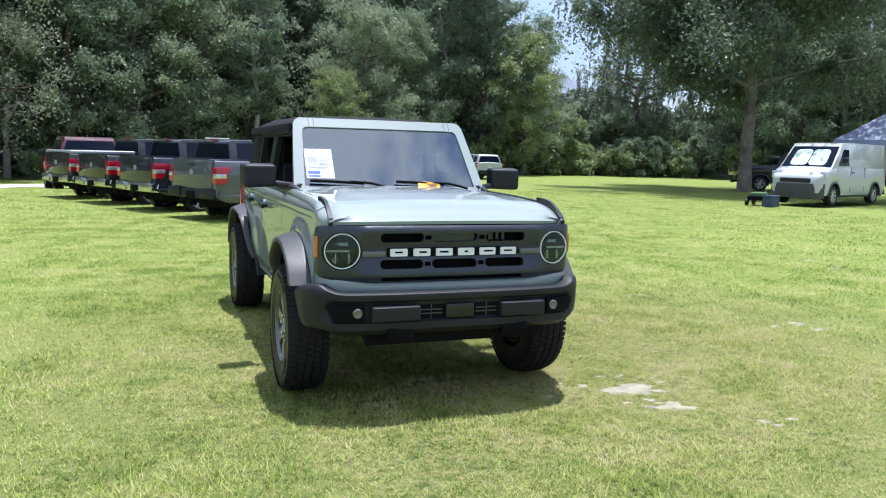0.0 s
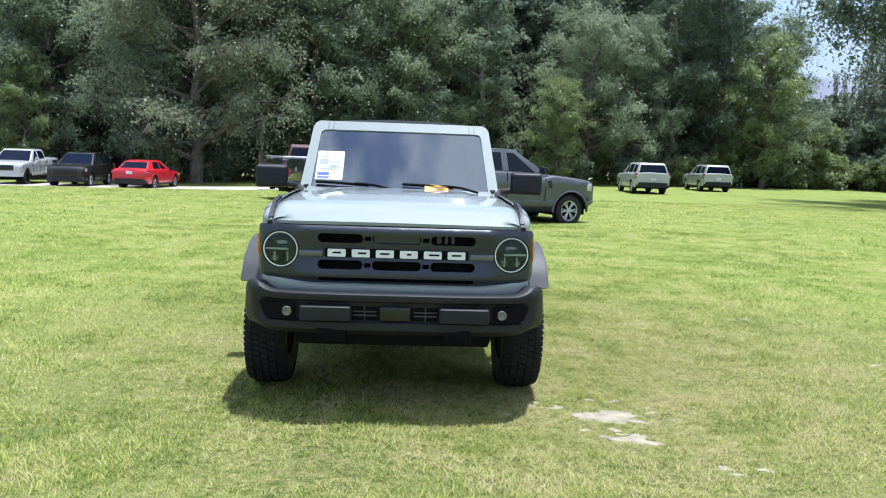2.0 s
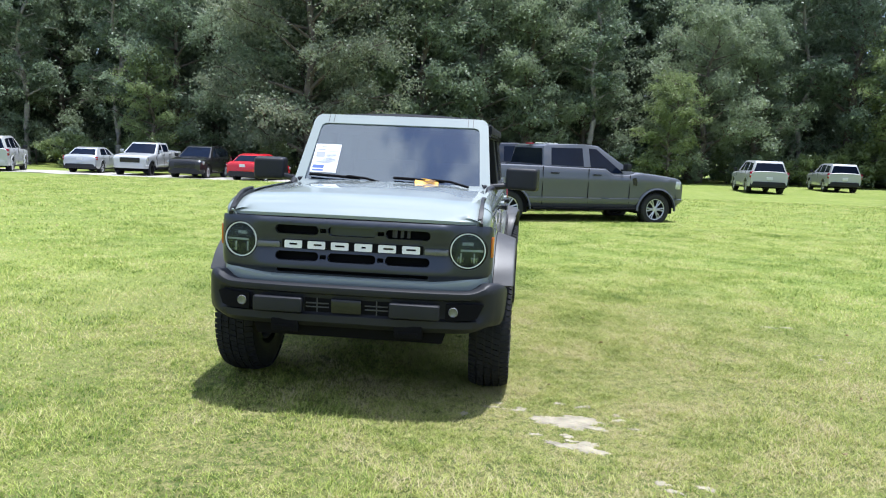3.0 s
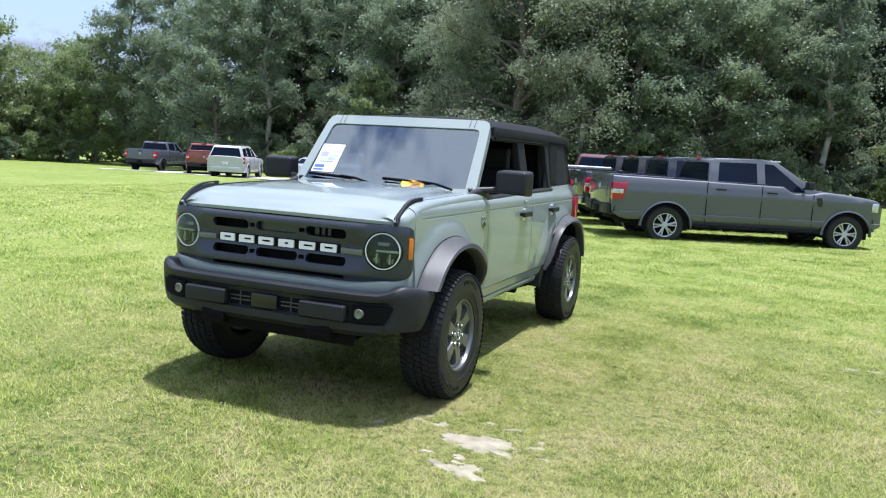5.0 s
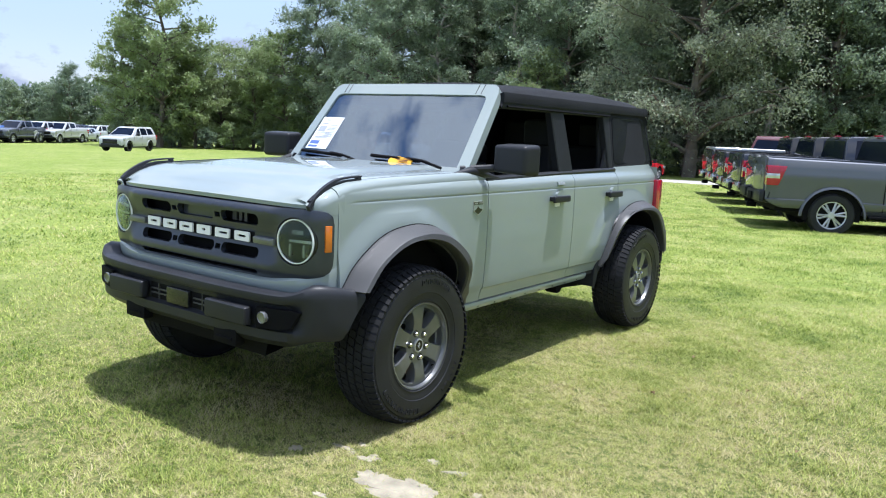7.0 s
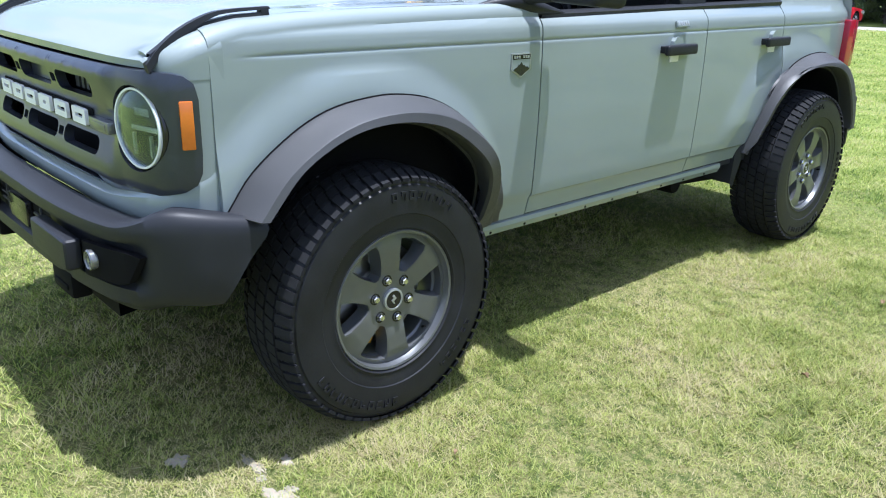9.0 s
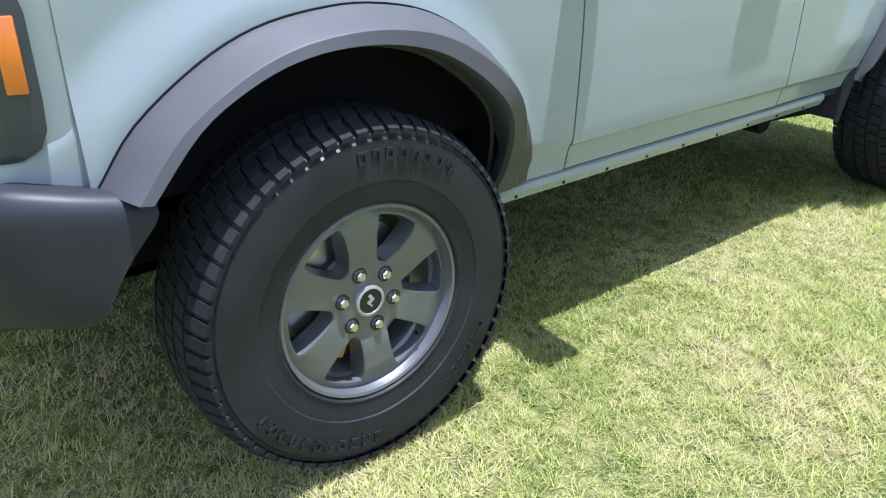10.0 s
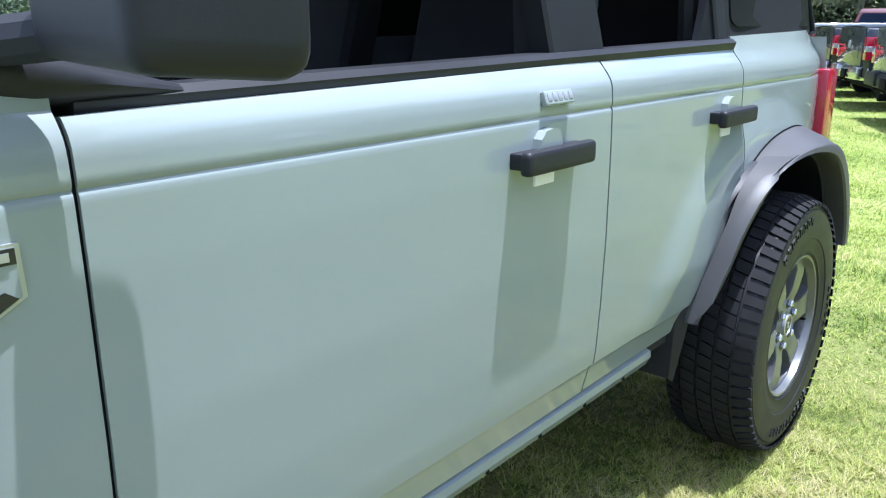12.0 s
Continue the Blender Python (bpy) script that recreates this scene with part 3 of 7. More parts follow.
for side, flip in ((1, None), (-1, FLIP)):
    def put(bm):
        return bm if flip is None else moved(bm, flip)
    fender = part("front_fender", put(skin(steps(-0.502, 0.783, 60), fender_surf, 50)), PAINT_SAGE, car)
    # shield emblem on the fender
    if side > 0:
        def on_fender(u, v, d):
            y, z = u, v
            return (side_x(y, z) + 0.004 - d, y, z)
        yb, zb = 0.672, 1.10
        shield = [(yb - 0.050, zb + 0.045), (yb + 0.050, zb + 0.045), (yb + 0.051, zb - 0.010), (yb, zb - 0.038), (yb - 0.051, zb - 0.010)]
        em = part("emblem", plate(shield, [], 0.006, on_fender), SILVER, car, "small silver shield emblem with a black mountain outline")
        inner = [(yb + (u - yb) * 0.9, zb + (v - zb) * 0.92) for u, v in shield]
        part("emblem_field", plate(inner, [], 0.002, lambda u, v, d: Vector(on_fender(u, v, d)) + Vector((0.0008, 0, 0))), PAINT_SAGE, em)
        part("emblem_band", plate([(yb - 0.045, zb + 0.041), (yb + 0.045, zb + 0.041), (yb + 0.045, zb + 0.025), (yb - 0.045, zb + 0.025)], [], 0.002, lambda u, v, d: Vector(on_fender(u, v, d)) + Vector((0.0016, 0, 0))), GLOSS_BLACK, em)
        bars = [bx(side_x(yb, zb) + 0.0055, side_x(yb, zb) + 0.0066, yb - 0.041 + 0.0118 * k, yb - 0.0325 + 0.0118 * k, zb + 0.0285, zb + 0.0375) for k in range(7) if k != 3]
        for b in bars:
            part("emblem_bar", b, SILVER, em)
        peaks = [(yb - 0.041, zb - 0.011), (yb - 0.030, zb - 0.004), (yb - 0.020, zb - 0.001), (yb - 0.014, zb + 0.008), (yb - 0.009, zb + 0.006), (yb - 0.001, zb + 0.016), (yb + 0.008, zb + 0.003), (yb + 0.016, zb + 0.004), (yb + 0.022, zb - 0.003), (yb + 0.030, zb - 0.001), (yb + 0.042, zb - 0.010), (yb, zb - 0.033)]
        part("emblem_mountain", plate(peaks, [], 0.002, lambda u, v, d: Vector(on_fender(u, v, d)) + Vector((0.0018, 0, 0))), GLOSS_BLACK, em)
    fd = part("front_door", put(skin(steps(0.789, 1.907, 30), side_surf(lambda y: 0.528, belt_z, True), 44)), PAINT_SAGE, car)
    rd = part("rear_door", put(skin(steps(1.913, 2.650, 28), side_surf(lambda y: arch_low(y, 0.53), belt_z, True), 44)), PAINT_SAGE, car)
    qp = part("quarter_panel", put(skin(steps(2.656, rear_end, 36), side_surf(lambda y: arch_low(y, 0.60), lambda y: belt_z(y) + 0.028), 44)), PAINT_SAGE, car)
    for door, yc in ((fd, 1.655), (rd, 2.54)):
        xb = side_x(yc, 1.11)
        tab = [(yc - 0.045, 1.10), (yc + 0.035, 1.10), (yc + 0.033, 1.150), (yc + 0.022, 1.164), (yc + 0.0, 1.168), (yc - 0.022, 1.164), (yc - 0.036, 1.150)]
        part("handle_cup", put(plate(tab, [], 0.022, lambda u, v, d: (xb + 0.018 - d, u, v))), PAINT_SAGE, door)
        part("handle_patch", put(bx(xb - 0.012, xb + 0.006, yc - 0.036, yc + 0.030, 1.062, 1.104, 0.004)), WHITE_TRIM, door, "small white patch under the handle")
        grip = join(bx(xb + 0.022, xb + 0.047, yc - 0.115, yc + 0.115, 1.094, 1.138, 0.012, 4), bx(xb - 0.004, xb + 0.03, yc - 0.11, yc + 0.11, 1.103, 1.133, 0.006))
        part("door_handle", put(grip), PLASTIC, door, "black pull handle")
    xk = side_x(1.69, 1.213)
    if side > 0:
        kp = part("keypad", moved(bx(-0.004, 0.011, -0.048, 0.048, -0.014, 0.014, 0.005, 3), Matrix.Translation((xk + 0.001, 1.69, 1.218)) @ Matrix.Rotation(radians(-22), 4, "Y")), PAINT_SAGE, fd, "small door keypad with five keys")
        part("keypad_key", moved(join(*[bx(0.0105, 0.0125, -0.036 + 0.018 * k - 0.006, -0.036 + 0.018 * k + 0.006, -0.007, 0.008, 0.001) for k in range(5)]), Matrix.Translation((xk + 0.001, 1.69, 1.218)) @ Matrix.Rotation(radians(-22), 4, "Y")), SILVER, fd)
    # black backing added behind the door gaps to give them shade
    for yg, z0 in ((0.786, 0.53), (1.910, 0.54), (2.653, 0.86)):
        part("door_seal", put(rows_mesh([[(side_x(yg, z) - 0.006, yg - 0.012, z), (side_x(yg, z) - 0.006, yg + 0.012, z), (side_x(yg, z) - 0.02, yg + 0.012, z), (side_x(yg, z) - 0.02, yg - 0.012, z)] for z in steps(z0, 1.255, 24)], True, True)), BLACK, car)
    # black belt rail along both doors, pillars and roof rail round the side openings
    part("belt_rail", put(rows_mesh([[(0.792, y, belt_z(y) - 0.002), (0.796, y, belt_z(y) + 0.012), (0.784, y, belt_z(y) + 0.022), (0.735, y, belt_z(y) + 0.022), (0.735, y, belt_z(y) - 0.02), (0.78, y, belt_z(y) - 0.02)] for y in steps(0.81, 2.655, 16)], True, True)), PLASTIC, car)

    def win_x(z):
        return line(z, [(1.26, 0.782), (1.71, 0.722), (1.85, 0.70)])

    def pillar(y0a, y1a, y0b, y1b, z0, z1, depth=0.05):
        rows = []
        for k in range(7):
            f = k / 6
            z = z0 + (z1 - z0) * f
            ya, yb2, x = y0a + (y0b - y0a) * f, y1a + (y1b - y1a) * f, win_x(z)
            rows.append([(x - 0.006, ya, z), (x, ya + 0.008, z), (x, yb2 - 0.008, z), (x - 0.006, yb2, z), (x - depth, yb2, z), (x - depth, ya, z)])
        return rows_mesh(rows, True, True)
    part("centre_pillar", put(pillar(1.755, 1.965, 1.675, 1.86, 1.275, 1.73)), PLASTIC, car)
    part("rear_pillar", put(pillar(2.575, 2.645, 2.515, 2.62, 1.285, 1.73)), PLASTIC, car)
    part("roof_rail", put(rows_mesh([[(win_x(1.70) - 0.004, y, 1.70), (win_x(1.72) + 0.004, y, 1.735), (win_x(1.77), y, 1.775), (0.62, y, 1.775), (0.62, y, 1.70)] for y in steps(1.06, 2.64, 12)], True, True)), PLASTIC, car)
    part("drip_seal", put(tube([(0.728, y, 1.712) for y in steps(1.10, 2.62, 10)], 0.009, 6)), BLACK, car)
    # sail pane at the rear of the rear door window
    part("quarter_pane", put(plate([(2.47, 1.30), (2.60, 1.30), (2.60, 1.40), (2.545, 1.46), (2.53, 1.40)], [], 0.02, lambda u, v, d: (win_x(v) - 0.012 - d, u, v))), VINYL, car)
    # soft quarter with its smoked window
    part("soft_quarter", put(plate([(2.60, 1.30), (3.535, 1.318), (3.36, 1.80), (2.60, 1.80)], [], 0.02, lambda u, v, d: (win_x(v) - 0.004 - d - 0.03 * max(0, u - 3.2) / 0.36, u, v), steps(2.7, 3.5, 8))), CANVAS, car)
    part("quarter_window", put(plate(rrect(0, 1, 0, 1, 0.08, 4), [], 0.004, lambda a, b, d: (win_x(1.345 + 0.36 * b) + 0.001 - d - 0.03 * max(0, 2.67 + a * (0.80 - 0.12 * b) - 3.2) / 0.36, 2.67 + a * (0.80 - 0.12 * b), 1.345 + 0.36 * b))), VINYL, car, "smoked soft vinyl quarter window")
    part("side_seam", put(tube([(0.772 - 0.02, 3.50, 1.33), (0.70 - 0.02, 3.355, 1.79)], 0.008, 6)), CANVAS, car)
    part("rocker", put(rows_mesh([[(0.776, y, 0.523), (0.794, y, 0.517), (0.796, y, 0.500), (0.782, y, 0.474), (0.75, y, 0.466), (0.70, y, 0.50)] for y in steps(0.49, 2.26, 10)], True, True)), PAINT_SAGE, car)
    part("rocker_end", put(bx(0.705, 0.785, 0.462, 0.488, 0.474, 0.522, 0.006)), PAINT_SAGE, car)
    part("body_mount", put(bx(0.66, 0.72, 0.44, 0.50, 0.45, 0.53, 0.008)), BLACK, car)
    for k in range(9):
        part("rocker_stud", put(lathe([(0.006, 0.0), (0.005, 0.004), (0.0005, 0.005)], (0.787, 0.60 + 0.19 * k, 0.486), seg=10)), BLACK, car)
    for o, i, nm in (("fo", "fi", "front_flare"), ("ro", "ri", "rear_flare")):
        fl = part(nm, put(flare(o, i)), FLARE_PLASTIC, car, "dark grey grained wheel-arch flare")
        part("flare_seam", put(tube([(side_x(p.y, p.z) + 0.001, p.y, p.z + 0.002) for p in LINES[o]], 0.0026, 6)), BLACK, fl)
    # liners of the wheel wells
    for nm, o in (("fi", -0.0), ("ri", 2.85)):
        rows = []
        for k, p in enumerate(LINES[nm]):
            xo = max(0.805, 0.80 + 0.13 * flare_end(nm[0], k / 40) - 0.02)
            rows.append([(xo, p.y, p.z), (0.80, p.y * 1.0 + (p.y - o) * 0.08, p.z + 0.02), (0.62, p.y + (p.y - o) * 0.12, p.z + 0.03), (0.45, p.y + (p.y - o) * 0.12, p.z + 0.02)])
        for end in (0, -1):
            last = rows[end]
            foot = [(min(x, 0.80), y + 0.015 * (1 if end else -1), 0.40 if end else z - 0.18) for x, y, z in last]
            rows.insert(0 if end == 0 else len(rows), foot)
        part("wheel_well", put(thick(rows_mesh(rows), 0.01)), PLASTIC, car)
        part("well_wall", put(bx(0.42, 0.46, o - 0.6, o + 0.6, 0.45, 1.05)), BLACK, car)
    part("mud_guard", put(bx(0.72, 0.95, 3.40, 3.425, 0.50, 0.70, 0.008)), PLASTIC, car)
    part("rear_bumper", put(rows_mesh([[(0.93, 3.40, z) if k == 0 else (0.90, 3.60, z) if k == 1 else (0.0, 3.64, z) if k == 2 else (0.0, 3.45, z) if k == 3 else (0.85, 3.40, z) for k in range(5)] for z in (0.56, 0.60, 0.72, 0.76)], True, True)), PLASTIC, car)
    part("tail_lamp", put(bx(0.745, 0.835, 3.47, 3.585, 0.93, 1.20, 0.012)), RED_LENS, car, "upright red tail lamp")
    # wing mirror on its arm
    shell = bx(-0.125, 0.125, -0.075, 0.075, -0.092, 0.092, 0.034, 5)
    for v in shell.verts:
        f = (v.co.x + 0.125) / 0.25
        v.co.z = v.co.z * (0.86 + 0.14 * f) + 0.012 * (1 - f) * (1 if v.co.z > 0 else -0.4)
        if v.co.y < 0:
            v.co.z *= 0.93
            v.co.x *= 0.96
    mirror = part("wing_mirror", put(moved(shell, Matrix.Translation((0.998, 0.80, 1.395)) @ Matrix.Rotation(radians(-7), 4, "Z"))), PLASTIC, car, "black wing mirror on a long arm")
    part("mirror_arm", put(tube(spline([(0.70, 0.655, 1.322), (0.78, 0.715, 1.330), (0.86, 0.765, 1.338), (0.93, 0.795, 1.350)], 8), 0.024, 10)), PLASTIC, mirror)
    part("mirror_glass", put(moved(bx(-0.094, 0.094, 0.072, 0.0765, -0.070, 0.066, 0.002), Matrix.Translation((0.998, 0.80, 1.395)) @ Matrix.Rotation(radians(-7), 4, "Z"))), CHROME, mirror)
    base_rows = []
    for k in range(15):
        f = k / 14
        cy, cz, hh = 0.54 + 0.40 * f, line(f, [(0, 1.302), (0.35, 1.312), (0.6, 1.296), (1, 1.275)]), line(f, [(0, 0.008), (0.3, 0.03), (0.55, 0.036), (0.8, 0.018), (1, 0.008)])
        cx, hw = line(f, [(0, 0.745), (0.5, 0.772), (1, 0.776)]), line(f, [(0, 0.01), (0.3, 0.034), (0.6, 0.036), (1, 0.018)])
        base_rows.append([(cx + hw * math.cos(2 * math.pi * q / 14), cy, cz + hh * math.sin(2 * math.pi * q / 14)) for q in range(14)])
    part("mirror_base", put(rows_mesh(base_rows, True, True)), PLASTIC, mirror)
    # trail sight: slim black rail on the hood's front corner
    sight = spline([(0.772, -0.645, 1.175), (0.770, -0.60, 1.222), (0.767, -0.54, 1.262), (0.765, -0.47, 1.292), (0.764, -0.41, 1.303), (0.763, -0.29, 1.310)], 22)
    rows = []
    for p in sight:
        dn = line(p.y, [(-0.645, 0.022), (-0.52, 0.017), (-0.44, 0.009), (-0.29, 0.007)])
        rows.append([(p.x - 0.010, p.y, p.z), (p.x + 0.010, p.y, p.z), (p.x + 0.012, p.y + 0.005, p.z - dn), (p.x - 0.012, p.y + 0.005, p.z - dn)])
    ts = part("trail_sight", put(join(rows_mesh(rows, True, True), bx(0.750, 0.776, -0.315, -0.29, 1.27, 1.308, 0.004), rows_mesh([[(0.750, y, hood_z(y) - 0.01), (0.752, y, hood_z(y) + 0.008), (0.774, y, hood_z(y) + 0.008), (0.778, y, hood_z(y) - 0.012)] for y in steps(-0.63, -0.29, 10)]))), PLASTIC, car, "black rail on the front corner of the hood")
    # marker lamp at the corner of the grille
    part("side_marker", put(moved(bx(-0.006, 0.008, -0.017, 0.017, -0.062, 0.062, 0.004), Matrix.Translation((0.843, -0.580, 1.026)) @ Matrix.Rotation(radians(-16), 4, "Z"))), AMBER, car, "amber side marker lamp")
    # headlamp, turned a little outwards with the nose
    toe = Matrix.Translation((0.70, -0.64, 1.005)) @ Matrix.Rotation(radians(9), 4, "Z") @ Matrix.Translation((-0.70, 0.64, -1.005))
    head = part("headlamp", put(moved(lathe([(0.118, 0.02), (0.119, -0.012), (0.116, -0.020), (0.112, -0.021), (0.109, -0.012), (0.107, 0.02)], (0.70, front_y(0.70) - 0.004, 1.005), "y", 56, True), toe)), GLOSS_BLACK, car, "round headlamp with a bright ring")
    part("light_ring", put(moved(lathe([(0.107, -0.006), (0.106, -0.014), (0.1005, -0.014), (0.100, -0.006)], (0.70, front_y(0.70) - 0.017, 1.005), "y", 56, True), toe)), LAMP_RING, head)
    part("lamp_bowl", put(moved(lathe([(0.103, -0.004), (0.092, 0.025), (0.06, 0.05), (0.0005, 0.055)], (0.70, front_y(0.70) - 0.008, 1.005), "y", 40), toe)), LAMP_BOWL, head)
    part("lamp_bar", put(moved(join(bx(0.655, 0.795, front_y(0.7) - 0.020, front_y(0.7) - 0.004, 0.998, 1.012, 0.004), bx(0.66, 0.74, front_y(0.7) - 0.012, front_y(0.7) + 0.01, 1.03, 1.062, 0.006), bx(0.655, 0.665, front_y(0.7) - 0.02, front_y(0.7) + 0.02, 0.93, 0.99, 0.003), bx(0.735, 0.745, front_y(0.7) - 0.02, front_y(0.7) + 0.02, 0.93, 0.99, 0.003)), toe)), CLEAR_LENS, head)
    part("lamp_reflector", put(moved(join(bx(0.63, 0.69, front_y(0.7) - 0.012, front_y(0.7) + 0.03, 0.925, 0.975, 0.01), bx(0.71, 0.77, front_y(0.7) - 0.012, front_y(0.7) + 0.03, 0.925, 0.975, 0.01)), toe)), CHROME, head)
    gl = part("lamp_glass", put(moved(lathe([(0.104, -0.014), (0.085, -0.024), (0.05, -0.031), (0.0005, -0.034), (0.0004, -0.031), (0.05, -0.028), (0.085, -0.021), (0.104, -0.011)], (0.70, front_y(0.70) - 0.010, 1.005), "y", 40), toe)), LENS_GLASS, head)
    gl.visible_shadow = False
    part("grille_bar", put(join(bx(0.445, 0.588, front_y(0.5) - 0.034, front_y(0.5) - 0.008, 0.972, 1.006, 0.006), bx(0.47, 0.57, front_y(0.5) - 0.036, front_y(0.5) - 0.03, 0.98, 0.998, 0.002))), RIM, car, "silver bar between headlamp and grille")

# wheels
for wx, wy, turn, tilt in ((0.842, 0.01, 0, 4), (-0.842, 0.01, 180, 4), (0.842, 2.945, 0, 0), (-0.842, 2.945, 180, 0)):
    whl = new("wheel")
    whl.parent = car
    whl.matrix_basis = pose(wx, wy, 0.423, 0, 0, turn) @ pose(0, 0, 0, 35 if wy < 1 else 70, 0, 0) @ Matrix.Diagonal((1.0, 1.022, 1.022, 1))
    if wy < 1 and wx > 0:
        wheel_parts(whl)
        first_wheel = whl
    else:
        for o in list(first_wheel.children):
            c = again(o, whl)
            for q in o.children:
                again(q, c)

# hood
def hood_pt(x, y):
    dome = 0.026 * min(1, max(0, (0.60 - abs(x)) / 0.16)) ** 1.0 * min(1, max(0, (y + 0.62) / 0.5))
    sh = 0.022 * max(0, (abs(x) - 0.68) / 0.085) ** 2
    s = 3 * (dome / 0.026) ** 2 - 2 * (dome / 0.026) ** 3 if dome else 0
    return (x, y, hood_z(y) + 0.018 * s * min(1, max(0, (y + 0.62) / 0.5)) + 0.012 * (1 - (x / 0.77) ** 2) - sh)


hood_rows = []
for y in steps(-0.62, 0.57, 34):
    hood_rows.append([hood_pt(x, y) for x in steps(-0.766, 0.766, 48)])
lip = [[(x, front_y(x) - 0.004, 1.158 + 0.006 * (1 - (x / 0.77) ** 2)) for x in steps(-0.766, 0.766, 48)], [(x, front_y(x) - 0.006, 1.176 + 0.008 * (1 - (x / 0.77) ** 2)) for x in steps(-0.766, 0.766, 48)], [(x, front_y(x) + 0.012, 1.188 + 0.01 * (1 - (x / 0.77) ** 2)) for x in steps(-0.766, 0.766, 48)]]
part("hood", thick(rows_mesh(lip + hood_rows), 0.02), PAINT_SAGE, car, sharp=50)
part("engine_bay", bx(-0.75, 0.75, -0.56, 0.55, 0.70, 1.13), BLACK, car)
part("cowl", rows_mesh([[(x, 0.55, 1.295), (x, 0.60, 1.300), (x, 0.70, 1.302), (x, 0.72, 1.24), (x, 0.56, 1.22)] for x in steps(-0.755, 0.755, 12)], True, True), PLASTIC, car)

# grille panel with its slots
RELIEF = [(0.80, 0.0), (0.85, -0.008), (0.875, -0.006), (0.95, 0.010), (0.962, 0.015), (1.026, 0.015), (1.040, 0.009), (1.115, -0.008), (1.14, -0.010), (1.158, 0.004)]


def on_nose(u, v, d):
    x, y = nose(u, d - 0.022 + line(v, RELIEF) * min(1, max(0, (0.62 - abs(u)) / 0.06)) + 0.010 * (abs(v - 1.0) / 0.16) ** 6 - 0.010 * min(1, max(0, (0.945 - v) / 0.09)) ** 1.2 * (1 if abs(u) < 0.55 else max(0, 1 - (abs(u) - 0.55) / 0.2)))
    return (x, y, v)


g_loop = [(0.0 + x, 0.800) for x in steps(-0.5, 0.5, 10)] + [(0.62, 0.812), (0.74, 0.830), (0.80, 0.842), (0.835, 0.850), (0.862, 0.868), (0.875, 0.90), (0.878, 0.95), (0.878, 1.09), (0.870, 1.13), (0.85, 1.148), (0.825, 1.154)] + [(x, 1.156) for x in steps(0.80, -0.80, 20)] + [(-0.825, 1.154), (-0.85, 1.148), (-0.870, 1.13), (-0.878, 1.09), (-0.878, 0.95), (-0.875, 0.90), (-0.862, 0.868), (-0.835, 0.850), (-0.80, 0.842), (-0.74, 0.830), (-0.62, 0.812)]
slots = []
for x0, x1 in ((-0.475, -0.205), (-0.148, 0.148), (0.205, 0.475)):
    slots += [rrect(x0, x1, 1.056, 1.112, 0.026), rrect(x0, x1, 0.896, 0.950, 0.026)]
slots.append(rrect(-0.47, 0.47, 0.822, 0.846, 0.009))
slots += [rrect(x - 0.02, x + 0.02, z0, z0 + 0.026, 0.005) for x in (-0.1765, 0.1765) for z0 in (1.071, 0.910)]
slots += [[(cx + 0.113 * math.cos(2 * math.pi * i / 36), 1.005 + 0.113 * math.sin(2 * math.pi * i / 36)) for i in range(36)] for cx in (-0.70, 0.70)]
grille = part("grille", plate(g_loop, slots, 0.03, on_nose, steps(-0.92, 0.92, 93), steps(0.815, 1.148, 26)), GRILLE_GREY, car, "charcoal grille panel with two rows of slots")
part("grille_back", rows_mesh([[(x, front_y(x) + 0.05, 0.79), (x, front_y(x) + 0.05, 1.15)] for x in steps(-0.80, 0.80, 24)]), BLACK, grille)
part("letter_band", plate(rrect(-0.435, 0.435, 0.968, 1.022, 0.006), [], 0.004, lambda u, v, d: (u, front_y(u) - 0.0125 + d, v), steps(-0.4, 0.4, 12)), BLACK, grille)
for k in range(6):
    xc = -0.362 + 0.1448 * k
    yl = front_y(xc)
    part("letter_block", plate(rrect(xc - 0.054, xc + 0.054, 0.972, 1.018, 0.005, 2), [rrect(xc - (0.026, 0.018, 0.030, 0.012, 0.024, 0.030)[k], xc + (0.026, 0.034, 0.030, 0.016, 0.040, 0.030)[k], 0.990, 1.002, 0.003, 2)], 0.010, lambda u, v, d: (u, yl - 0.026 + d, v)), WHITE_TRIM, grille, "white block of the grille lettering")
part("active_shutter", bx(-0.14, 0.14, front_y(0) + 0.012, front_y(0) + 0.02, 1.058, 1.11), GRILLE_GREY, grille)
part("radiator", join(bx(0.24, 0.27, front_y(0.3) + 0.02, front_y(0.3) + 0.03, 1.062, 1.106), bx(0.29, 0.31, front_y(0.3) + 0.02, front_y(0.3) + 0.03, 1.062, 1.106), bx(0.33, 0.35, front_y(0.3) + 0.02, front_y(0.3) + 0.03, 1.062, 1.106)), FLARE_PLASTIC, grille)
# painted chin and corner below and beside the grille
chin = []


def grille_foot(u):
    return line(abs(u), [(0.0, 0.800), (0.5, 0.800), (0.62, 0.812), (0.74, 0.830), (0.84, 0.845), (0.90, 0.860), (0.945, 0.895)])


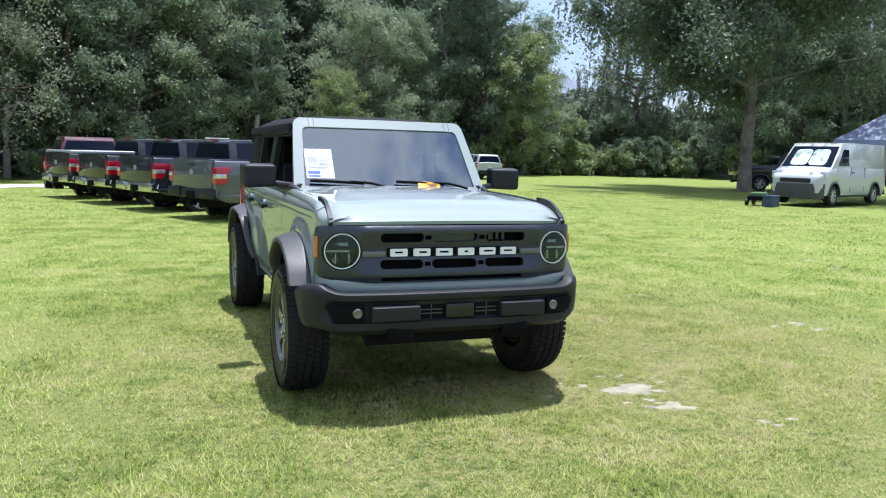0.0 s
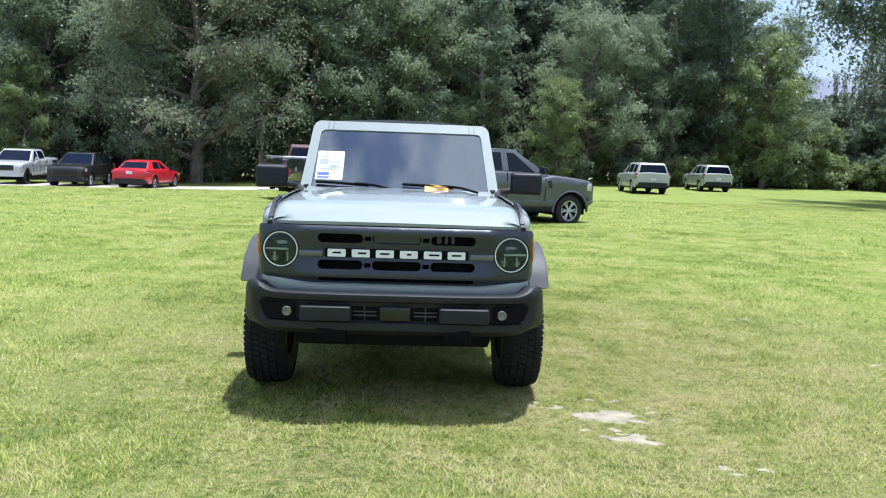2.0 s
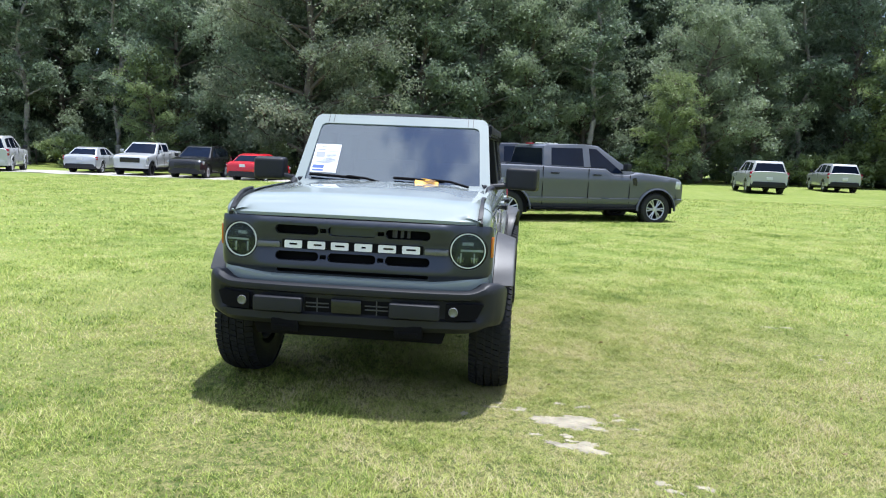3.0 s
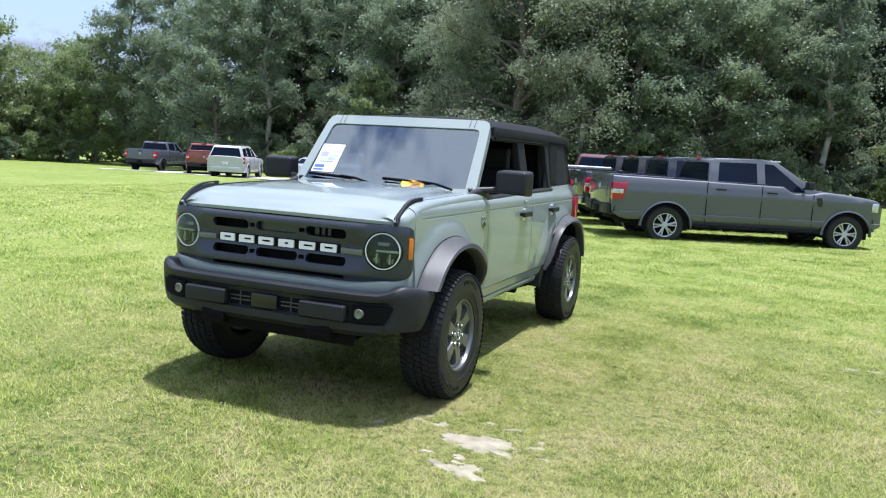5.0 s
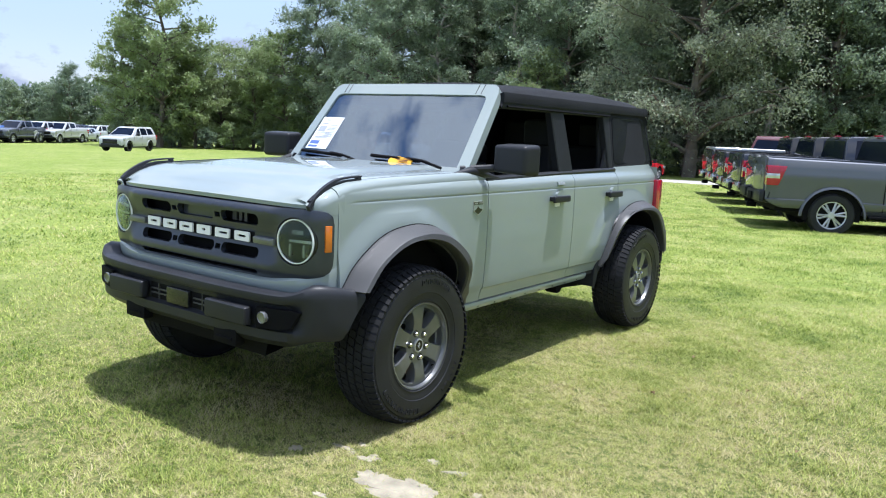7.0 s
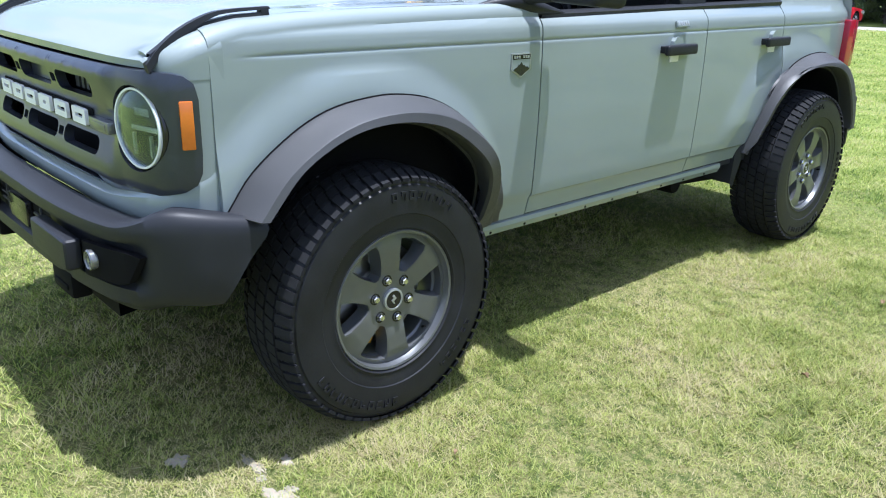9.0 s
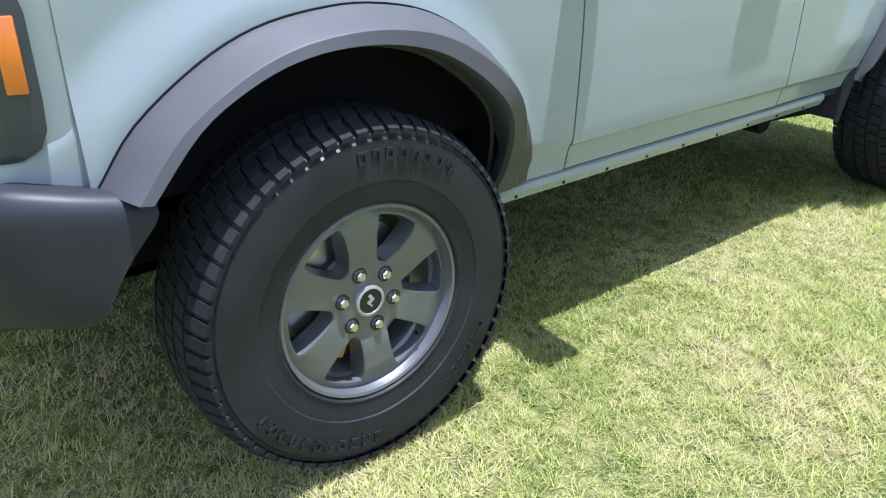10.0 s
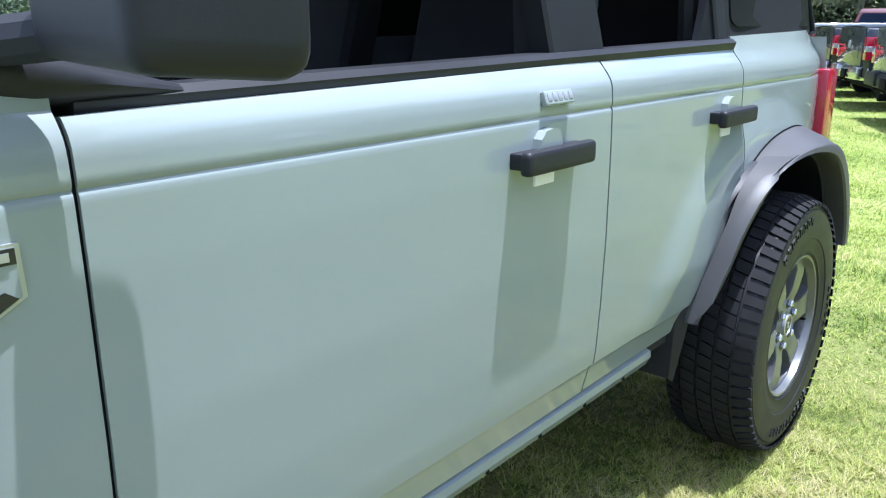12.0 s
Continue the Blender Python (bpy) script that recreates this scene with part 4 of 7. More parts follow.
for f, off in ((0.0, 0.03), (0.30, -0.012), (0.55, -0.030), (0.80, -0.036), (0.97, -0.034), (1.06, -0.020), (1.12, 0.004)):
    chin.append([(*nose(u, off * (1 if abs(u) < 0.6 else max(0.1, 1 - (abs(u) - 0.6) / 0.3)) + 0.003), 0.70 + (grille_foot(u) - 0.70) * f) for u in steps(-0.945, 0.945, 90)])
part("chin_panel", thick(rows_mesh(chin), 0.015), PAINT_SAGE, car)
for flip in (Matrix.Identity(4), FLIP):
    cap = []
    for k in range(15):
        f = k / 14
        bx0, by0 = nose(0.745 + 0.215 * f, 0.002)
        ty = -0.648 + 0.146 * f
        zt = hood_z(ty) - 0.001
        z1 = max(1.146, zt - 0.045)
        col = [(bx0, by0, 1.135 + (z1 - 1.135) * q / 4) for q in range(4)]
        for q in range(9):
            a = math.pi / 2 * q / 8
            col.append((0.768 + (bx0 - 0.768) * math.cos(a), ty + (by0 - ty) * math.cos(a), z1 + (zt - z1) * math.sin(a)))
        cap.append(col)
    part("corner_skin", moved(thick(rows_mesh([[(*nose(u, 0.003), z) for z in steps(0.83, 1.142, 8)] for u in steps(0.80, 0.957, 14)]), 0.010), flip), PAINT_SAGE, car)
    part("corner_panel", moved(thick(rows_mesh(cap), 0.01), flip), PAINT_SAGE, car)


# front bumper
def bump_plan(s):
    """Plan of the bumper for s from -1 to 1."""
    a = abs(s)
    pts = spline([(0, -0.815, 0), (0.35, -0.812, 0), (0.62, -0.790, 0), (0.78, -0.745, 0), (0.872, -0.675, 0), (0.922, -0.57, 0), (0.945, -0.42, 0)], 61)
    p = pts[int(round(a * 60))]
    return (p.x if s >= 0 else -p.x, p.y)


BS = steps(-1, 1, 120)


def bump_section(s):
    a = abs(s)
    c = min(1, max(0, (a - 0.42) / 0.25))
    c = c * c * (3 - 2 * c)
    mid = [(0.10, 0.764), (0.02, 0.771), (0.004, 0.762), (0.0, 0.740), (0.006, 0.724), (0.035, 0.712), (0.045, 0.65), (0.040, 0.605), (0.012, 0.592), (0.012, 0.55), (0.05, 0.515), (0.12, 0.50)]
    end = [(0.10, 0.808), (0.03, 0.818), (0.010, 0.806), (0.002, 0.78), (0.0, 0.755), (0.002, 0.72), (0.004, 0.67), (0.008, 0.62), (0.014, 0.59), (0.022, 0.565), (0.035, 0.55), (0.12, 0.545)]
    return [(m[0] + (e[0] - m[0]) * c, m[1] + (e[1] - m[1]) * c) for k, (m, e) in enumerate(zip(mid, end))]


rows = []
for k, s in enumerate(BS):
    x, y = bump_plan(s)
    x0, y0 = bump_plan(BS[max(k - 1, 0)])
    x1, y1 = bump_plan(BS[min(k + 1, 120)])
    t = Vector((x1 - x0, y1 - y0, 0)).normalized()
    nrm = Vector((-t.y, t.x, 0))
    rake = max(0, (abs(s) - 0.7) / 0.3) ** 1.5
    rows.append([(x + nrm.x * d, y + nrm.y * d - rake * max(0, 0.77 - z) * 0.62, z - 0.045 * rake * max(0, (z - 0.66) / 0.15)) for d, z in bump_section(s)])
bumper = part("front_bumper", thick(rows_mesh(rows), 0.012), PLASTIC, car, "black moulded front bumper", 45)
for sg in (1, -1):
    x = 0.64 * sg
    # flat black plate in place of the shaded pocket round the fog lamp
    part("fog_recess", moved(plate([(0.595, 0.700), (0.78, 0.702), (0.815, 0.692), (0.78, 0.618), (0.745, 0.606), (0.595, 0.602)], [], 0.02, lambda u, v, d: (u, line(u, [(0.35, -0.812), (0.62, -0.790), (0.70, -0.771), (0.78, -0.745), (0.83, -0.712)]) - 0.003 + d, v), steps(0.62, 0.80, 6)), Matrix.Diagonal((sg, 1, 1, 1))), BLACK, bumper)
    fog = part("fog_lamp", lathe([(0.029, 0.03), (0.029, -0.005), (0.026, -0.008), (0.024, -0.004), (0.0005, -0.001)], (x, -0.794, 0.655), "y", 28), FOG_LENS, bumper, "small round clear fog lamp")
    part("bumper_pad", moved(bx(0.262, 0.562, -0.835, -0.785, 0.604, 0.694, 0.014, 3), Matrix.Diagonal((sg, 1, 1, 1))), PLASTIC, bumper)
    part("tow_hook", moved(join(bx(0.29, 0.46, -0.80, -0.74, 0.478, 0.56, 0.012), bx(0.315, 0.435, -0.806, -0.78, 0.50, 0.518, 0.006)), Matrix.Diagonal((sg, 1, 1, 1))), BLACK, bumper)
    part("mouth_slat", moved(join(bx(0.11, 0.25, -0.782, -0.770, 0.655, 0.662), bx(0.11, 0.25, -0.782, -0.770, 0.632, 0.639), bx(0.178, 0.184, -0.782, -0.770, 0.60, 0.69)), Matrix.Diagonal((sg, 1, 1, 1))), FLARE_PLASTIC, bumper)
part("mouth", bx(-0.26, 0.26, -0.776, -0.74, 0.604, 0.696, 0.006), BLACK, bumper)
part("radar_cover", bx(-0.092, 0.092, -0.80, -0.765, 0.607, 0.692, 0.008), GLOSS_BLACK, bumper)
part("skid_plate", rows_mesh([[(-0.60, -0.72, 0.53), (0.60, -0.72, 0.53)], [(-0.57, -0.71, 0.44), (0.57, -0.71, 0.44)], [(-0.42, -0.45, 0.40), (0.42, -0.45, 0.40)], [(-0.4, 0.0, 0.38), (0.4, 0.0, 0.38)]]), BLACK, car)

# windshield, its frame and what lies on it
WB, WT = Vector((0, 0.615, 1.285)), Vector((0, 1.070, 1.845))
WDIR = (WT - WB).normalized()
WLEN = (WT - WB).length
WN = Vector((0, -WDIR.z, WDIR.y))


def on_ws(u, v, d):
    p = WB + WDIR * v - WN * d
    bow = 0.03 * (1 - (u / 0.72) ** 2)
    return (u, p.y - bow, p.z)


ws_out = [(-0.765, 0.0)] + [(x, 0.0) for x in steps(-0.6, 0.6, 6)] + [(0.765, 0.0), (0.726, WLEN * 0.60), (0.706, WLEN - 0.07), (0.69, WLEN - 0.025), (0.655, WLEN)] + [(x, WLEN) for x in steps(0.55, -0.55, 6)] + [(-0.655, WLEN), (-0.69, WLEN - 0.025), (-0.706, WLEN - 0.07), (-0.726, WLEN * 0.60)]
ws_in = [(-0.68, 0.06), (0.68, 0.06), (0.643, WLEN - 0.150), (0.636, WLEN - 0.115), (0.618, WLEN - 0.096), (0.585, WLEN - 0.09), (-0.585, WLEN - 0.09), (-0.618, WLEN - 0.096), (-0.636, WLEN - 0.115), (-0.643, WLEN - 0.150)]
part("windshield_frame", plate(ws_out, [ws_in], 0.055, on_ws, steps(-0.6, 0.6, 8)), PAINT_SAGE, car)
for loop in ([(-0.682, 0.058), (0.682, 0.058), (0.678, 0.10), (-0.678, 0.10)], [(-0.648, WLEN - 0.118), (0.648, WLEN - 0.118), (0.645, WLEN - 0.086), (-0.645, WLEN - 0.086)]):
    part("black_border", plate(loop, [], 0.003, lambda u, v, d: on_ws(u, v, d + 0.018), steps(-0.5, 0.5, 6)), BLACK, car)
wsg = part("windshield", plate([(-0.685, 0.055), (0.685, 0.055), (0.65, WLEN - 0.085), (-0.65, WLEN - 0.085)], [], 0.005, lambda u, v, d: on_ws(u, v, d + 0.010), steps(-0.6, 0.6, 16)), WINDSHIELD, car, "clear windshield reflecting the clouds")
wsg.visible_shadow = False
for u in (-0.585, -0.545, 0.545, 0.585):
    part("header_seam", plate([(u - 0.0025, WLEN - 0.082), (u + 0.0025, WLEN - 0.082), (u + 0.0025, WLEN - 0.004), (u - 0.0025, WLEN - 0.004)], [], 0.002, lambda a, b, d: on_ws(a, b, d - 0.0015)), FLARE_PLASTIC, car)
part("camera_pod", plate(rrect(-0.10, 0.10, WLEN - 0.20, WLEN - 0.10, 0.02), [], 0.05, lambda u, v, d: on_ws(u, v, d + 0.03)), CABIN_GREY, car)
part("rear_view_mirror", moved(bx(-0.12, 0.12, -0.012, 0.012, -0.035, 0.035, 0.012), Matrix.Translation((0.0, 1.06, 1.62))), BLACK, car)
# wipers
for xa, xb_, za in ((-0.64, -0.02, 0.0), (0.02, 0.62, 0.0)):
    arm_a, arm_b = Vector(on_ws(xb_ - 0.02, 0.025, -0.03)), Vector(on_ws(xa + 0.30, 0.085, -0.025))
    wip = part("wiper", tube([arm_a, arm_a * 0.5 + arm_b * 0.5 + Vector((0, -0.004, 0.012)), arm_b], 0.009, 8), BLACK, car, "black wiper resting on the windshield")
    part("wiper_blade", tube([on_ws(xa, 0.095, -0.016), on_ws((xa * 0.75 + xb_ * 0.25), 0.088, -0.018), on_ws((xa * 0.35 + xb_ * 0.65), 0.075, -0.016)], 0.011, 8), BLACK, wip)

# soft top
roof_rows = []
for y in [1.035, 1.05, 1.10, 1.2, 1.35, 1.5, 1.7, 2.0, 2.3, 2.6, 3.0, 3.2, 3.30, 3.36, 3.40]:
    drop = line(y, [(1.035, -0.075), (1.05, -0.050), (1.10, -0.036), (1.35, -0.010), (1.7, 0.004), (2.6, 0.010), (3.2, -0.012), (3.30, -0.03), (3.36, -0.06), (3.40, -0.11)])
    row = []
    for k in range(25):
        a = -1 + 2 * k / 24
        x = 0.728 * a
        z = 1.888 + drop - 0.035 * a * a - 0.075 * abs(a) ** 12
        row.append((x, y, z + 0.002 * math.sin(y * 9 + a * 5)))
    roof_rows.append(row)
part("soft_top", thick(rows_mesh(roof_rows), 0.03), CANVAS, car, "black canvas folding top", 50)
for s in (1, -1):
    part("top_edge", rows_mesh([[(s * 0.728, y, 1.80), (s * 0.735, y, 1.775), (s * 0.731, y, 1.735), (s * 0.715, y, 1.735), (s * 0.70, y, 1.79)] for y in steps(1.05, 3.36, 20)], True, True), CANVAS, car)
part("top_rear", rows_mesh([[(-0.70, 3.37, 1.79), (-0.35, 3.385, 1.80), (0.35, 3.385, 1.80), (0.70, 3.37, 1.79)], [(-0.735, 3.535, 1.30), (-0.35, 3.55, 1.30), (0.35, 3.55, 1.30), (0.735, 3.535, 1.30)]]), CANVAS, car)
part("tailgate", rows_mesh([[(-0.79, 3.54, 1.31), (0.79, 3.54, 1.31)], [(-0.80, 3.575, 1.1), (0.80, 3.575, 1.1)], [(-0.80, 3.575, 0.72), (0.80, 3.575, 0.72)]]), PAINT_SAGE, car)

# cabin, seen through the open side windows and the windshield
part("cabin_floor", bx(-0.78, 0.78, 0.6, 3.5, 0.50, 0.56), CABIN_GREY, car)
part("dashboard", rows_mesh([[(x, 0.66, 1.27), (x, 0.80, 1.285), (x, 1.00, 1.27), (x, 1.07, 1.22), (x, 1.05, 1.0), (x, 0.95, 0.85), (x, 0.7, 0.85)] for x in steps(-0.74, 0.74, 10)], True, True), CABIN_GREY, car)
part("instrument_hood", bx(0.20, 0.56, 0.92, 1.08, 1.27, 1.33, 0.02), CABIN_GREY, car)
part("centre_screen", bx(-0.14, 0.14, 1.04, 1.075, 1.16, 1.30, 0.008), GLOSS_BLACK, car)
sw = part("steering_wheel", moved(lathe([(0.185, -0.014), (0.193, 0.0), (0.185, 0.014), (0.168, 0.014), (0.16, 0.0), (0.168, -0.014)], seg=40, axis="z", closed=True), Matrix.Translation((0.37, 1.26, 1.17)) @ Matrix.Rotation(radians(66), 4, "X")), CABIN_GREY, car)
part("steering_spoke", moved(join(bx(-0.17, 0.17, -0.02, 0.02, -0.01, 0.01, 0.006), bx(-0.06, 0.06, -0.17, 0.05, -0.012, 0.02, 0.01)), Matrix.Translation((0.37, 1.26, 1.17)) @ Matrix.Rotation(radians(66), 4, "X")), CABIN_GREY, sw)
for sx, sy in ((0.37, 1.50), (-0.37, 1.50), (0.38, 2.42), (-0.38, 2.42)):
    seat = part("seat", join(bx(sx - 0.26, sx + 0.26, sy, sy + 0.52, 0.72, 0.90, 0.05, 3), moved(bx(-0.25, 0.25, -0.07, 0.07, 0.0, 0.62, 0.05, 3), Matrix.Translation((sx, sy + 0.50, 0.86)) @ Matrix.Rotation(radians(-16), 4, "X"))), CABIN_GREY, car, "dark cloth car seat")
    part("headrest", bx(sx - 0.13, sx + 0.13, sy + 0.63, sy + 0.73, 1.46, 1.66, 0.035, 3), CABIN_GREY, seat)
for y in (1.80, 2.58):
    part("roll_bar", tube(spline([(-0.69, y, 1.28), (-0.665, y, 1.62), (-0.60, y, 1.755), (0.0, y, 1.775), (0.60, y, 1.755), (0.665, y, 1.62), (0.69, y, 1.28)], 22), 0.03, 8), CABIN_GREY, car)
# window sticker and leaflet
stick = part("price_sheet", plate([(-0.655, 0.135), (-0.445, 0.135), (-0.44, 0.415), (-0.648, 0.415)], [], 0.002, lambda u, v, d: on_ws(u, v, d + 0.0072)), PAPER, car, "white printed price sheet stuck on the windshield")
part("price_print", join(*[plate([(a, v0), (b, v0), (b, v1), (a, v1)], [], 0.0006, lambda u, v, d: on_ws(u, v, d + 0.0064)) for a, b, v0, v1 in ((-0.63, -0.56, 0.285, 0.335), (-0.55, -0.47, 0.30, 0.306), (-0.625, -0.56, 0.355, 0.362), (-0.54, -0.46, 0.34, 0.344), (-0.62, -0.5, 0.25, 0.254), (-0.62, -0.49, 0.235, 0.239), (-0.60, -0.56, 0.385, 0.392), *[(-0.545, -0.46, 0.325 - 0.012 * k, 0.328 - 0.012 * k) for k in range(8)], *[(-0.625, -0.50 + 0.03 * (k % 2), 0.272 - 0.011 * k, 0.275 - 0.011 * k) for k in range(5)])]), PRINT, stick)
part("price_band", join(*[plate([(a, v0), (b, v0), (b, v1), (a, v1)], [], 0.0006, lambda u, v, d: on_ws(u, v, d + 0.0064)) for a, b, v0, v1 in ((-0.64, -0.55, 0.175, 0.205), (-0.64, -0.55, 0.148, 0.164))]), PRINT_BLUE, stick)
flyer = part("leaflet", thick(rows_mesh([[on_ws(0.19 + 0.18 * i / 8, 0.036 + 0.052 * j / 4 + 0.006 * math.sin(i * 0.8), -0.026 - 0.004 * math.sin(i * 0.9 + j)) for i in range(9)] for j in range(5)]), 0.003), YELLOW, car, "yellow printed leaflet tucked under the wiper")
for i0, j0, ni, nj in ((0.255, 0.058, 0.085, 0.007), (0.275, 0.046, 0.07, 0.006), (0.30, 0.070, 0.055, 0.006)):
    part("printed_line", rows_mesh([[on_ws(i0 + ni * i / 4, j0 + nj * j, -0.0335) for i in range(5)] for j in range(2)]), PRINT_BROWN, flyer)

# underside
for s in (1, -1):
    part("frame_rail", bx(s * 0.46 - 0.05, s * 0.46 + 0.05, -0.45, 3.5, 0.46, 0.58, 0.01), BLACK, car)
    part("control_arm", tube([(s * 0.42, 0.02, 0.42), (s * 0.70, 0.02, 0.40)], 0.03, 8), BLACK, car)
    part("tie_rod", tube([(s * 0.42, -0.16, 0.78), (s * 0.78, -0.13, 0.80)], 0.012, 8), STEEL, car)
    part("coil_strut", tube([(s * 0.60, 0.04, 0.42), (s * 0.56, 0.04, 0.95)], 0.05, 12), BLACK, car)
part("rear_axle", join(tube([(-0.75, 2.949, 0.40), (0.75, 2.949, 0.40)], 0.045, 12), lathe([(0.06, -0.12), (0.13, -0.05), (0.13, 0.05), (0.06, 0.12)], (0.05, 2.949, 0.40), "x", 20)), BLACK, car)
part("trailing_arm", tube([(0.62, 2.05, 0.42), (0.64, 2.75, 0.38)], 0.028, 8), BLACK, car)
part("arm_bush", lathe([(0.045, -0.05), (0.05, -0.04), (0.05, 0.04), (0.045, 0.05)], (0.63, 2.05, 0.42), "x", 16), BLACK, car)
part("fuel_tank", bx(-0.35, 0.35, 1.0, 2.0, 0.38, 0.52, 0.03), BLACK, car)
part("exhaust", tube([(0.3, 0.4, 0.42), (0.32, 1.4, 0.42), (0.35, 2.3, 0.44), (0.40, 3.3, 0.46)], 0.035, 10), STEEL, car)


# ---- other vehicles ----
def small_wheel(parent, m, r, w, rim_mat, spokes=6):
    """A plain road wheel; its outer face looks along +x."""
    hub = new("wheel")
    hub.parent = parent
    hub.matrix_basis = m
    h = w / 2
    part("tyre", lathe([(r * 0.62, -h * 0.8), (r * 0.7, -h), (r * 0.92, -h), (r, -h * 0.75), (r, h * 0.75), (r * 0.92, h), (r * 0.7, h), (r * 0.62, h * 0.8)], seg=36, closed=True), RUBBER, hub)
    rr = r * 0.64
    rim = part("rim", join(lathe([(rr, h * 0.86), (rr, h * 0.6), (rr * 0.94, h * 0.6), (rr * 0.93, h * 0.8)], seg=36, closed=True), lathe([(rr * 0.26, h * 0.3), (rr * 0.26, h * 0.72), (rr * 0.2, h * 0.8), (0.0005, h * 0.8)], seg=18)), rim_mat, hub)
    for k in range(spokes):
        a = 2 * math.pi * k / spokes
        for off in (-0.10, 0.10):
            pa = (h * 0.66, rr * 0.22 * math.cos(a + off), rr * 0.22 * math.sin(a + off))
            pb = (h * 0.76, rr * 0.95 * math.cos(a + off * 1.5), rr * 0.95 * math.sin(a + off * 1.5))
            part("spoke", tube([pa, pb], 0.019 * r / 0.4, 4), rim_mat, hub)
    part("brake_disc", lathe([(rr * 0.9, -h * 0.1), (rr * 0.9, 0.0), (0.0005, 0.0)], seg=24), BLACK, hub)
    return hub


def hull(ys, low, top, half, deck, bed=None, flank=None):
    """The lower body of a vehicle: sections across it at ys. deck: crown of the top; bed: (y0, y1, depth) of an open load bed."""
    rows = []
    for y in ys:
        a, b, w = low(y), top(y), half(y)
        right = [(w * 0.955, a), (w * 0.985, a + (b - a) * 0.12), (w, a + (b - a) * 0.35), (w * 0.995, a + (b - a) * 0.62), (w * 0.985, b - 0.12), (w * 0.965, b - 0.04), (w * 0.93, b)]
        if flank:
            right = [(w * 0.955, a)]
            for e, z in flank:
                right.append((w * e, max(right[-1][1] + 0.004, min(z, b - 0.06))))
            right += [(w * 0.975, max(b - 0.035, right[-1][1] + 0.004)), (w * 0.955, max(b - 0.008, right[-1][1] + 0.008)), (w * 0.93, max(b, right[-1][1] + 0.010))]
        if bed and bed[0] <= y <= bed[1]:
            right += [(w * 0.87, b), (w * 0.86, b - bed[2]), (w * 0.4, b - bed[2])]
        else:
            right += [(w * 0.80, b + deck * 0.5), (w * 0.55, b + deck * 0.85), (w * 0.3, b + deck)]
        row = [(-x, y, z) for x, z in right] + [(x, y, z) for x, z in reversed(right)]
        rows.append(row)
    bm = rows_mesh(rows, False, True)
    return bm


def arch_cut(y, axles, r, sill):
    z = sill
    for a in axles:
        d = abs(y - a)
        if d < r:
            z = max(z, 0.02 + math.sqrt(max(0, r * r - d * d)) * 0.98 + 0.36)
    return z


def cabin(poly, zb, wb, wt, zt):
    """A glasshouse: a side outline with the sides leaning in."""
    bm = bmesh.new()

    def w(z):
        return wb + (wt - wb) * (z - zb) / (zt - zb)
    L = [bm.verts.new((w(z), y, z)) for y, z in poly]
    R = [bm.verts.new((-w(z), y, z)) for y, z in poly]
    bm.faces.new(L)
    bm.faces.new(list(reversed(R)))
    k = len(poly)
    for i in range(k):
        bm.faces.new((L[i], R[i], R[(i + 1) % k], L[(i + 1) % k]))
    bmesh.ops.bevel(bm, geom=bm.edges, offset=0.035, segments=2, profile=0.6, affect="EDGES")
    return bm


def inset(poly, d):
    """Draws a convex loop in by d."""
    cy, cz = sum(p[0] for p in poly) / len(poly), sum(p[1] for p in poly) / len(poly)
    out = []
    for y, z in poly:
        r = math.hypot(y - cy, z - cz)
        out.append((y + (cy - y) * d / r, z + (cz - z) * d / r))
    return out


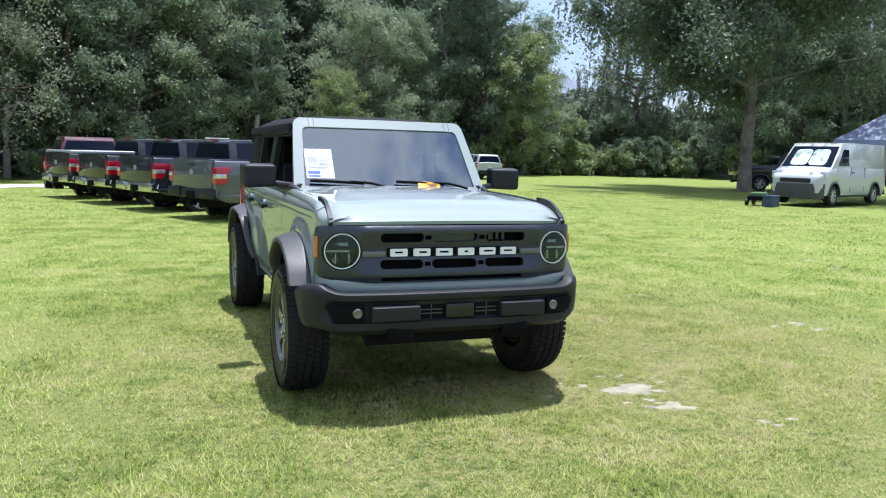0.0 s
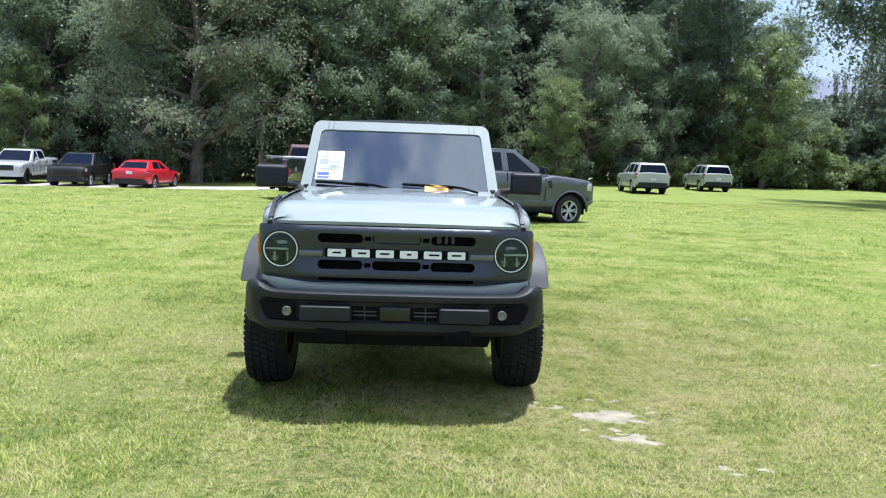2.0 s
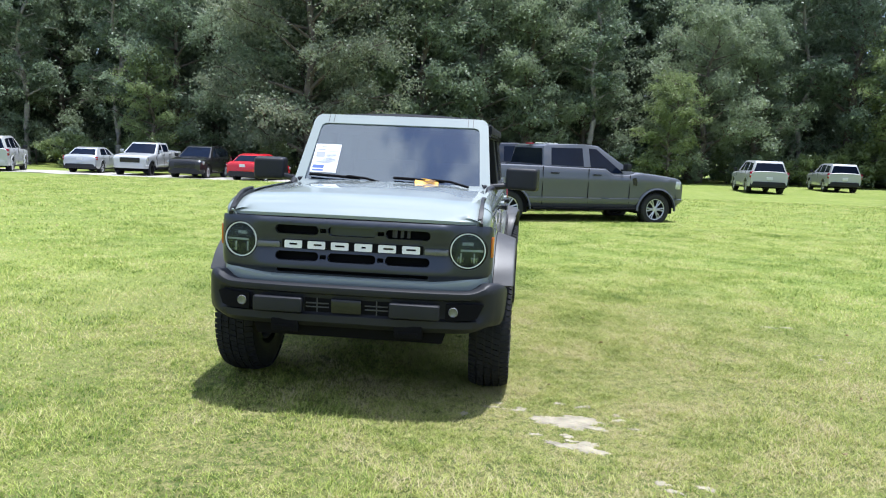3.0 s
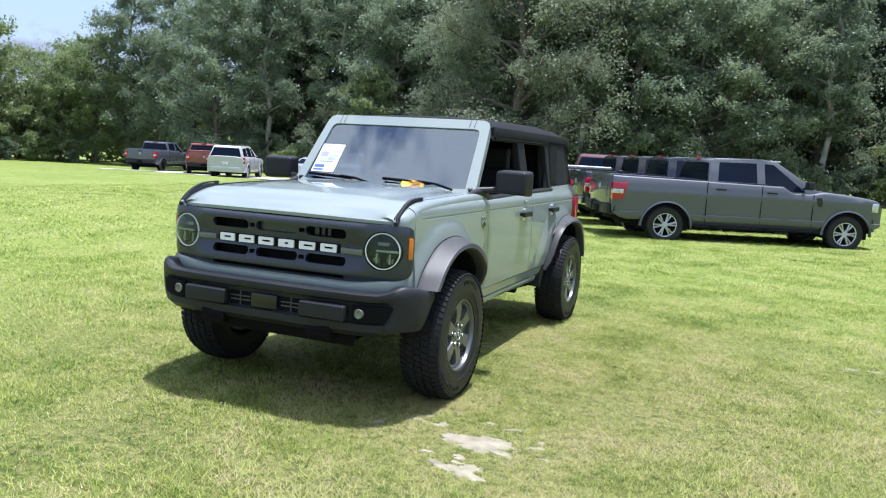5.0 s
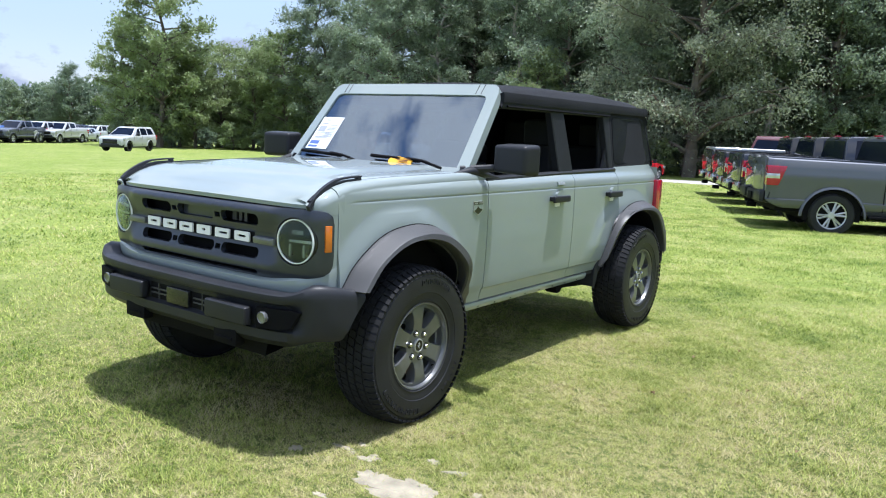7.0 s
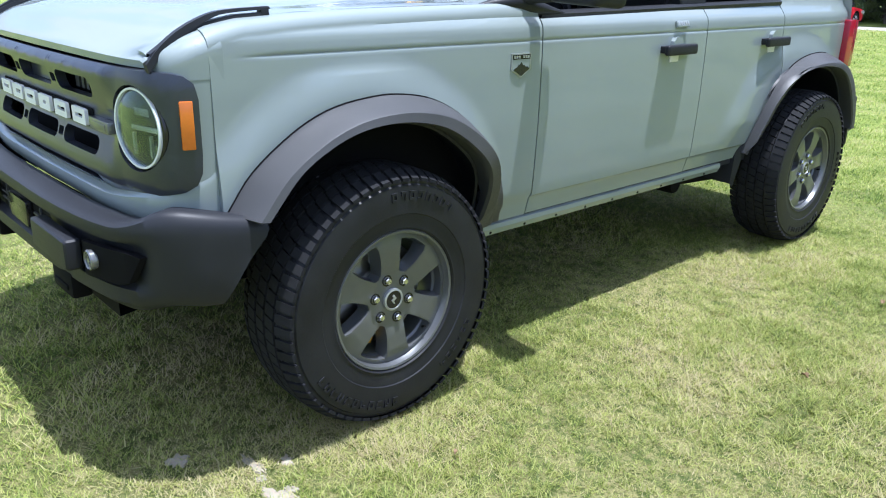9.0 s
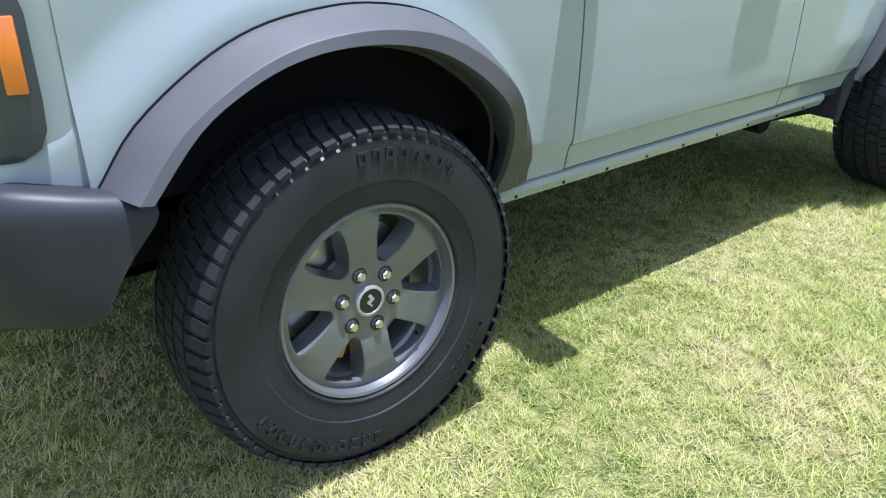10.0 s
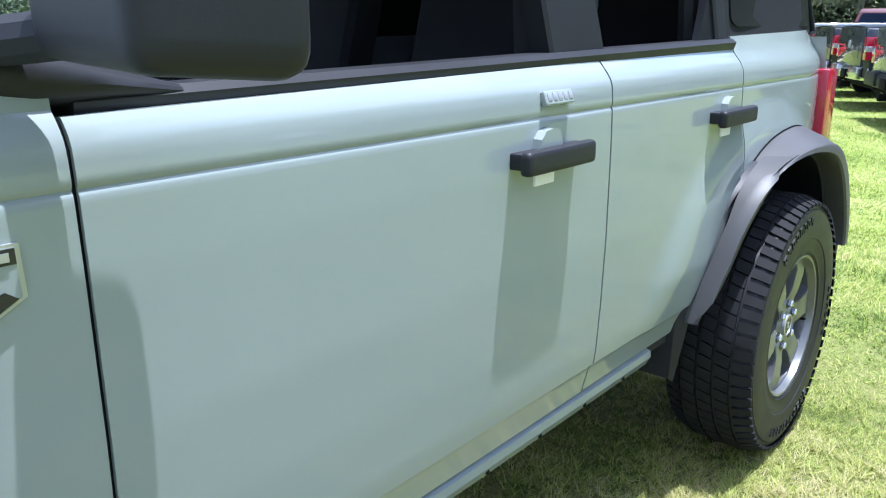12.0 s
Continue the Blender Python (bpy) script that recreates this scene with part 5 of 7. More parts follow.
def vehicle(name, label, category, m, spec, body_mat, rim_mat=None, group="", light_bar=False):
    """Any parked vehicle, its nose along -y, its front axle over its origin."""
    v = thing(name, label, category, m, group)
    s = spec
    rim_mat = RIM_BRIGHT if rim_mat in (None, SILVER) else rim_mat
    fy, ry, wb, w, r, sill = -s["front"], s["wb"] + s["rear"], s["wb"], s["w"] / 2, s["r"], s["sill"]
    top = lambda y: line(y, s["top"])
    rnd = s.get("nose", 0.16)
    ar = s.get("arch", 1.2)

    def half(y):
        e = max(0, (fy + 0.5 - y) / 0.5)
        f = max(0, (y - (ry - 0.35)) / 0.35)
        return w * (1 - rnd * e ** 2.4 - 0.06 * f ** 2.4)

    def low(y):
        z = arch_cut(y, (0, wb), r * ar, sill)
        e = max(0, (fy + 0.35 - y) / 0.35)
        f = max(0, (y - (ry - 0.35)) / 0.35)
        return z + 0.10 * e * e + 0.14 * f * f
    ys = sorted(set([round(q, 3) for q in steps(fy, ry, 76)] + ([s["bed"][0], s["bed"][0] + 0.01, s["bed"][1], s["bed"][1] - 0.01] if "bed" in s else [])))
    part("body", hull(ys, low, top, half, s.get("deck", 0.04), s.get("bed"), s.get("flank")), body_mat, v, sharp=38)
    part("chassis", bx(-w * 0.9, w * 0.9, fy + 0.2, ry - 0.2, sill - 0.06, sill + 0.28), BLACK, v)
    for a in (0, wb):
        part("wheel_well", bx(-w * 0.93, w * 0.93, a - r * 1.22, a + r * 1.22, 0.30, 0.36 + r * 1.22), BLACK, v)
    # glasshouse
    zb, zt, wbm, wtm = s["cab_z0"], s["cab_z1"], s["cab_wb"] / 2, s["cab_wt"] / 2
    part("cabin", cabin(s["cab"], zb, wbm, wtm, zt), body_mat, v, sharp=30)

    def cw(z):
        return wbm + (wtm - wbm) * (z - zb) / (zt - zb)
    for sg in (1, -1):
        for poly in s["panes"]:
            part("side_window", plate(inset(poly, s.get("inset", 0.03)), [], 0.012, lambda u, q, d: (sg * (cw(q) + 0.006 - d), u, q)), TINTED, v)
        for y, z0, z1 in s.get("seams", ()):
            part("door_seam", bx(sg * half(y) * 0.99 - 0.006, sg * half(y) * 0.99 + 0.006, y - 0.005, y + 0.005, z0, z1), BLACK, v)
        for y, z in s.get("handles", ()):
            part("door_handle", bx(sg * (half(y) + 0.012) - 0.018, sg * (half(y) + 0.012) + 0.018, y - 0.1, y + 0.1, z - 0.018, z + 0.018, 0.008), s.get("handle_mat", body_mat), v)
        yl, zl, dy, dz = s["head"]
        lamp = moved(bx(-0.16, 0.05, -0.05, dy, -dz, dz, 0.02), Matrix.Translation((half(yl) - 0.03, yl, zl)))
        part("headlamp", moved(lamp, Matrix.Diagonal((sg, 1, 1, 1))), CLEAR_LENS, v)
        yl, zl, dy, dz, dx = s["tail"]
        lens = bx(-dx, 0.02, -dy, 0.035, -dz, dz, 0.018)
        if "bed" in s:
            for p in lens.verts:
                if p.co.y < -dy * 0.5:
                    p.co.y += dy * 0.42 * (0.5 - 0.5 * p.co.z / dz)
        tail = part("tail_lamp", moved(moved(lens, Matrix.Translation((w * 0.985, yl, zl))), Matrix.Diagonal((sg, 1, 1, 1))), RED_LENS, v, "red tail lamp")
        part("lamp_window", moved(moved(bx(-dx * 0.62, 0.024, -dy * 0.62, 0.039, -dz * 0.30, dz * 0.22, 0.012), Matrix.Translation((w * 0.985, yl, zl))), Matrix.Diagonal((sg, 1, 1, 1))), CLEAR_LENS, tail)
        ym, zm = s["mirror"]
        part("wing_mirror", moved(join(bx(w + 0.04, w + 0.24, ym - 0.06, ym + 0.06, zm - 0.08, zm + 0.1, 0.03), bx(w - 0.12, w + 0.08, ym - 0.03, ym + 0.03, zm - 0.08, zm - 0.04, 0.01)), Matrix.Diagonal((sg, 1, 1, 1))), s.get("mirror_mat", PLASTIC), v)
        part("sill_trim", bx(sg * w * 0.93 - 0.03, sg * w * 0.93 + 0.03, r * 1.25, wb - r * 1.25, sill - 0.07, sill + 0.02, 0.015), PLASTIC, v)
        # raised lips round the wheel openings
        for a in (0, wb):
            lip = []
            for k in range(19):
                q = math.pi * k / 18
                yy, zz = a - r * (ar + 0.02) * math.cos(q), 0.37 + r * ar * math.sin(q)
                ww, yo, zo = half(yy), a - r * (ar + 0.13) * math.cos(q), 0.37 + r * (ar + 0.12) * math.sin(q)
                lip.append([(sg * (ww - 0.05), yy, zz), (sg * (ww + 0.014), yy, zz), (sg * (ww + 0.012), yy * 0.6 + yo * 0.4, zz * 0.6 + zo * 0.4), (sg * (ww - 0.004), yo, zo), (sg * (ww - 0.04), yo, zo)])
            part("arch_lip", rows_mesh(lip, True, True), s.get("lip_mat") or body_mat, v)
    if "front_glass" in s:
        for nm, (ya, za, yb2, zb2) in (("windshield", s["front_glass"]), ("rear_window", s["rear_glass"])):
            d = Vector((0, yb2 - ya, zb2 - za)).normalized()
            nv = Vector((0, -d.z, d.y)) if nm == "windshield" else Vector((0, d.z, -d.y))
            L = math.hypot(yb2 - ya, zb2 - za)

            def onp(u, q, dd):
                z = za + d.z * q
                x = u * (cw(z) - 0.075)
                return (x, ya + d.y * q + nv.y * (0.008 - dd), z + nv.z * (0.008 - dd))
            pane = part(nm, plate(rrect(-1, 1, L * 0.08, L * 0.90, 0.05, 3), [], 0.014, onp), TINTED, v)
            if nm == "windshield" and s.get("bright_glass"):
                for a, b in ((-0.74, -0.02), (0.02, 0.74)):
                    part("sunshade", plate(rrect(a, b, L * 0.15, L * 0.78, 0.16, 4), [], 0.002, lambda u, q, dd: Vector(onp(u, q, dd)) + nv * 0.003), SUNSHADE, pane, "pale sunshade")
    # nose and tail
    zg = s["grille"]
    part("grille", join(bx(-w * 0.56, w * 0.56, fy - 0.02, fy + 0.06, zg[0], zg[1], 0.03), *[bx(-w * 0.54, w * 0.54, fy - 0.035, fy - 0.01, q - 0.012, q + 0.012, 0.004) for q in steps(zg[0] + 0.06, zg[1] - 0.06, 3)]), s.get("grille_mat", GLOSS_BLACK), v)
    fb, rb = s["bump_f"], s["bump_r"]
    part("front_bumper", rows_mesh([[(x, fy + 0.10 + 0.32 * (abs(x) / w) ** 5 - o, z) for x in steps(-w * 0.97, w * 0.97, 24)] for o, z in ((0.0, fb[0]), (0.14, fb[0] + 0.02), (0.17, (fb[0] + fb[1]) / 2), (0.14, fb[1] - 0.02), (0.0, fb[1]))]), s.get("bump_mat", PLASTIC), v)
    part("rear_bumper", rows_mesh([[(x, ry - 0.08 - 0.16 * (abs(x) / w) ** 6 + o, z) for x in steps(-w * 0.96, w * 0.96, 24)] for o, z in ((0.0, rb[0]), (0.13, rb[0] + 0.02), (0.15, (rb[0] + rb[1]) / 2), (0.13, rb[1] - 0.02), (0.0, rb[1]))]), s.get("rbump_mat") or s.get("bump_mat", PLASTIC), v)
    part("number_plate", bx(-0.155, 0.155, ry + s.get("plate_y", 0.0) - 0.01, ry + s.get("plate_y", 0.0) + 0.012, s.get("plate_z", 0.75) - 0.075, s.get("plate_z", 0.75) + 0.075, 0.004), PAPER if "bed" not in s else BLACK, v)
    if "bed" in s:
        part("tailgate", join(bx(-w * 0.80, w * 0.80, ry - 0.03, ry + 0.025, s["gate"][0], s["gate"][1], 0.02), bx(-w * 0.6, w * 0.6, ry + 0.015, ry + 0.033, s["gate"][0] + 0.13, s["gate"][1] - 0.14, 0.012)), body_mat, v, "closed tailgate")
        part("gate_badge", lathe([(0.07, 0.0), (0.065, 0.014), (0.0005, 0.016)], (0, ry + 0.03, (s["gate"][0] + s["gate"][1]) / 2 + 0.05), "y", 24), SILVER, v)
        part("gate_handle", bx(-0.12, 0.12, ry + 0.03, ry + 0.045, s["gate"][1] - 0.12, s["gate"][1] - 0.07, 0.01), PLASTIC, v)
        part("tow_hitch", bx(-0.05, 0.05, ry - 0.05, ry + 0.12, 0.42, 0.52, 0.01), BLACK, v)
        if "lid" in s:
            part("bed_cover", bx(-w * 0.90, w * 0.90, s["bed"][0] + 0.02, ry - 0.03, top(s["bed"][1]) + 0.0, top(s["bed"][1]) + 0.10, 0.04, 3), s["lid"], v, "pale hard cover over the load bed")
        for sg in (1, -1):
            part("running_board", bx(sg * w * 0.97 - 0.07, sg * w * 0.97 + 0.06, r * 1.5, wb - r * 1.5, 0.38, 0.43, 0.015), BLACK, v)
            part("fender_vent", moved(plate([(0.60, 0.98), (0.70, 1.00), (0.74, 1.16), (0.64, 1.19), (0.60, 1.10)], [], 0.012, lambda u, q, d: (half(u) * 0.995 + 0.008 - d, u, q)), Matrix.Diagonal((sg, 1, 1, 1))), GLOSS_BLACK, v)
            part("belt_trim", bx(sg * (cw(1.40) + 0.004) - 0.006, sg * (cw(1.40) + 0.004) + 0.006, 1.47, 3.0, 1.388, 1.402, 0.003), BLACK, v)
            part("bumper_step", moved(join(bx(0.42, w * 0.93, ry + 0.02, ry + 0.10, 0.60, 0.79, 0.02), bx(0.44, w * 0.91, ry - 0.06, ry + 0.085, 0.785, 0.80, 0.004)), Matrix.Diagonal((sg, 1, 1, 1))), s.get("rbump_mat") or PLASTIC, v)
        part("stop_lamp", bx(-0.13, 0.13, s["rear_glass"][2] - 0.06, s["rear_glass"][2] + 0.03, zt - 0.04, zt - 0.005, 0.008), RED_LENS, v)
    if light_bar:
        ym = (s["cab"][3][0] + s["cab"][4][0]) / 2
        part("roof_bar", join(bx(-0.58, 0.58, ym - 0.14, ym + 0.14, zt + 0.25, zt + 0.31, 0.02), bx(-0.5, -0.44, ym - 0.05, ym + 0.05, zt - 0.02, zt + 0.26), bx(0.44, 0.5, ym - 0.05, ym + 0.05, zt - 0.02, zt + 0.26)), WHITE_TRIM, v, "pale flat bar on a roof rack")
    for sg, a, t in ((1, 0, 0), (-1, 0, 180), (1, wb, 0), (-1, wb, 180)):
        small_wheel(v, pose(sg * (w - 0.15), a, r, 0, 0, t) @ pose(0, 0, 0, 17 * a, 0, 0), r, 0.25, rim_mat, s.get("spokes", 6))
    return v


PICKUP = dict(front=0.80, wb=3.98, rear=1.18, w=2.03, r=0.405, sill=0.50, nose=0.10, deck=0.035, arch=1.30, inset=0.012,
              flank=[(0.985, 0.54), (1.0, 0.60), (1.0, 0.655), (0.978, 0.675), (0.982, 0.85), (0.992, 1.00), (1.0, 1.09), (0.994, 1.16), (0.982, 1.24)],
              top=[(-0.80, 1.04), (-0.76, 1.13), (-0.62, 1.185), (0.0, 1.26), (0.5, 1.30), (0.72, 1.275), (0.80, 1.245), (1.26, 1.25), (1.46, 1.375), (3.08, 1.40), (3.14, 1.405), (5.16, 1.43)],
              bed=(3.2, 5.10, 0.52), gate=(0.80, 1.42),
              cab=[(0.55, 1.23), (3.12, 1.23), (3.04, 1.87), (2.92, 1.925), (1.95, 1.945), (1.58, 1.915)], cab_z0=1.23, cab_z1=1.945, cab_wb=1.93, cab_wt=1.50,
              panes=[[(0.95, 1.265), (1.29, 1.27), (1.46, 1.395), (1.86, 1.405), (1.86, 1.855), (1.66, 1.85)], [(2.02, 1.41), (2.90, 1.425), (2.86, 1.84), (2.02, 1.855)]],
              front_glass=(0.55, 1.23, 1.56, 1.915), rear_glass=(3.125, 1.25, 3.045, 1.88),
              seams=[(0.80, 0.55, 1.24), (1.94, 0.55, 1.37), (3.14, 0.5, 1.39)], handles=[(1.72, 1.225), (2.84, 1.245)], handle_mat=PLASTIC,
              head=(-0.62, 1.02, 0.10, 0.10), tail=(5.14, 1.10, 0.31, 0.185, 0.20), mirror=(1.00, 1.42), grille=(0.80, 1.08), bump_f=(0.46, 0.78), bump_r=(0.56, 0.80), plate_y=0.08, plate_z=0.66, spokes=6)
SUV = dict(front=0.88, wb=2.86, rear=0.98, w=1.96, r=0.37, sill=0.36, nose=0.17, deck=0.05,
           top=[(-0.88, 0.86), (-0.8, 0.98), (-0.3, 1.05), (0.45, 1.11), (0.6, 1.13), (3.7, 1.18), (3.84, 1.12)],
           cab=[(0.42, 1.08), (3.80, 1.10), (3.60, 1.66), (3.42, 1.735), (1.75, 1.745), (1.38, 1.70)], cab_z0=1.08, cab_z1=1.745, cab_wb=1.80, cab_wt=1.34,
           panes=[[(0.98, 1.15), (1.66, 1.155), (1.68, 1.66), (1.45, 1.64)], [(1.74, 1.155), (2.60, 1.165), (2.58, 1.65), (1.76, 1.66)], [(2.68, 1.17), (3.50, 1.20), (3.36, 1.60), (2.66, 1.65)]],
           front_glass=(0.42, 1.08, 1.36, 1.695), rear_glass=(3.80, 1.10, 3.60, 1.67),
           seams=[(0.62, 0.45, 1.1), (1.70, 0.45, 1.14), (2.64, 0.6, 1.15)], handles=[(1.50, 1.02), (2.42, 1.03)],
           head=(-0.66, 0.86, 0.18, 0.09), tail=(3.78, 1.0, 0.14, 0.16, 0.20), mirror=(0.92, 1.2), grille=(0.55, 0.86), bump_f=(0.28, 0.58), bump_r=(0.36, 0.66), plate_y=0.04, plate_z=0.82)
SEDAN = dict(front=0.9, wb=2.70, rear=1.0, w=1.80, r=0.325, sill=0.30, nose=0.2, deck=0.04,
             top=[(-0.9, 0.62), (-0.8, 0.74), (-0.3, 0.84), (0.5, 0.93), (0.65, 0.95), (3.0, 1.02), (3.4, 1.02), (3.64, 0.96), (3.7, 0.88)],
             cab=[(0.42, 0.9), (3.36, 0.98), (2.75, 1.38), (2.35, 1.445), (1.75, 1.455), (1.35, 1.42)], cab_z0=0.9, cab_z1=1.455, cab_wb=1.62, cab_wt=1.14,
             panes=[[(0.98, 1.0), (1.66, 1.005), (1.70, 1.38), (1.45, 1.37)], [(1.74, 1.005), (2.62, 1.03), (2.45, 1.37), (1.76, 1.38)]],
             front_glass=(0.42, 0.9, 1.33, 1.415), rear_glass=(3.36, 0.98, 2.76, 1.38),
             seams=[(0.6, 0.4, 0.93), (1.70, 0.4, 0.98), (2.58, 0.6, 1.0)], handles=[(1.5, 0.86), (2.45, 0.88)],
             head=(-0.62, 0.68, 0.22, 0.07), tail=(3.62, 0.86, 0.16, 0.09, 0.26), mirror=(0.9, 1.0), grille=(0.38, 0.62), bump_f=(0.22, 0.46), bump_r=(0.28, 0.56), plate_y=0.0, plate_z=0.84, spokes=5)
VAN = dict(front=0.95, wb=3.45, rear=1.05, w=2.05, r=0.35, sill=0.36, nose=0.20, deck=0.03, inset=0.02, arch=1.25,
           top=[(-0.95, 0.96), (-0.90, 1.04), (-0.62, 1.20), (-0.35, 1.33), (-0.1, 1.40), (0.3, 1.42), (4.5, 1.42)],
           cab=[(-0.30, 1.30), (4.48, 1.30), (4.42, 2.20), (4.25, 2.28), (1.00, 2.29), (0.62, 2.24)], cab_z0=1.30, cab_z1=2.29, cab_wb=2.0, cab_wt=1.80,
           panes=[[(0.20, 1.42), (1.12, 1.42), (1.12, 2.04), (0.72, 2.06), (0.60, 1.98)]],
           front_glass=(-0.30, 1.30, 0.61, 2.23), rear_glass=(4.485, 1.5, 4.43, 2.1), bright_glass=True,
           seams=[(0.14, 0.5, 1.36), (1.22, 0.5, 1.40), (2.4, 0.5, 1.40)], handles=[(1.35, 1.2)], handle_mat=PLASTIC,
           head=(-0.70, 1.08, 0.36, 0.13), tail=(4.46, 1.3, 0.05, 0.3, 0.1), mirror=(0.34, 1.62), grille=(0.80, 0.97), bump_f=(0.24, 0.80), bump_r=(0.35, 0.6), plate_y=0.05, plate_z=0.8)

GREY_PAINT = paint("dark grey metallic paint", (0.090, 0.096, 0.115), 0.35)
NIGHT_PAINT = paint("blue-black paint", (0.016, 0.02, 0.032), 0.2)
BLACK_PAINT = paint("black paint", (0.012, 0.012, 0.014))
MAROON_PAINT = paint("maroon paint", (0.07, 0.012, 0.018))
RED_PAINT = paint("bright red paint", (0.50, 0.012, 0.025))
WHITE_PAINT = paint("white paint", (0.44, 0.455, 0.47))
SILVER_PAINT = paint("silver paint", (0.45, 0.47, 0.50), 0.4)
BROWN_PAINT = paint("brown-red paint", (0.20, 0.06, 0.05), 0.2)
BLUE_PAINT = paint("mid blue paint", (0.05, 0.13, 0.40), 0.2)
SLATE_PAINT = paint("slate grey paint", (0.10, 0.11, 0.14), 0.3)


def at(x, y, heading):
    """Pose of a vehicle whose nose points along heading, in degrees from +x."""
    return pose(x, y, ground_z(x, y), 0, 0, heading + 90)


def parked(x, y, heading, spec, scale=1.0):
    """Pose of a vehicle whose middle stands at (x, y)."""
    h = Vector((math.cos(radians(heading)), math.sin(radians(heading)), 0)) * spec["wb"] * 0.5 * scale
    return at(x + h.x, y + h.y, heading) @ Matrix.Diagonal((scale, scale, scale, 1))


ROW = 26.3
rowd = Vector((math.cos(radians(ROW)), math.sin(radians(ROW)), 0))
rown = Vector((-rowd.y, rowd.x, 0))
o = Vector((3.80, 15.22, 0))
# trucks sunk and slightly flattened to fit the camera's view
row_fit = Matrix.Translation((0, 0, -0.08)) @ Matrix.Diagonal((1, 1, 0.975, 1))
vehicle("pickup_truck", "dark grey metallic pickup truck parked at the row's end", "pickup truck", at(o.x, o.y, ROW) @ row_fit, PICKUP, GREY_PAINT, SILVER, "row of pickup trucks")
for k, (dx, dn, pm, lid) in enumerate(((0.12, 2.9, NIGHT_PAINT, None), (0.2, 5.6, BLACK_PAINT, None), (0.3, 8.25, BLACK_PAINT, SILVER_PAINT))):
    q = o + rowd * dx + rown * dn
    sp = dict(PICKUP)
    sp["rbump_mat"] = CHROME
    if lid:
        sp["lid"] = lid
    vehicle("pickup_truck", "dark pickup truck with a chromed bumper parked in a row" if not lid else "black pickup truck with a pale hard cover over its bed", "pickup truck", at(q.x, q.y, ROW) @ row_fit, sp, pm, SILVER, "row of pickup trucks")
vehicle("suv", "maroon SUV parked beside the row of dark pickups", "car", parked(-4.2, 29.3, 101, SUV, 1.22), SUV, MAROON_PAINT, SILVER)
vehicle("suv", "dark SUV with a pale bar on its roof by the wood", "car", parked(2.1, 42.4, -95, SUV, 1.2), SUV, NIGHT_PAINT, SILVER, "", True)

# cars along the track
vehicle("sedan", "bright red sedan parked on the gravel track", "car", parked(-13.2, 36.2, 85, SEDAN), SEDAN, RED_PAINT)
vehicle("suv", "black SUV facing the lawn on the gravel track", "car", parked(-16.7, 36.4, -87, SUV), SUV, BLACK_PAINT)
sp = dict(PICKUP); sp["bump_mat"] = WHITE_PAINT; sp["mirror_mat"] = WHITE_PAINT; sp["lip_mat"] = PLASTIC
vehicle("pickup_truck", "white pickup truck facing the lawn", "pickup truck", parked(-20.0, 37.0, -84, PICKUP, 0.93), sp, WHITE_PAINT, BLACK)
vehicle("sedan", "silver sedan with its tail to the lawn", "car", parked(-23.4, 37.6, 99, SEDAN), SEDAN, SILVER_PAINT)
sp = dict(SUV); sp["bump_mat"] = WHITE_PAINT; sp["lip_mat"] = WHITE_PAINT
vehicle("suv", "large white SUV parked with its tail to the lawn", "car", parked(-27.0, 34.2, 113, SUV, 1.1), sp, WHITE_PAINT)
sp = dict(PICKUP); sp["lid"] = BROWN_PAINT
vehicle("pickup_truck", "brown and red pickup truck with a closed bed", "pickup truck", parked(-31.0, 36.0, 130, PICKUP), sp, BROWN_PAINT)
vehicle("pickup_truck", "slate grey pickup truck parked before the trees", "pickup truck", parked(-35.3, 37.0, 108, PICKUP), PICKUP, SLATE_PAINT, BLACK)

# two SUVs by the far hedge
vehicle("suv", "silver and white SUV with a dark marking on its flank", "car", parked(13.9, 40.2, 88, SUV), SUV, WHITE_PAINT, SILVER)
vehicle("suv", "pale silver SUV parked near the hedge", "car", parked(19.7, 45.2, 87, SUV, 0.96), SUV, SILVER_PAINT, SILVER)

# van by the tree
sp = dict(VAN); sp["bump_mat"] = FLARE_PLASTIC; sp["lip_mat"] = FLARE_PLASTIC; sp["grille_mat"] = GLOSS_BLACK
vehicle("van", "white panel van with sunshades behind its windshield", "van", at(21.2, 17.5, -161) @ Matrix.Translation((0, 0, 0.07)), sp, WHITE_PAINT, SILVER)
vehicle("pickup_truck", "black pickup truck standing behind the tree", "pickup truck", parked(31.7, 29.0, -25, PICKUP), PICKUP, BLACK_PAINT, SILVER)

# lone white SUV on the lawn and the crowd of parked cars beyond
vehicle("suv", "white SUV standing alone on the lawn", "car", parked(-45.6, 27.4, -62, SUV, 0.94), SUV, WHITE_PAINT, BLACK)
lot = ((WHITE_PAINT, PICKUP), (BLUE_PAINT, SEDAN), (SILVER_PAINT, SEDAN), (SLATE_PAINT, PICKUP), (WHITE_PAINT, SUV), (WHITE_PAINT, PICKUP), (SILVER_PAINT, SUV), (WHITE_PAINT, PICKUP), (BLACK_PAINT, SUV), (SILVER_PAINT, SEDAN), (WHITE_PAINT, SUV))
rnd = random.Random(11)
for k, (pm, sp) in enumerate(lot):
    d = (84, 79, 82, 80, 90, 83, 86, 84, 92, 90, 95)[k]
    a = radians(156.5 - 0.64 * k)
    name = "pickup_truck" if sp is PICKUP else "sedan" if sp is SEDAN else "suv"
    vehicle(name, f"{pm.name.replace(' paint', '')} {name.replace('_', ' ')} in the crowded car park", "car", parked(3.4 + d * math.cos(a), -3.2 + d * math.sin(a), -58 + rnd.uniform(-9, 9), sp), sp, pm, SILVER, "cars in the car park")

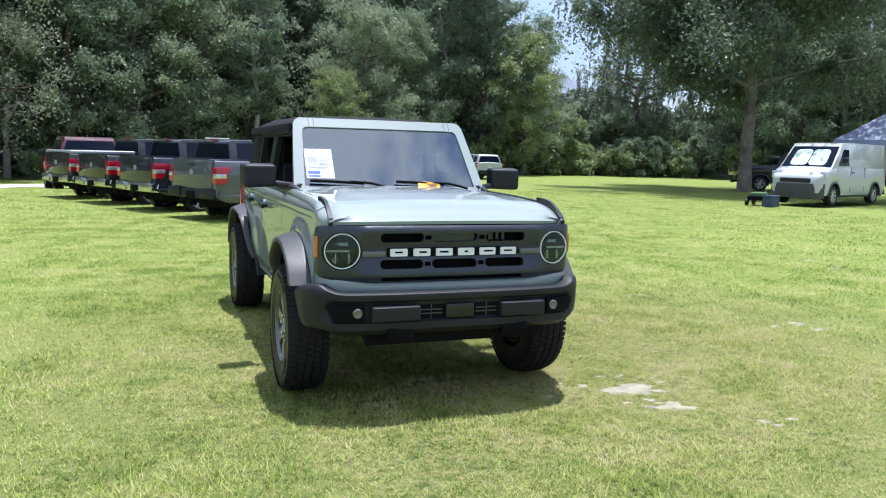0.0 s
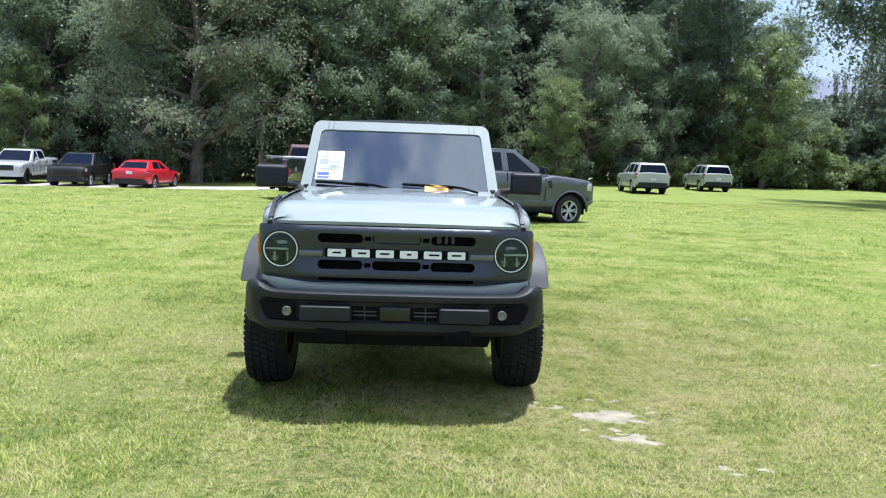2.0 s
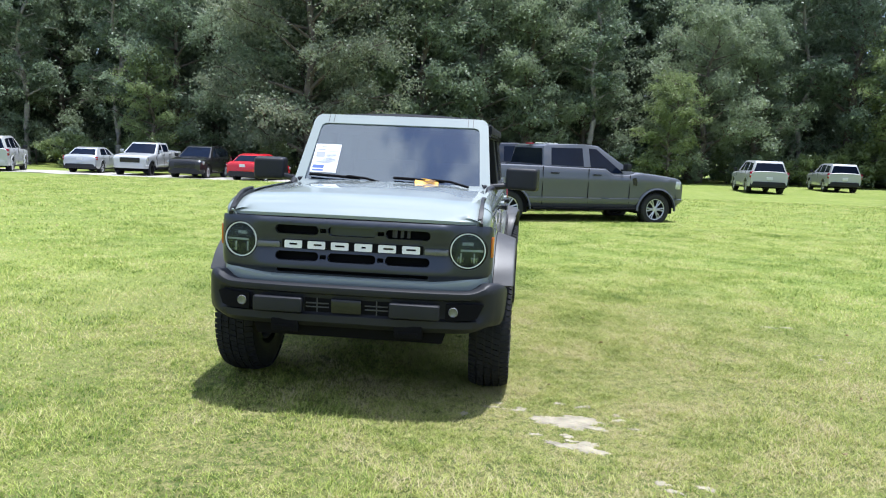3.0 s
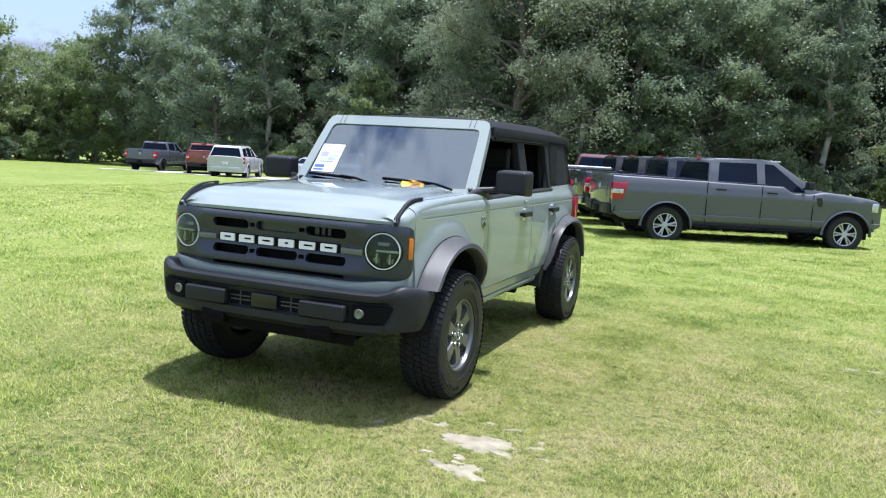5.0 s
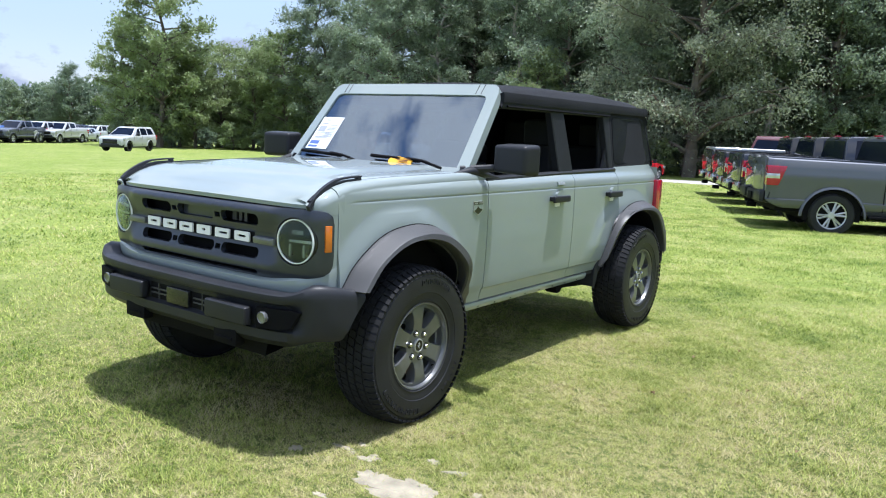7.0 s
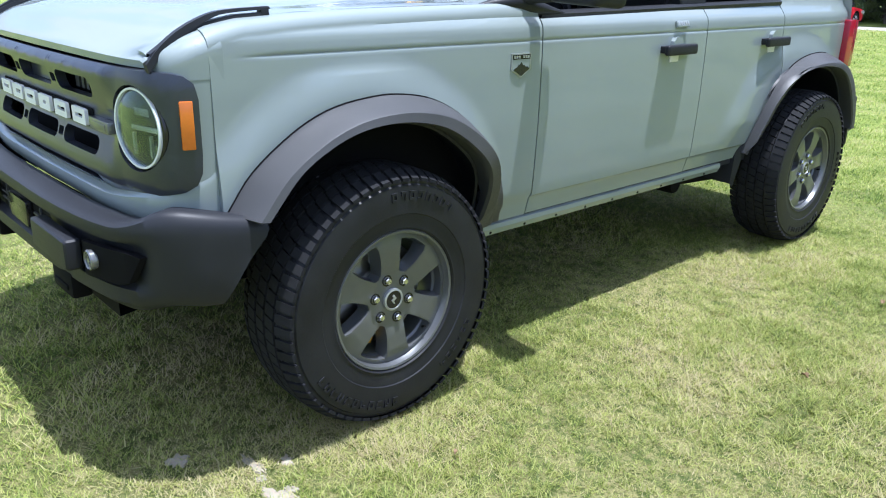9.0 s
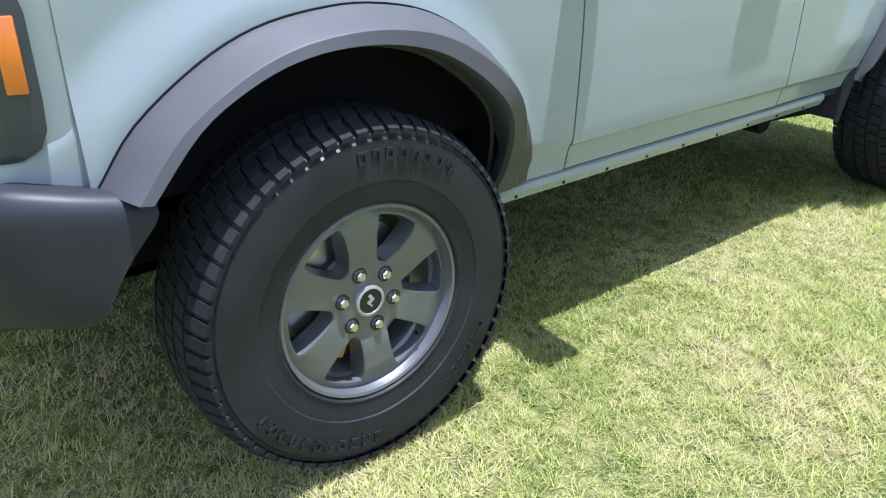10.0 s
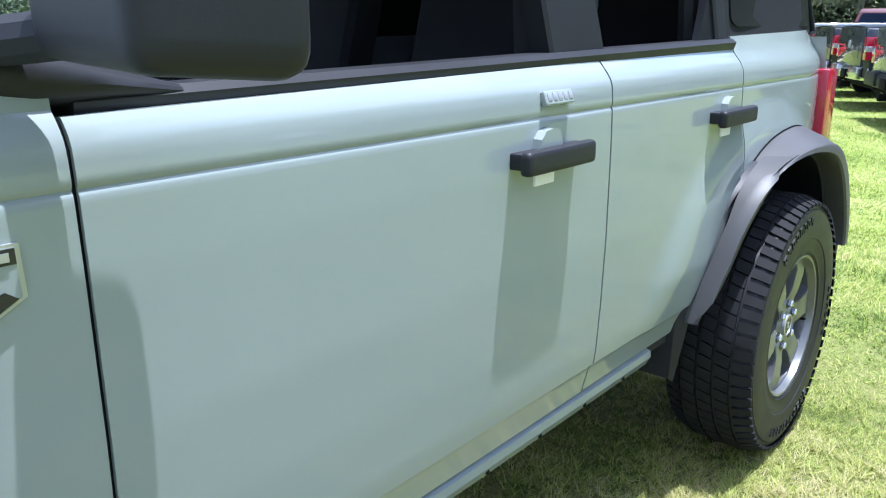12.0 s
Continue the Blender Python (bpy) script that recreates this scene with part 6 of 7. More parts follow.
# canopy tent, its poles, and the gear on the grass before the van
tent = thing("canopy_tent", "blue-grey pop-up canopy tent behind the van", "tent", pose(27.2, 18.9, -0.25, 0, 0, 25) @ Matrix.Diagonal((1.2, 1.2, 1.2, 1)))
TENT = mat("blue-grey tent cloth", (0.17, 0.195, 0.27), 0.8, 0, 0.15, 2, 200, 0.4)
tr = []
for f, z in ((1.0, 2.05), (1.0, 2.35), (0.75, 2.62), (0.4, 3.05), (0.03, 3.5)):
    ring = []
    for k in range(24):
        a = 2 * math.pi * k / 24 + math.pi / 4
        e = 1.55 / max(abs(math.cos(a)), abs(math.sin(a)))
        sag = 0.06 * math.sin(4 * a) * (f if z > 2.4 else 0)
        ring.append((e * f * math.cos(a), e * f * math.sin(a), z - sag))
    tr.append(ring)
part("canopy", rows_mesh(tr, True), TENT, tent)
for sx in (-1.5, 1.5):
    for sy in (-1.5, 1.5):
        part("pole", tube([(sx, sy, 0), (sx, sy, 2.3)], 0.02, 8), SILVER, tent)
COOLER = mat("navy plastic", (0.03, 0.05, 0.10), 0.5)
cooler = part("cooler", join(bx(-0.28, 0.28, -0.18, 0.18, 0.0, 0.34, 0.03), bx(-0.29, 0.29, -0.19, 0.19, 0.33, 0.42, 0.03)), COOLER)
cooler.matrix_basis = pose(18.9, 16.8, 0, 0, 0, 20)
tagged(cooler, "navy plastic cooler box on the grass", "cooler")
part("cooler_handle", tube([(-0.3, 0, 0.3), (-0.33, 0, 0.40), (0.33, 0, 0.40), (0.3, 0, 0.3)], 0.012), PLASTIC, cooler)
cart = thing("garden_cart", "dark wheeled cart with green bundles on it", "cart", pose(19.0, 17.5, 0, 0, 0, 30) @ Matrix.Diagonal((1, 1, 0.8, 1)))
part("tray", bx(-0.45, 0.45, -0.28, 0.28, 0.25, 0.45, 0.03), BLACK, cart)
for sx in (-0.38, 0.38):
    for sy in (-0.3, 0.3):
        part("wheel", lathe([(0.16, -0.03), (0.17, 0.0), (0.16, 0.03)], (sx, sy, 0.17), "y", 20), RUBBER, cart)
part("bundle", join(bx(-0.4, 0.1, -0.25, 0.2, 0.44, 0.62, 0.06, 3), bx(0.05, 0.42, -0.2, 0.25, 0.44, 0.56, 0.05, 3)), mat("green cloth", (0.08, 0.16, 0.07), 0.8), cart)
part("handle", tube([(0.45, 0, 0.35), (0.85, 0, 0.75)], 0.015), PLASTIC, cart)


# ---- trees ----
BARK = mat("grey-brown bark", (0.13, 0.11, 0.09), 0.95, 0, 0.35, 2.0, 30, 1.0)
OAK_BARK = mat("grey oak bark", (0.18, 0.16, 0.135), 0.95, 0, 0.35, 2.0, 30, 1.0)
PALE_BARK = mat("pale grey bark", (0.30, 0.28, 0.25), 0.95, 0, 0.3, 2.0, 30, 1.0)
# greens lightened and turned bluish, which stands for haze before the wood
LEAF_DEEP = leaf_mat("deep green leaves", (0.165, 0.225, 0.155), (0.225, 0.28, 0.17), 0.45)
LEAF_MID = leaf_mat("mid green leaves", (0.215, 0.28, 0.19), (0.28, 0.335, 0.20), 0.45)
LEAF_FRESH = leaf_mat("fresh green leaves", (0.215, 0.285, 0.125), (0.275, 0.33, 0.145))
LEAF_PALE = leaf_mat("pale grey-green leaves", (0.25, 0.295, 0.205), (0.31, 0.335, 0.21))
MOSS = leaf_mat("grey hanging moss", (0.12, 0.13, 0.105), (0.15, 0.16, 0.125), 0.3)
# darker leaves for the oak and deep woods: their shade put into the colour
LEAF_SHADED = leaf_mat("dull oak leaves", (0.115, 0.158, 0.108), (0.16, 0.20, 0.125), 0.45)


def cards(centres, sizes, rng, slim=0.5, droop=0.0):
    """A mesh of small folded leaves, one at each centre."""
    n = len(centres)
    d = rng.normal(size=(n, 3))
    d[:, 2] -= droop
    d /= np.linalg.norm(d, axis=1, keepdims=True)
    e = np.cross(d, rng.normal(size=(n, 3)))
    e /= np.linalg.norm(e, axis=1, keepdims=True)
    s = sizes[:, None]
    v = np.stack([centres - d * s * 0.8 - e * s * slim, centres - d * s * 0.5 + e * s * slim, centres + d * s], 1).reshape(-1, 3)
    me = bpy.data.meshes.new("leaves")
    me.vertices.add(3 * n)
    me.vertices.foreach_set("co", v.astype(np.float32).ravel())
    me.loops.add(3 * n)
    me.loops.foreach_set("vertex_index", np.arange(3 * n, dtype=np.int32))
    me.polygons.add(n)
    me.polygons.foreach_set("loop_start", np.arange(0, 3 * n, 3, dtype=np.int32))
    me.update(calc_edges=True)
    me.validate()
    return me


def grow(name, label, seed, height, base, width, leaves, leaf, leaf_material, bark, trunk_r, lean=0.3, shape=0.6, moss=0, category="tree"):
    """A tree: a tapered, bent trunk, limbs that fork from it, and leaves in clumps at the twig ends."""
    rnd, rng = random.Random(seed), np.random.default_rng(seed)
    root = thing(name, label, category)
    pts = [(rnd.uniform(-lean, lean) * k * 0.5, rnd.uniform(-lean, lean) * k * 0.5, height * 0.92 * k / 7) for k in range(8)]
    pts[0] = (0, 0, -0.1)
    radii = [trunk_r * (1.25, 1.0, 0.88, 0.76, 0.6, 0.44, 0.28, 0.1)[k] for k in range(8)]
    shapes = [tube(spline(pts, 22), 0, 9, [line(k / 21 * 7, list(enumerate(radii))) for k in range(22)])]
    clumps = []
    n_limb = 38 if height > 6 else 12
    for i in range(n_limb):
        f = base + (0.97 - base) * (i + rnd.random()) / n_limb
        k = f * 7 / 0.92 * 0.92
        j = min(int(k), 6)
        p0 = Vector(pts[j]).lerp(Vector(pts[j + 1]), k - j)
        u = (f - base) / (1 - base)
        reach = width * (0.35 + 0.65 * math.sin(math.pi * min(1, u ** shape * 0.9 + 0.12))) * rnd.uniform(0.65, 1.15)
        a = i * 2.4 + rnd.uniform(-0.5, 0.5)
        rise = rnd.uniform(0.05, 0.55) * reach
        p1 = p0 + Vector((math.cos(a) * reach * 0.5, math.sin(a) * reach * 0.5, rise * 0.7))
        p2 = p0 + Vector((math.cos(a) * reach, math.sin(a) * reach, rise))
        r0 = trunk_r * (1 - f) * 0.45 + 0.03
        shapes.append(tube(spline([p0, p1, p2], 6), 0, 5, [r0 * (1 - 0.15 * q) for q in range(6)]))
        out = (p2 - p0).normalized()
        # twigs fork from the limb and carry flat, drooping sprays
        for q in range(13):
            g = rnd.uniform(0.30, 1.05)
            base_p = p0.lerp(p1, g * 2) if g < 0.5 else p1.lerp(p2, g * 2 - 1)
            twig = Vector((rnd.gauss(0, 1), rnd.gauss(0, 1), rnd.gauss(0.15, 0.55))) + out * 0.7
            c = base_p + twig.normalized() * rnd.uniform(0.05, 0.30) * width * (0.6 + 0.5 * g)
            clumps.append((c, rnd.uniform(0.35, 1.0) ** 1.4 * width * 0.165, rnd.uniform(0.4, 1.5), twig.normalized()))
            if q % 4 == 0 and height > 6:
                shapes.append(tube([base_p, base_p.lerp(c, 0.6) + Vector((0, 0, 0.04 * width)), c], 0, 3, [r0 * 0.4, r0 * 0.3, r0 * 0.12]))
    top = Vector(pts[-1])
    for q in range(6):
        clumps.append((top + Vector((rnd.gauss(0, 0.2), rnd.gauss(0, 0.2), rnd.uniform(-0.3, 0.15))) * width * 0.7, width * 0.15, 1.0, Vector((0, 0, 1))))
    part("trunk", join(*shapes), bark, root)
    tot = sum(k[2] for k in clumps)
    cs = []
    for c, r, w, d in clumps:
        k = int(leaves * w / tot)
        q = rng.normal(size=(k, 3)) * np.array((0.62, 0.62, 0.34)) * r
        t = rng.normal(size=(k, 1)) * r * 0.55
        q += t * np.array(d)
        q[:, 2] -= 0.35 * np.hypot(q[:, 0], q[:, 1]) ** 2 / r
        cs.append(q + np.array(c))
    # loose leaves between the sprays
    stray = rng.integers(0, len(clumps), leaves // 7)
    cs.append(np.array([clumps[i][0] for i in stray]) + rng.normal(size=(len(stray), 3)) * width * 0.10)
    cs = np.concatenate(cs)
    cr = new("crown", cards(cs, rng.uniform(0.6, 1.35, len(cs)) * leaf, rng, 0.55, 0.35))
    cr.data.materials.append(leaf_material)
    cr.parent = root
    if moss:
        strands = []
        pick = rng.choice(len(clumps), moss)
        for i in pick:
            c, r = clumps[i][:2]
            p = np.array(c) + rng.normal(size=3) * r * 0.5
            L = rng.uniform(0.6, 2.4)
            n = int(60 * L)
            z = rng.random(n)
            off = rng.normal(size=(n, 3)) * 0.09 * (1 - 0.7 * z[:, None])
            strands.append(p + off + np.stack([0.05 * np.sin(z * 4), 0 * z, -z * L], 1))
        ms = np.concatenate(strands)
        mo = new("hanging_moss", cards(ms, rng.uniform(0.06, 0.14, len(ms)), rng, 0.2, 2.5))
        mo.data.materials.append(MOSS)
        mo.parent = root
        mo["label"] = "grey hanging moss"
    return root


def bush(name, label, seed, height, width, leaves, leaf, leaf_material):
    return grow(name, label, seed, height, 0.08, width, leaves, leaf, leaf_material, BARK, 0.06, 0.15, 0.9, 0, "shrub")


kinds = {
    "tall": grow("tree", "tall dark green broadleaf tree of the wood", 1, 19, 0.14, 4.0, 42000, 0.102, LEAF_DEEP, BARK, 0.28),
    "tall2": grow("tree", "tall broadleaf tree with an uneven crown", 2, 17, 0.10, 4.4, 42000, 0.102, LEAF_MID, BARK, 0.26),
    "slim": grow("tree", "slender tree with a narrow high crown in the wood", 3, 20, 0.26, 2.7, 24000, 0.1, LEAF_DEEP, PALE_BARK, 0.2),
    "round": grow("tree", "broad grey-green tree with leaves down to the grass", 4, 14, 0.06, 4.6, 42000, 0.096, LEAF_MID, BARK, 0.25, 0.25, 0.8),
    "fresh": grow("tree", "light green tree with an airy crown", 5, 11, 0.08, 2.7, 24000, 0.088, LEAF_FRESH, BARK, 0.16, 0.2, 0.8),
}
bushes = [bush("shrub", "dark leafy shrub at the foot of the wood", 21, 3.2, 1.7, 6000, 0.11, LEAF_DEEP), bush("shrub", "light green shrub at the foot of the wood", 22, 2.6, 1.6, 6000, 0.10, LEAF_FRESH), bush("shrub", "leafy shrub with mixed greens", 23, 3.8, 1.5, 6000, 0.11, LEAF_MID)]
used = set()


def plant(src, x, y, size, turn, group=""):
    m = pose(x, y, ground_z(x, y), 0, 0, turn) @ Matrix.Diagonal((size, size, size, 1))
    if src.name in used:
        ob = copy_thing(src, m)
    else:
        used.add(src.name)
        src.matrix_basis = m
        ob = src
    if group:
        ob["group"] = group
    return ob


def along(line_pts, gap, back, mix, sizes, seed, group):
    """Plants trees along a line at about that gap, set back from it."""
    rnd = random.Random(seed)
    P = [Vector((*p, 0)) for p in line_pts]
    for a, b in zip(P, P[1:]):
        d = b - a
        nrm = Vector((-d.y, d.x, 0)).normalized()
        k = max(1, int(d.length / gap))
        for i in range(k):
            q = a + d * ((i + rnd.uniform(0.1, 0.9)) / k) + nrm * (back + rnd.uniform(-0.8, 0.8))
            plant(mix[rnd.randrange(len(mix))], q.x, q.y, rnd.uniform(*sizes), rnd.uniform(0, 360), group)


EDGE = [(-38, 42.5), (-28, 43.5), (-18, 44), (-8, 46.5), (4, 49.5), (14, 51.5), (30.5, 55)]
K = kinds


def inside(name, pts, d0, d1, height, n, leaf, material, seed, label):
    """The unbroken foliage inside a wood, behind its front trees."""
    rng = np.random.default_rng(seed)
    f = rng.random(n) * (len(pts) - 1)
    x, y = np.interp(f, range(len(pts)), [p[0] for p in pts]), np.interp(f, range(len(pts)), [p[1] for p in pts])
    dx, dy = pts[-1][0] - pts[0][0], pts[-1][1] - pts[0][1]
    L = math.hypot(dx, dy)
    deep = rng.uniform(d0, d1, n)
    top = height * (1 + 0.16 * np.sin(f * 7.0 + seed) + 0.10 * np.sin(f * 19.0) + 0.06 * np.sin(f * 47.0))
    c = np.stack([x - dy / L * deep, y + dx / L * deep, rng.random(n) ** 0.85 * top], 1)
    c += 0.5 * np.sin(c[:, [1, 2, 0]] * 2.3 + seed)
    c[:, 2] += np.array([ground_z(p, q) for p, q in c[:, :2]])
    ob = new(name, cards(c, rng.uniform(0.6, 1.4, n) * leaf, rng, 0.6, 0.3))
    ob.data.materials.append(material)
    return tagged(ob, label, "foliage", kind="stuff")


along(EDGE, 3.4, 1.5, [K["tall"], K["tall2"], K["slim"], K["round"], K["slim"], K["tall2"]], (0.85, 1.12), 7, "trees at the edge of the wood")
along(EDGE, 3.4, 6.0, [K["tall"], K["slim"], K["tall2"]], (0.95, 1.2), 8, "trees in the wood")
along(EDGE, 2.1, -0.8, bushes, (0.6, 1.1), 10, "shrubs at the foot of the wood")
along(EDGE, 2.6, 2.0, bushes, (0.9, 1.4), 12, "shrubs at the foot of the wood")
inside("deep_wood", EDGE, 7, 13, 20, 130000, 0.34, LEAF_SHADED, 40, "foliage deep inside the wood, darkened for shade")
# lighter trees beyond the corner of the wood, and the far wood behind the car park
LIGHT = [(-63, 37), (-52, 48)]
along(LIGHT, 3.0, 0, [K["fresh"]], (0.85, 1.12), 13, "light green trees")
plant(K["fresh"], -58.6, 38.6, 1.5, 20, "light green trees")
along(LIGHT, 2.6, -1.5, bushes, (0.8, 1.2), 14, "shrubs by the light green trees")
along(LIGHT, 3.6, 4.0, [K["fresh"]], (0.9, 1.05), 15, "light green trees")
along([(-52, 50), (-40, 47)], 3.4, 0, [K["tall"], K["tall2"]], (0.8, 1.0), 26, "trees at the edge of the wood")
inside("light_wood", [(-64, 38), (-38, 56)], 5, 9, 7.5, 22000, 0.28, LEAF_FRESH, 41, "light foliage behind the green trees")
FAR = [(-165, 40), (-140, 66), (-105, 92), (-75, 100)]
along(FAR, 7.0, 0, [K["tall2"], K["round"], K["tall"]], (0.55, 0.75), 16, "trees of the far wood")
inside("far_wood", FAR, 2, 10, 9.5, 40000, 0.45, LEAF_DEEP, 42, "dark foliage of the far wood")
# to the right: a low green bank under open sky, then tall trees behind the van
BANK = [(25, 56), (37, 57), (48, 50)]
along(BANK, 2.8, 0, bushes, (1.9, 2.7), 18, "shrubs on the bank")
along([(24, 53.5), (36, 54.5), (46, 47.5)], 1.7, -0.6, [bushes[1], bushes[2], bushes[1]], (0.8, 1.7), 28, "shrubs on the bank")
along([(27, 62), (42, 60)], 4.0, 0, [K["fresh"], K["round"]], (0.4, 0.55), 19, "low trees on the bank")
inside("bank_wood", [(20, 62), (40, 65), (62, 48)], 1, 6, 7.0, 50000, 0.28, LEAF_SHADED, 45, "foliage behind the green bank, darkened for shade")
inside("bank_foliage", BANK, 0.5, 6, 5.2, 70000, 0.15, LEAF_MID, 43, "tangled green foliage of the bank")
RIGHT = [(43, 52), (56, 38), (66, 20)]
along(RIGHT, 4.0, 0, [K["tall"], K["tall2"], K["round"]], (0.8, 1.0), 20, "trees behind the van")
along(RIGHT, 4.0, 5, [K["tall"], K["slim"]], (0.95, 1.15), 21, "trees behind the van")
along(RIGHT, 2.4, -1, bushes, (0.9, 1.4), 22, "shrubs behind the van")
inside("right_wood", RIGHT, 6, 12, 17, 50000, 0.34, LEAF_SHADED, 44, "foliage deep behind the van, darkened for shade")
oak = grow("tree", "large oak with a thick grey-brown trunk and hanging moss", 31, 18, 0.29, 8.6, 150000, 0.115, LEAF_SHADED, OAK_BARK, 0.31, 0.10, 0.6, 260)
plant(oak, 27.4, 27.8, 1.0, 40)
pale = grow("tree", "broad pale green tree before the dark wood", 33, 19, 0.05, 6.0, 80000, 0.085, LEAF_PALE, BARK, 0.34, 0.15, 0.8)
plant(pale, -12.6, 43.2, 1.0, 70)
for px, py, sz in ((-22.5, 42.6, 0.72), (10.5, 49.0, 0.7), (26.5, 52.0, 1.05)):
    plant(K["fresh"], px, py, sz, px * 37)
moss_tree = grow("tree", "leaning tree hung with grey moss", 32, 15, 0.36, 4.4, 6500, 0.13, LEAF_DEEP, BARK, 0.3, 0.35, 0.6, 460)
plant(moss_tree, 40.4, 56.5, 1.2, 10)


# ---- bare patches, grass blades ----
rnd = random.Random(77)
PATCHES = []
for cx, cy, spread, count, size in ((1.36, -0.65, 0.07, 6, 0.14), (1.36, -0.68, 0.18, 9, 0.04), (1.36, -1.05, 0.05, 4, 0.09), (1.36, -1.05, 0.10, 5, 0.035), (1.02, -0.41, 0.08, 3, 0.03), (1.42, -0.31, 0.09, 3, 0.045), (1.82, -1.42, 0.15, 3, 0.05), (0.9, -0.52, 0.10, 3, 0.06), (4.18, 0.72, 0.16, 4, 0.07), (3.74, 1.38, 0.14, 3, 0.05), (3.5, 2.6, 0.16, 3, 0.06), (8.3, 4.2, 0.3, 3, 0.12)):
    for k in range(count):
        PATCHES.append((cx + rnd.gauss(0, spread), cy + rnd.gauss(0, spread * 0.7), size * rnd.uniform(0.6, 1.5), size * rnd.uniform(0.35, 0.7), rnd.uniform(-0.5, 0.5)))
for k, (cx, cy, rx, ry, tn) in enumerate(PATCHES):
    tagged(blotch("bare_patch", cx, cy, rx, ry, tn, SOIL, 3.1 + 2.7 * k, 0.003 + 0.0004 * (k % 6), 32, 0.8), "bare patch of pale sandy soil in the lawn", "bare soil", kind="structure")


def blade_mat():
    m, n, l, p = nodes_of("grass blades")
    geo, co = n.new("ShaderNodeNewGeometry"), n.new("ShaderNodeTexCoord").outputs["Object"]
    spot = noise_node(n, l, co, 1.5, 8, 0.72)
    rp = n.new("ShaderNodeValToRGB")
    els = rp.color_ramp.elements
    els[0].position, els[0].color = 0.0, (0.075, 0.140, 0.018, 1)
    els[1].position, els[1].color = 1.0, (0.54, 0.465, 0.275, 1)
    for pos, c in ((0.30, (0.235, 0.322, 0.048, 1)), (0.56, (0.44, 0.488, 0.118, 1)), (0.76, (0.485, 0.48, 0.19, 1))):
        els.new(pos).color = c
    broad = noise_node(n, l, co, 0.45, 4, 0.6)
    # dry straw round the parked car, browned further to offset the raised exposure
    far = n.new("ShaderNodeVectorMath")
    far.operation = "DISTANCE"
    l.new(co, far.inputs[0])
    far.inputs[1].default_value = (1.9, 0.8, 0.0)
    dry = n.new("ShaderNodeMapRange")
    dry.inputs["From Min"].default_value, dry.inputs["From Max"].default_value = 0.3, 3.8
    dry.inputs["To Min"].default_value, dry.inputs["To Max"].default_value = 0.20, 0.0
    l.new(far.outputs["Value"], dry.inputs["Value"])
    val = dry.outputs["Result"]
    for src, gain in ((ramp_node(n, l, spot.outputs["Fac"], 0.40, 0.60), 0.62), (ramp_node(n, l, broad.outputs["Fac"], 0.36, 0.64), 0.22), (geo.outputs["Random Per Island"], 0.80)):
        add = n.new("ShaderNodeMath")
        add.operation = "MULTIPLY_ADD"
        l.new(src, add.inputs[0])
        add.inputs[1].default_value = gain
        l.new(val, add.inputs[2])
        val = add.outputs["Value"]
    sub = n.new("ShaderNodeMath")
    sub.operation = "SUBTRACT"
    l.new(val, sub.inputs[0])
    sub.inputs[1].default_value = 0.40
    l.new(sub.outputs["Value"], rp.inputs["Fac"])
    tone = n.new("ShaderNodeMath")
    tone.operation = "MULTIPLY"
    l.new(dry.outputs["Result"], tone.inputs[0])
    tone.inputs[1].default_value = 1.3
    blade = mix_node(n, l, tone.outputs["Value"], rp.outputs["Color"], (0.30, 0.245, 0.115))
    l.new(blade, p.inputs["Base Color"])
    p.inputs["Roughness"].default_value = 0.6
    p.inputs["Specular IOR Level"].default_value = 0.3
    tl, ad = n.new("ShaderNodeBsdfTranslucent"), n.new("ShaderNodeMixShader")
    l.new(blade, tl.inputs["Color"])
    ad.inputs["Fac"].default_value = 0.35
    l.new(p.outputs["BSDF"], ad.inputs[1])
    l.new(tl.outputs["BSDF"], ad.inputs[2])
    l.new(ad.outputs["Shader"], n["Material Output"].inputs["Surface"])
    return m


BLADES = blade_mat()


GRID_X, GRID_Y = np.array(gx), np.array(gy)
GRID_Z = np.array([[ground_z(x, y) for x in gx] for y in gy])


def lawn_height(x, y):
    """Height of the lawn's sheet at many places at once."""
    i = np.clip(np.searchsorted(GRID_X, x) - 1, 0, len(gx) - 2)
    j = np.clip(np.searchsorted(GRID_Y, y) - 1, 0, len(gy) - 2)
    u, v = (x - GRID_X[i]) / (GRID_X[i + 1] - GRID_X[i]), (y - GRID_Y[j]) / (GRID_Y[j + 1] - GRID_Y[j])
    return GRID_Z[j, i] * (1 - u) * (1 - v) + GRID_Z[j, i + 1] * u * (1 - v) + GRID_Z[j + 1, i] * (1 - u) * v + GRID_Z[j + 1, i + 1] * u * v


